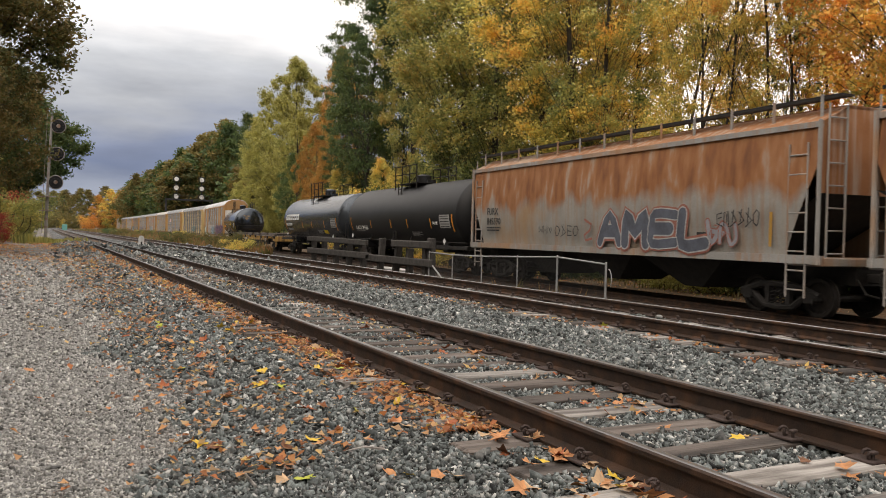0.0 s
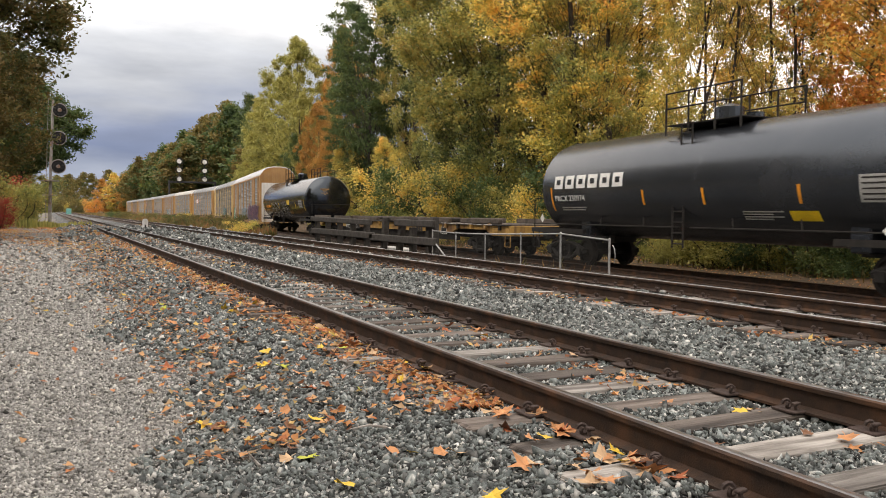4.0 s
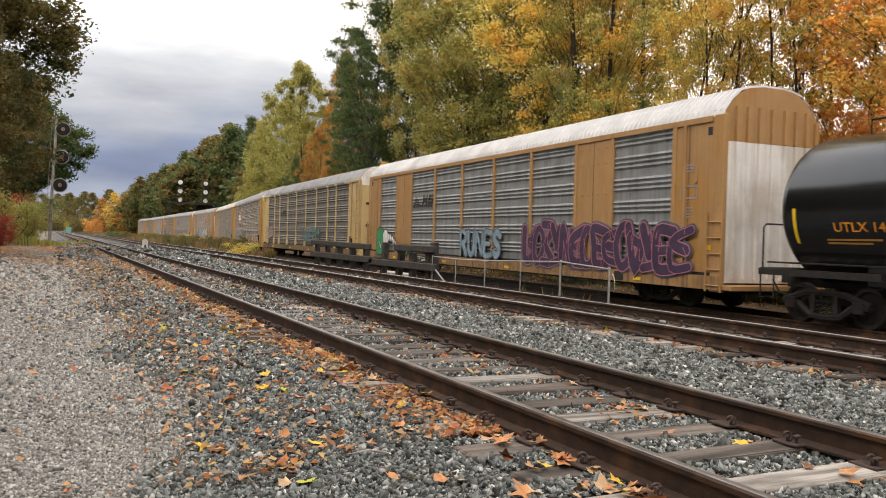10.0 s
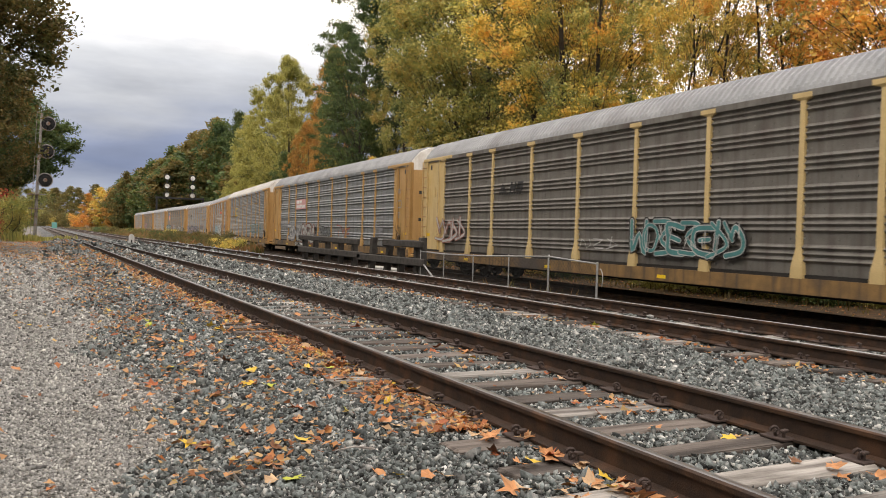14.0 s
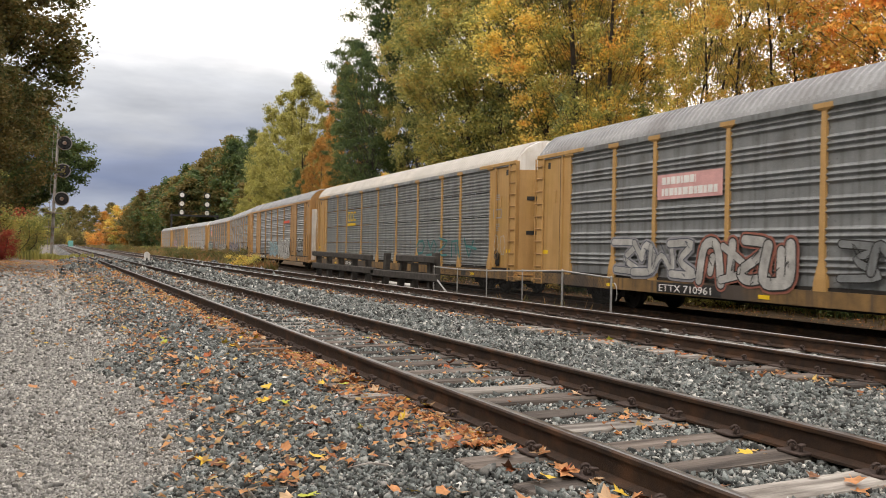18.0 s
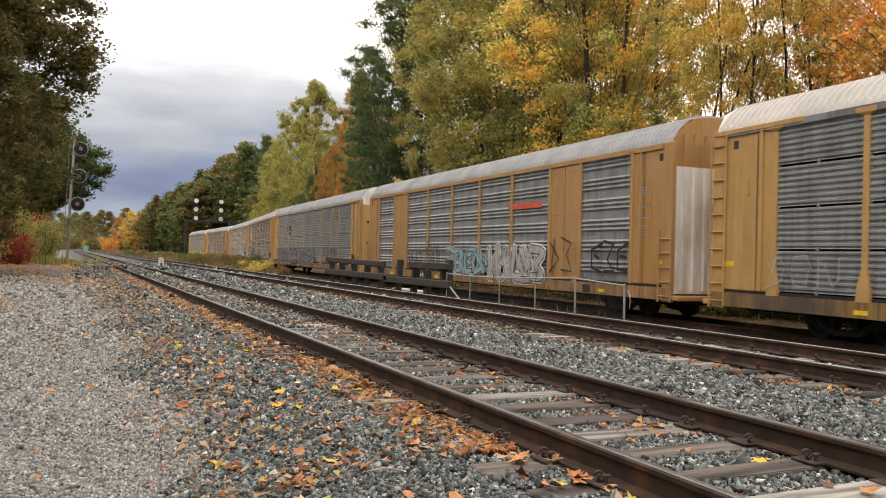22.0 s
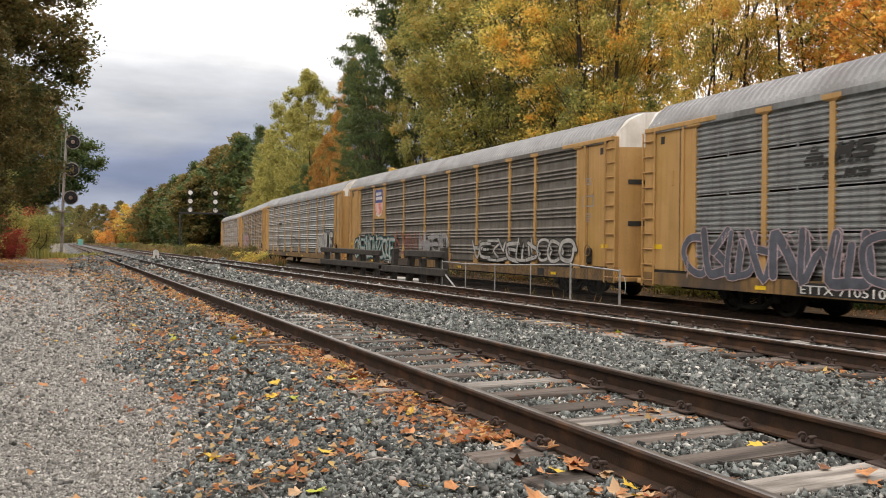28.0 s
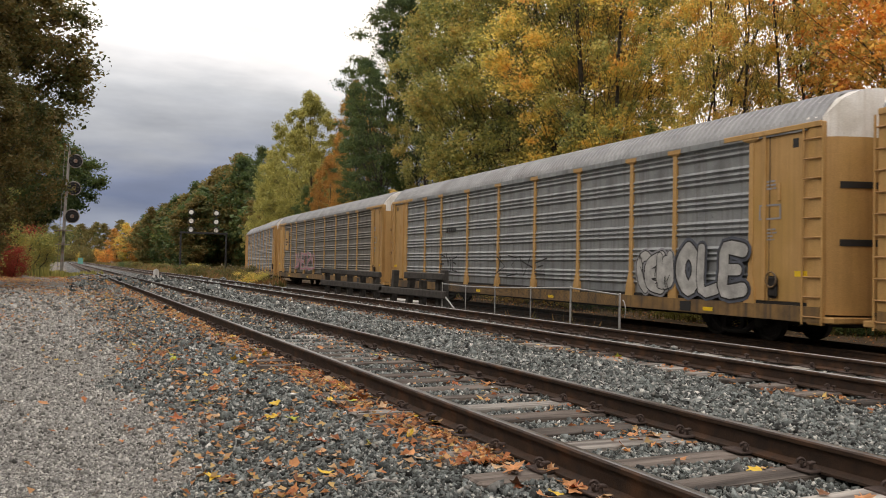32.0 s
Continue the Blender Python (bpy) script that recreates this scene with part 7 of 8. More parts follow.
def timber_railing():
    t = empty("timber_railing", Matrix.Translation((12.4, 0, 0)))
    tagged(t, "dark weathered timber railing with leaning posts", "railing")
    for y, z, lean in ((41.2, 0.66, 0), (39.4, 0.62, 0.1), (37.6, 0.6, 0), (35.8, 0.6, -0.1), (33.9, 0.58, 0.1), (32.0, 0.84, -0.35), (30.4, 0.80, -0.6), (28.9, 0.5, 0), (27.4, 0.62, 0), (26.9, 0.9, 0.1)):
        bm = boxed(-0.11, 0.11, y - 0.14, y + 0.14, -0.9, z, bevel=0.02)
        for v in bm.verts:
            v.co.y += lean * (v.co.z + 0.9) * 0.5
        part("post", bm, TIMBER, t)
    for y0, y1, z0, z1, h in ((41.6, 33.0, 0.70, 0.62, 0.24), (41.6, 32.6, 0.10, 0.08, 0.28), (30.2, 26.6, 0.66, 0.66, 0.26), (33.0, 26.4, 0.02, 0.02, 0.28)):
        bm = bmesh.new()
        box(bm, -0.26, -0.12, min(y0, y1), max(y0, y1), -h / 2, h / 2, 0.03)
        for v in bm.verts:
            v.co.z += z0 + (z1 - z0) * (v.co.y - y0) / (y1 - y0)
        part("beam", bm, TIMBER, t)
    part("brace", tube(bmesh.new(), [(-0.2, 26.7, 0.1), (-0.2, 25.4, -0.55)], 0.03, 6), GALV, t)
    ab = part("bridge_abutment", boxed(12.9, 13.5, 31.0, 34.0, -1.2, -0.40, bevel=0.03), CONCRETE)
    tagged(ab, "pale concrete kerb wall behind the timber railing", "kerb wall", kind="structure")


timber_railing()


def signal_disc(parent, x, y, z, r, lit=False):
    s = empty("signal_head", pose(x, y, z))
    s.parent = parent
    part("backboard", tube(bmesh.new(), [(0, 0, 0), (0, 0.05, 0)], r, 24), SIGNAL_BLACK, s)
    part("rim", tube(bmesh.new(), [(r * math.cos(a), -0.02, r * math.sin(a)) for a in (2 * math.pi * i / 24 for i in range(25))], 0.04, 6, cap=False), MAST, s)
    for a in range(8):
        q = radians(45 * a + 22)
        part("lamp_hood", tube(bmesh.new(), [(r * 0.66 * math.cos(q), 0.02, r * 0.66 * math.sin(q)), (r * 0.66 * math.cos(q), -0.22, r * 0.66 * math.sin(q))], 0.07, 10), SIGNAL_BLACK, s)
    part("lamp_hood", tube(bmesh.new(), [(0, 0.02, 0), (0, -0.24, 0)], 0.15, 10), MAST, s)


SIGNAL_BLACK = plain("signal_black", (0.02, 0.02, 0.022), 0.7)


def mast_signal():
    y, x = 72.0, 0.15
    m = empty("signal_mast", Matrix.Translation((x, y, float(ground_z(x, y)))))
    tagged(m, "weathered steel signal mast with three round signal heads", "railway signal")
    part("footing", boxed(-0.4, 0.4, -0.4, 0.4, -0.2, 0.35, bevel=0.03), CONCRETE, m)
    part("pole", tube(bmesh.new(), [(0, 0, 0.2), (0.12, 0, 5), (0.33, 0, 9.9)], [0.13, 0.11, 0.09], 10), MAST, m)
    for z in (4.75, 6.95, 9.1):
        signal_disc(m, 0.2 + z * 0.03 + 0.3, -0.2, z, 0.52)
        part("bracket", tube(bmesh.new(), [(z * 0.03, 0, z), (0.55 + z * 0.03, -0.1, z)], 0.05, 6), MAST, m)
    part("platform", boxed(-0.7, 0.7, -0.5, 0.5, 3.6, 3.66), MAST, m)
    part("platform", boxed(-0.5, 0.5, -0.4, 0.4, 2.5, 2.56), MAST, m)
    lad = empty("ladder", pose(-0.16, 0.1, 0))
    lad.parent = m
    for k in (-0.16, 0.16):
        part("stile", tube(bmesh.new(), [(k, 0, 0.3), (k + 0.33, 0, 10.4)], 0.02, 5), MAST, lad)
    for i in range(28):
        z = 0.6 + i * 0.35
        part("rung", tube(bmesh.new(), [(-0.16 + z * 0.033, 0, z), (0.16 + z * 0.033, 0, z)], 0.012, 4), MAST, lad)


MAST = surface("weathered_mast_steel", (0.20, 0.19, 0.18), (0.34, 0.32, 0.30), 5, 0.7, 0.2, 0.1, 60, c3=(0.22, 0.12, 0.08))
mast_signal()


def signal_bridge():
    y, x0, x1 = 240.0, 30.2, 42.5
    b = empty("signal_bridge", Matrix.Translation((0, y, -0.8)))
    tagged(b, "dark steel signal bridge with two columns of pale signal discs", "railway signal")
    for x in (x0, x1):
        part("column", boxed(x - 0.22, x + 0.22, -0.22, 0.22, 0, 10.2, bevel=0.02), SIGNAL_BLACK, b)
    part("beam", boxed(x0 - 0.3, x1 + 0.3, -0.35, 0.35, 9.6, 10.1, bevel=0.02), SIGNAL_BLACK, b)
    for i in range(12):
        x = x0 + (x1 - x0) * i / 12
        part("guard_rail_post", tube(bmesh.new(), [(x, -0.4, 10.1), (x, -0.4, 11.0)], 0.03, 5), SIGNAL_BLACK, b)
    part("guard_rail", tube(bmesh.new(), [(x0, -0.4, 11.0), (x1, -0.4, 11.0)], 0.03, 5), SIGNAL_BLACK, b)
    for x in (32.8, 39.6):
        part("signal_post", tube(bmesh.new(), [(x, 0, 10), (x, 0, 16.2)], 0.12, 8), SIGNAL_BLACK, b)
        for z in (10.7, 13.1, 15.5):
            part("signal_disc", tube(bmesh.new(), [(x, -0.3, z), (x, -0.35, z)], 0.6, 20), WHITE, b, "pale round signal disc")
            part("disc_shadow_ring", tube(bmesh.new(), [(x + 0.85 * math.cos(a), -0.28, z + 0.85 * math.sin(a)) for a in (2 * math.pi * i / 20 for i in range(21))], 0.1, 5, cap=False), SIGNAL_BLACK, b)


signal_bridge()


def dwarf_marker():
    x, y = 5.85, 58.6
    m = empty("track_marker", Matrix.Translation((x, y, float(ground_z(x, y)))))
    tagged(m, "small white round-topped marker between the tracks", "marker")
    part("stem", tube(bmesh.new(), [(0, 0, 0), (0, 0, 0.3)], 0.08, 8), SIGNAL_BLACK, m)
    bm = bmesh.new()
    pts = [(-0.17, 0.12), (0.17, 0.12), (0.18, 0.5)] + [(0.18 * math.cos(a), 0.5 + 0.2 * math.sin(a)) for a in (math.pi * i / 8 for i in range(1, 8))] + [(-0.18, 0.5)]
    profile(bm, pts, -0.06, 0.06)
    part("face", bm, WHITE, m)


dwarf_marker()


def relay_cabinet():
    x, y = -4.75, 66.0
    c = empty("relay_cabinet", Matrix.Translation((x, y, float(ground_z(x, y)))))
    tagged(c, "pale grey metal relay cabinet beside the path", "cabinet")
    part("body", boxed(-0.65, 0.65, -0.5, 0.5, 0.15, 2.5, bevel=0.03), WHITE, c)
    part("roof", boxed(-0.72, 0.72, -0.58, 0.58, 2.5, 2.6, bevel=0.02), GALV, c)
    part("base", boxed(-0.7, 0.7, -0.55, 0.55, -0.2, 0.15), CONCRETE, c)
    d = part("door", boxed(-0.55, 0.55, -0.52, -0.505, 0.25, 2.4, bevel=0.004), WHITE, c)
    part("handle", boxed(0.38, 0.44, -0.56, -0.52, 1.25, 1.45), SIGNAL_BLACK, d)


relay_cabinet()


def utility_pole(x, y, h):
    p = empty("utility_pole", Matrix.Translation((x, y, float(ground_z(x, y)))))
    tagged(p, "dark wooden utility pole with two crossarms", "utility pole", "poles beside the path")
    part("pole", tube(bmesh.new(), [(0, 0, -0.2), (0, 0, h)], [0.16, 0.1], 8), TIMBER, p)
    for z, w in ((h - 0.5, 1.3), (h - 1.3, 1.1)):
        arm = part("crossarm", boxed(-w, w, -0.06, 0.06, z - 0.06, z + 0.06), TIMBER, p)
        for k in (-0.9, -0.5, 0.5, 0.9):
            part("insulator", tube(bmesh.new(), [(k * w, 0, z + 0.06), (k * w, 0, z + 0.2)], 0.04, 6), SIGNAL_BLACK, arm)


for x, y, h in ((-4.6, 118, 6.2), (-5.2, 165, 6.4), (-9.6, 56, 7.0)):
    utility_pole(x, y, h)
hut = part("trackside_hut", boxed(4.9, 6.3, 268, 269.5, -0.3, 1.5, bevel=0.05), plain("faded_teal_paint", (0.12, 0.34, 0.30)))
tagged(hut, "small teal equipment box between the tracks", "equipment box")

# ---- weeds between the tracks ----
def weeds(name, label, n, place, tall, mat, seed):
    """Upright thin blades and seed heads, as one mesh."""
    rng = np.random.default_rng(seed)
    x, y = place(rng, n)
    n = len(x)
    z = ground_z(x, y)
    h = tall * (0.7 + 0.35 * np.sin(y * 0.23 + x * 0.7)) * rng.uniform(0.45, 1.1, n)
    a = rng.random(n) * 2 * np.pi
    lean = rng.normal(size=(n, 2)) * 0.22 * h[:, None]
    w = 0.004 + 0.006 * rng.random(n) + 0.0006 * y
    dx, dy = np.cos(a) * w, np.sin(a) * w
    p = np.stack([x, y, z - 0.05], -1)
    mid = np.stack([x + lean[:, 0] * 0.4, y + lean[:, 1] * 0.4, z + h * 0.6], -1)
    top = np.stack([x + lean[:, 0], y + lean[:, 1], z + h], -1)
    s = np.stack([dx, dy, np.zeros(n)], -1)
    v = np.stack([p - s * 0.6, p + s * 0.6, mid + s * 1.2, top, mid - s * 1.2], 1).reshape(-1, 3)
    i = np.arange(n)[:, None] * 5
    f = np.concatenate([i + np.array([[0, 1, 2]]), i + np.array([[0, 2, 4]]), i + np.array([[4, 2, 3]])])
    ob = link_mesh(name, quick_mesh(name, v, f), mat)
    tagged(ob, label, "weeds", kind="stuff")


def verge(rng, n):
    y = 62 + 330 * rng.random(n) ** 1.5
    lo, hi = 10.8, track_x(y) - 2.0
    u = rng.random(n)
    x = lo + (hi - lo) * u
    gap = np.sin(y * 0.31 + x * 0.9) + np.sin(y * 0.13 + 1.7) + rng.normal(size=n) * 0.35
    keep = gap > -0.55
    return x[keep], y[keep]


weeds("tall_weeds", "tall dry brown and rusty weeds between the tracks", 15000, verge, 1.05, WEED, 5)
weeds("green_weeds", "low green weeds under the tall dry stalks", 9000, verge, 0.7, LEAF_OAK, 6)
weeds("path_tuft", "tuft of grass at the foot of the signal mast", 900, lambda r, n: (0.3 + r.normal(size=n) * 1.1, 71 + r.normal(size=n) * 1.5), 0.9, LEAF_LIGHT, 7)
weeds("fence_weeds", "dry weeds with pale seed heads behind the fence", 30, lambda r, n: (12.6 + r.random(n) * 0.8, 18.5 + r.random(n) * 4.5), 0.6, WEED, 8)
weeds("verge_grass", "dry grass along the edge of the path", 5000, lambda r, n: (-5.2 - 8 * r.random(n), 30 + 80 * r.random(n)), 0.5, WEED, 9)
weeds("wood_edge_grass", "low leafy growth on the ground before the wood", 3000, lambda r, n: ((lambda y: (track_x(y) + 4.5 + 6 * r.random(n), y))(4 + 75 * r.random(n))), 0.3, LEAF_OAK, 10)

# ---- ties, spikes, ballast and fallen leaves ----
TIE_STEP = 0.54


def tie_meshes():
    out = []
    for k in range(5):
        rng = np.random.default_rng(40 + k)
        bm = boxed(-1.3 + rng.uniform(-0.04, 0.04), 1.3 + rng.uniform(-0.04, 0.04), -0.115, 0.115, -0.17, 0.0, bevel=0.012)
        for v in bm.verts:
            v.co += Vector(rng.normal(size=3) * np.array([0.01, 0.006, 0.004]))
        me = bpy.data.meshes.new("tie")
        bm.to_mesh(me)
        bm.free()
        me.materials.append(TIE)
        out.append(me)
    return out


TIES = tie_meshes()


def lay_ties(cx, first, count, name, seed):
    bed = empty(name, Matrix.Translation((cx, 0, -0.168)))
    tagged(bed, "row of weathered wooden ties under the rails", "track ties", kind="structure")
    rnd = random.Random(seed)
    for i in range(count):
        y = first + i * TIE_STEP + rnd.uniform(-0.03, 0.03)
        o = new("tie", TIES[rnd.randrange(5)])
        o.parent = bed
        o.matrix_basis = pose(rnd.uniform(-0.05, 0.05), y, rnd.uniform(-0.012, 0.004), 0, rnd.uniform(-0.4, 0.4), rnd.uniform(-1.5, 1.5) + (180 if rnd.random() < 0.5 else 0))
        pale = rnd.random() < 0.3 or (cx < 5 and i in (3, 6))
        if pale:
            o.material_slots[0].link = "OBJECT"
            o.material_slots[0].material = TIE_PALE
    return bed


lay_ties(XA, 1.51, 150, "near_track_ties", 1)
lay_ties(XB, 1.2, 130, "middle_track_ties", 2)
lay_ties(XA, 1.51 - 16 * TIE_STEP, 16, "near_track_ties", 3)
lay_ties(XB, 1.2 - 16 * TIE_STEP, 16, "middle_track_ties", 4)


def far_ties():
    """The ties past those, and the lower track's, joined."""
    bm = bmesh.new()
    for cx, y0 in ((XA, 1.51 + 150 * TIE_STEP), (XB, 1.2 + 130 * TIE_STEP)):
        for i in range(330):
            y = y0 + i * TIE_STEP
            box(bm, cx - 1.3, cx + 1.3, y - 0.115, y + 0.115, -0.3, -0.168)
    for i in range(260):
        y = 2 + i * TIE_STEP
        x = float(track_x(y))
        box(bm, x - 1.3, x + 1.3, y - 0.115, y + 0.115, ZC - 0.33, ZC - 0.168)
    tagged(part("distant_ties", bm, TIE), "weathered ties farther along the tracks", "track ties", kind="stuff")


far_ties()


def fixings():
    """Tie plates, spikes and coiled anchors along the rails."""
    plate_me = bpy.data.meshes.new("tie_plate")
    bm = boxed(-0.16, 0.16, -0.09, 0.09, 0, 0.016, bevel=0.004)
    bm.to_mesh(plate_me)
    bm.free()
    plate_me.materials.append(SPIKE)
    bm = bmesh.new()
    tube(bm, [(0, 0, 0), (0, 0, 0.05)], 0.011, 6)
    box(bm, -0.02, 0.028, -0.016, 0.016, 0.045, 0.062, 0.004)
    spike_me = bpy.data.meshes.new("spike")
    bm.to_mesh(spike_me)
    bm.free()
    spike_me.materials.append(SPIKE)
    bm = bmesh.new()
    tube(bm, [(0.024 * math.cos(a) + 0.02, 0.04 * (a / 6.3), 0.034 + 0.024 * math.sin(a)) for a in (2 * math.pi * i / 9 for i in range(11))], 0.011, 5)
    clip_me = bpy.data.meshes.new("rail_clip")
    bm.to_mesh(clip_me)
    bm.free()
    clip_me.materials.append(SPIKE)
    for cx, first, n, zt in ((XA, 1.51, 38, -0.168), (XB, 1.2, 44, -0.168)):
        bed = empty("rail_fastenings", Matrix.Translation((cx, 0, zt)))
        tagged(bed, "rusty tie plates, spikes and clips along the rails", "rail fastenings", kind="structure")
        rnd = random.Random(int(cx))
        for i in range(n):
            y = first + i * TIE_STEP
            for sx in (-0.7525, 0.7525):
                o = new("tie_plate", plate_me)
                o.parent, o.location = bed, (sx, y, 0.003)
                for side in (-1, 1):
                    o = new("spike", spike_me)
                    o.parent = bed
                    o.matrix_basis = pose(sx + side * 0.10, y + side * 0.045, 0.004, rnd.uniform(-8, 8), rnd.uniform(-8, 8), 180 if side > 0 else 0)
                    o = new("rail_clip", clip_me)
                    o.parent = bed
                    o.matrix_basis = pose(sx + side * 0.085, y + rnd.uniform(-0.05, 0.05), 0.012, 0, 0, 180 if side < 0 else 0)


fixings()


def sector(rng, n, d0, d1, a0=-7.0, a1=58.0):
    d = np.sqrt(d0**2 + (d1**2 - d0**2) * rng.random(n))
    a = np.radians(a0 + (a1 - a0) * rng.random(n))
    return d * np.sin(a), d * np.cos(a)


BLOCK = np.array([[x, y, z] for x in (-1, 1) for y in (-1, 1) for z in (-1, 1)], float) * 0.72
BLOCK_F = np.array([[0, 1, 3], [0, 3, 2], [4, 6, 7], [4, 7, 5], [0, 4, 5], [0, 5, 1], [2, 3, 7], [2, 7, 6], [0, 2, 6], [0, 6, 4], [1, 5, 7], [1, 7, 3]])


def stones(name, label, mat, zones, keep, lift, seed):
    rng = np.random.default_rng(seed)
    V, F, base = [], [], 0
    for d0, d1, per, r in zones:
        n = int(per * 0.5 * math.radians(65) * (d1**2 - d0**2))
        x, y = sector(rng, n, d0, d1)
        ok = keep(x, y)
        x, y = x[ok], y[ok]
        n = len(x)
        s = r * rng.lognormal(0, 0.33, n)
        v = BLOCK[None] * rng.uniform(0.55, 1.2, (n, 8, 1)) + rng.normal(size=(n, 8, 3)) * 0.17
        v *= np.stack([rng.uniform(0.9, 1.6, n), rng.uniform(0.7, 1.1, n), rng.uniform(0.45, 0.9, n)], -1)[:, None]
        q = rng.normal(size=(n, 4))
        q /= np.linalg.norm(q, axis=1)[:, None]
        w_, a, b, c = q.T
        R = np.stack([1 - 2 * (b * b + c * c), 2 * (a * b - c * w_), 2 * (a * c + b * w_), 2 * (a * b + c * w_), 1 - 2 * (a * a + c * c), 2 * (b * c - a * w_), 2 * (a * c - b * w_), 2 * (b * c + a * w_), 1 - 2 * (a * a + b * b)], -1).reshape(-1, 3, 3)
        v = np.einsum("nij,nkj->nki", R, v) * s[:, None, None]
        z = ground_z(x, y) + lift(x, y) + s * rng.uniform(-0.25, 0.55, n)
        v += np.stack([x, y, z], -1)[:, None]
        V.append(v.reshape(-1, 3))
        F.append((BLOCK_F[None] + (base + np.arange(n) * 8)[:, None, None]).reshape(-1, 3))
        base += n * 8
    ob = link_mesh(name, quick_mesh(name, np.concatenate(V), np.concatenate(F)), mat)
    tagged(ob, label, "stones", kind="stuff")


def on_tie(x, y, cx, first):
    k = np.abs((y - first + TIE_STEP / 2) % TIE_STEP - TIE_STEP / 2)
    return (np.abs(x - cx) < 1.28) & (k < 0.125)


def keep_ballast(x, y):
    edge = 0.75 + 0.25 * np.sin(y * 1.1) + 0.12 * np.sin(y * 3.7)
    return (x > edge) & (x < 10.6) & ~on_tie(x, y, XA, 1.51) & ~on_tie(x, y, XB, 1.2)


def keep_path(x, y):
    edge = 0.95 + 0.25 * np.sin(y * 1.1) + 0.12 * np.sin(y * 3.7)
    return x < edge


stones("ballast_stones", "loose angular grey ballast stones round the tracks", STONE, ((2.6, 7, 2900, 0.0125), (7, 12, 1250, 0.0155), (12, 20, 380, 0.0215), (20, 36, 80, 0.038), (36, 70, 18, 0.075)), keep_ballast, lambda x, y: np.where(np.abs(x - XA) < 1.25, 0.012, 0.0), 50)
stones("path_stones", "fine pale gravel of the path", PATHSTONE, ((3.0, 7, 3300, 0.0078), (7, 13, 1100, 0.011), (13, 24, 380, 0.019), (24, 46, 75, 0.036)), keep_path, lambda x, y: 0 * x, 51)


def maple_leaf_mesh(seed):
    """A lobed, curled leaf about 0.1 m wide."""
    rng = np.random.default_rng(seed)
    lobes = [(-150, 0.45), (-115, 0.68), (-92, 0.52), (-60, 0.92), (-30, 0.62), (0, 1.0), (30, 0.6), (58, 0.9), (95, 0.5), (118, 0.66), (150, 0.42)]
    bm = bmesh.new()
    c = bm.verts.new((0, 0, 0.004))
    ring = []
    curl = rng.uniform(0.1, 0.9)
    for a, r in lobes:
        r *= 0.058 * rng.uniform(0.75, 1.2)
        q = radians(a + 90)
        x, y = r * math.cos(q), r * math.sin(q)
        ring.append(bm.verts.new((x, y, abs(x) * curl * 0.6 + (r**2) * 6 * rng.uniform(-0.8, 1.5))))
    for a, b in zip(ring, ring[1:] + ring[:1]):
        bm.faces.new((c, a, b))
    tube(bm, [(0, -0.005, 0.003), (0.004, -0.05, 0.008)], 0.0016, 3)
    me = bpy.data.meshes.new("fallen_leaf")
    bm.to_mesh(me)
    bm.free()
    return me


LEAF_TONES = [plain("leaf_orange", (0.56, 0.25, 0.10), 0.7, 0, 0.35), plain("leaf_tan", (0.54, 0.35, 0.20), 0.75, 0, 0.35), plain("leaf_yellow", (0.68, 0.45, 0.05), 0.7), plain("leaf_rust", (0.36, 0.10, 0.035), 0.75), plain("leaf_brown", (0.20, 0.09, 0.045), 0.8), plain("leaf_lime", (0.42, 0.44, 0.05), 0.7)]
LEAF_MESH = [maple_leaf_mesh(70 + k) for k in range(6)]
for me in LEAF_MESH:
    me.materials.append(LEAF_TONES[0])


def leaf_spot(rng):
    """Where leaves gather: along the near rail's outer side, over the shoulder, some between the rails."""
    u = rng.random()
    y = 2.9 + 11 * rng.random() ** 1.4
    if u < 0.56:
        x = 2.60 - abs(rng.normal()) * 0.20
    elif u < 0.76:
        x = 1.45 + rng.normal() * 0.34
    elif u < 0.86:
        x = 4.06 - abs(rng.normal()) * 0.22
    elif u < 0.91:
        x = 2.85 + rng.random() * 0.9
    elif u < 0.96:
        x = 6.98 - abs(rng.normal()) * 0.12
    else:
        x = -0.5 + 1.4 * rng.random()
    return x, y


rng = np.random.default_rng(91)
for i in range(300):
    x, y = leaf_spot(rng)
    o = new("fallen_leaf", LEAF_MESH[rng.integers(6)])
    o.material_slots[0].link = "OBJECT"
    tone = int(rng.choice(6, p=[0.28, 0.26, 0.16, 0.14, 0.12, 0.04]))
    o.material_slots[0].material = LEAF_TONES[tone]
    s = rng.uniform(0.8, 1.5)
    tie = bool(on_tie(np.array(x), np.array(y), XA, 1.51))
    z = (-0.158 if tie else float(ground_z(x, y)) + 0.022) + rng.uniform(0, 0.012)
    o.matrix_basis = pose(x, y, z, rng.normal() * 14, rng.normal() * 14, rng.uniform(0, 360)) @ Matrix.Diagonal((s, s, s * 0.55, 1))
    tagged(o, ("fallen orange maple leaf on the ballast", "fallen tan oak leaf on the ballast", "fallen yellow maple leaf on the ballast", "fallen rust-red leaf on the ballast", "dry brown fallen leaf on the ballast", "fallen yellow-green leaf on the ballast")[tone], "leaf", "fallen leaves")


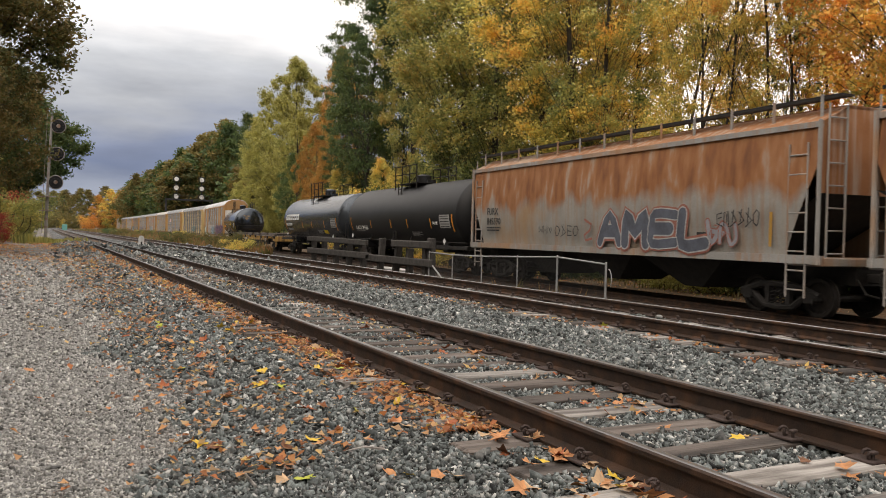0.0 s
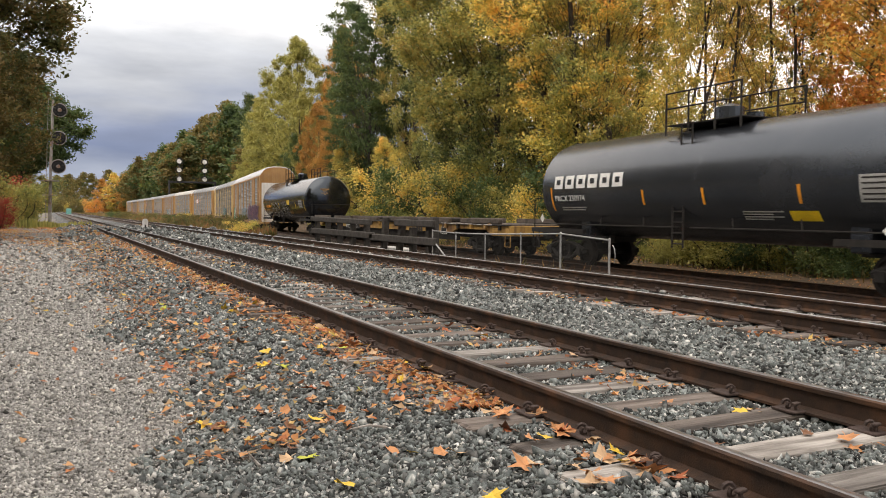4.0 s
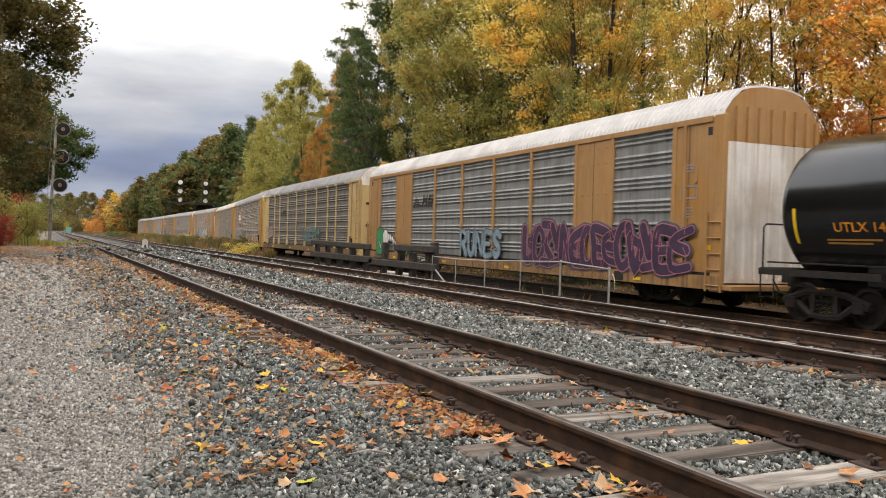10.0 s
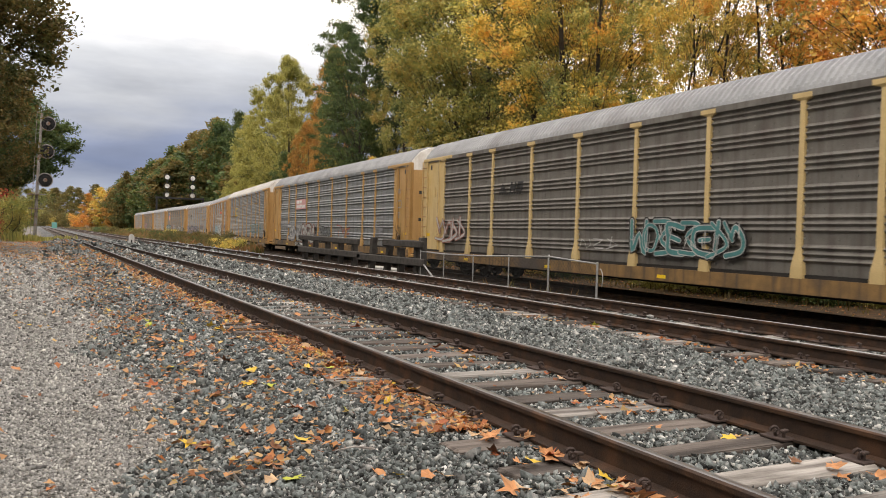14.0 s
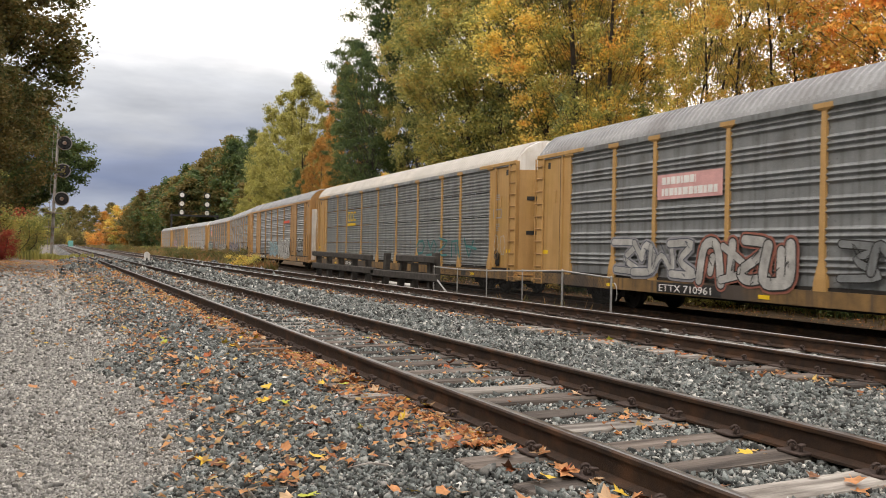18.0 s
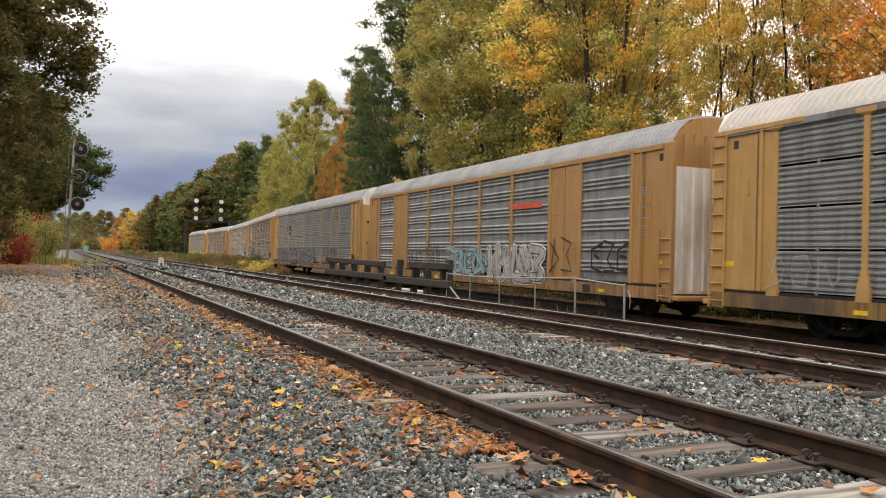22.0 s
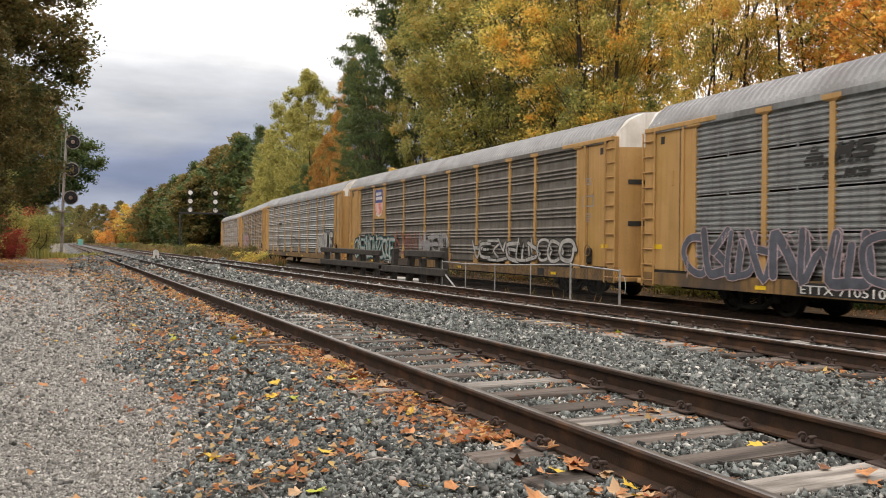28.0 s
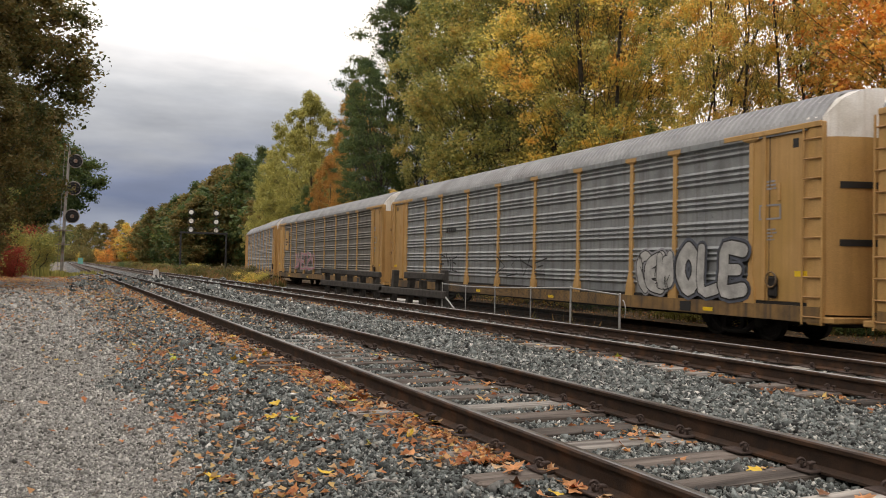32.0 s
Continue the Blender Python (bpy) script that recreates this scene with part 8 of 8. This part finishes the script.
def leaf_litter():
    """The rest of the fallen leaves, small kites, as one sheet of pieces."""
    rng = np.random.default_rng(92)
    n = 12500
    y = 4.5 + 70 * rng.random(n) ** 1.5
    u = rng.random(n)
    x = np.where(u < 0.42, 2.56 - np.abs(rng.normal(size=n)) * 0.24, np.where(u < 0.64, 1.25 + rng.normal(size=n) * 0.40, np.where(u < 0.72, 6.95 - np.abs(rng.normal(size=n)) * 0.2, np.where(u < 0.80, 4.0 - np.abs(rng.normal(size=n)) * 0.3, -6 + 7 * rng.random(n)))))
    ok = ~((u >= 0.80) & (rng.random(n) > np.clip((y - 6) / 30, 0.2, 1)))
    x, y = x[ok], y[ok]
    n = len(x)
    # drifts across the path farther on
    m = 17000
    y2 = 15 + 56 * rng.random(m) ** 0.8
    x2 = -5.5 + 7.5 * rng.random(m)
    drift = np.sin(x2 * 1.3 + y2 * 0.21) + np.sin(y2 * 0.37 + x2 * 0.5) + rng.normal(size=m) * 0.5
    k = drift > 0.75 - np.clip((y2 - 22) / 45, -0.3, 1) * 0.7
    x, y = np.r_[x, x2[k]], np.r_[y, y2[k]]
    # beyond the lower track
    m = 2500
    y3 = 4 + 60 * rng.random(m)
    x3 = track_x(y3) + 2.2 + 5 * rng.random(m)
    x, y = np.r_[x, x3], np.r_[y, y3]
    n = len(x)
    s = 0.027 * rng.uniform(0.5, 1.4, n) * (1 + y * 0.018)
    a = rng.random(n) * 2 * np.pi
    z = ground_z(x, y) + 0.03 + rng.uniform(0, 0.015, n) + 0.0004 * y
    ax = np.stack([np.cos(a), np.sin(a), rng.normal(size=n) * 0.3], -1) * s[:, None]
    bx = np.stack([-np.sin(a), np.cos(a), rng.normal(size=n) * 0.3], -1) * s[:, None] * 0.7
    p = np.stack([x, y, z], -1)
    up = np.zeros((n, 3))
    up[:, 2] = s * rng.uniform(0, 0.5, n)
    v = np.stack([p - ax, p - ax * 0.2 + bx + up, p + ax * 0.3 + bx * 0.4, p + ax, p + ax * 0.3 - bx * 0.4, p - ax * 0.2 - bx + up], 1).reshape(-1, 3)
    i = np.arange(n)[:, None] * 6
    f = np.concatenate([i + np.array([[0, 2, 1]]), i + np.array([[0, 3, 2]]), i + np.array([[0, 4, 3]]), i + np.array([[0, 5, 4]])])
    tagged(link_mesh("leaf_litter", quick_mesh("leaf_litter", v, f), LITTER), "scattered orange and yellow fallen leaves", "leaves", kind="stuff")


leaf_litter()


def twigs():
    rng = np.random.default_rng(95)
    for x, y, ln in ((1.0, 4.3, 0.4), (1.75, 4.4, 0.22), (2.0, 6.0, 0.25), (0.2, 5.2, 0.2)):
        z = float(ground_z(x, y)) + 0.03
        a = rng.random() * 3
        o = part("twig", tube(bmesh.new(), [(0, 0, 0), (ln * 0.5 * math.cos(a), ln * 0.5 * math.sin(a), 0.012), (ln * math.cos(a + 0.2), ln * math.sin(a + 0.2), 0)], [0.009, 0.007, 0.003], 5), TIE_PALE)
        o.location = (x, y, z)
        tagged(o, "short dry twig lying on the ballast", "twig", "twigs on the ballast")


twigs()


def motions():
    """The train rolls by; its wheels turn."""
    times = [i * 0.5 for i in range(65)]
    for car, mid, trucks in CARS:
        rows = []
        for t in times:
            s = head_of_racks(t) + mid
            (x0, y0), (x1, y1) = on_track(s - trucks), on_track(s + trucks)
            rows.append((t, pose((x0 + x1) / 2, (y0 + y1) / 2, ZC, 0, 0, -math.degrees(math.atan2(x1 - x0, y1 - y0)))))
        walk(car, rows)
    done = {}
    spin = [i / 15 for i in range(481)]
    for k, yy, o in WHEELSETS:
        if k not in done:
            walk(o, [(t, pose(0, yy, WHEEL_R) @ Matrix.Rotation((head_of_racks(0) - head_of_racks(t)) / WHEEL_R, 4, "X")) for t in spin])
            done[k] = o.animation_data
        else:
            o.rotation_mode = "QUATERNION"
            o.animation_data_create()
            o.animation_data.action = done[k].action
            o.animation_data.action_slot = done[k].action_slot


motions()
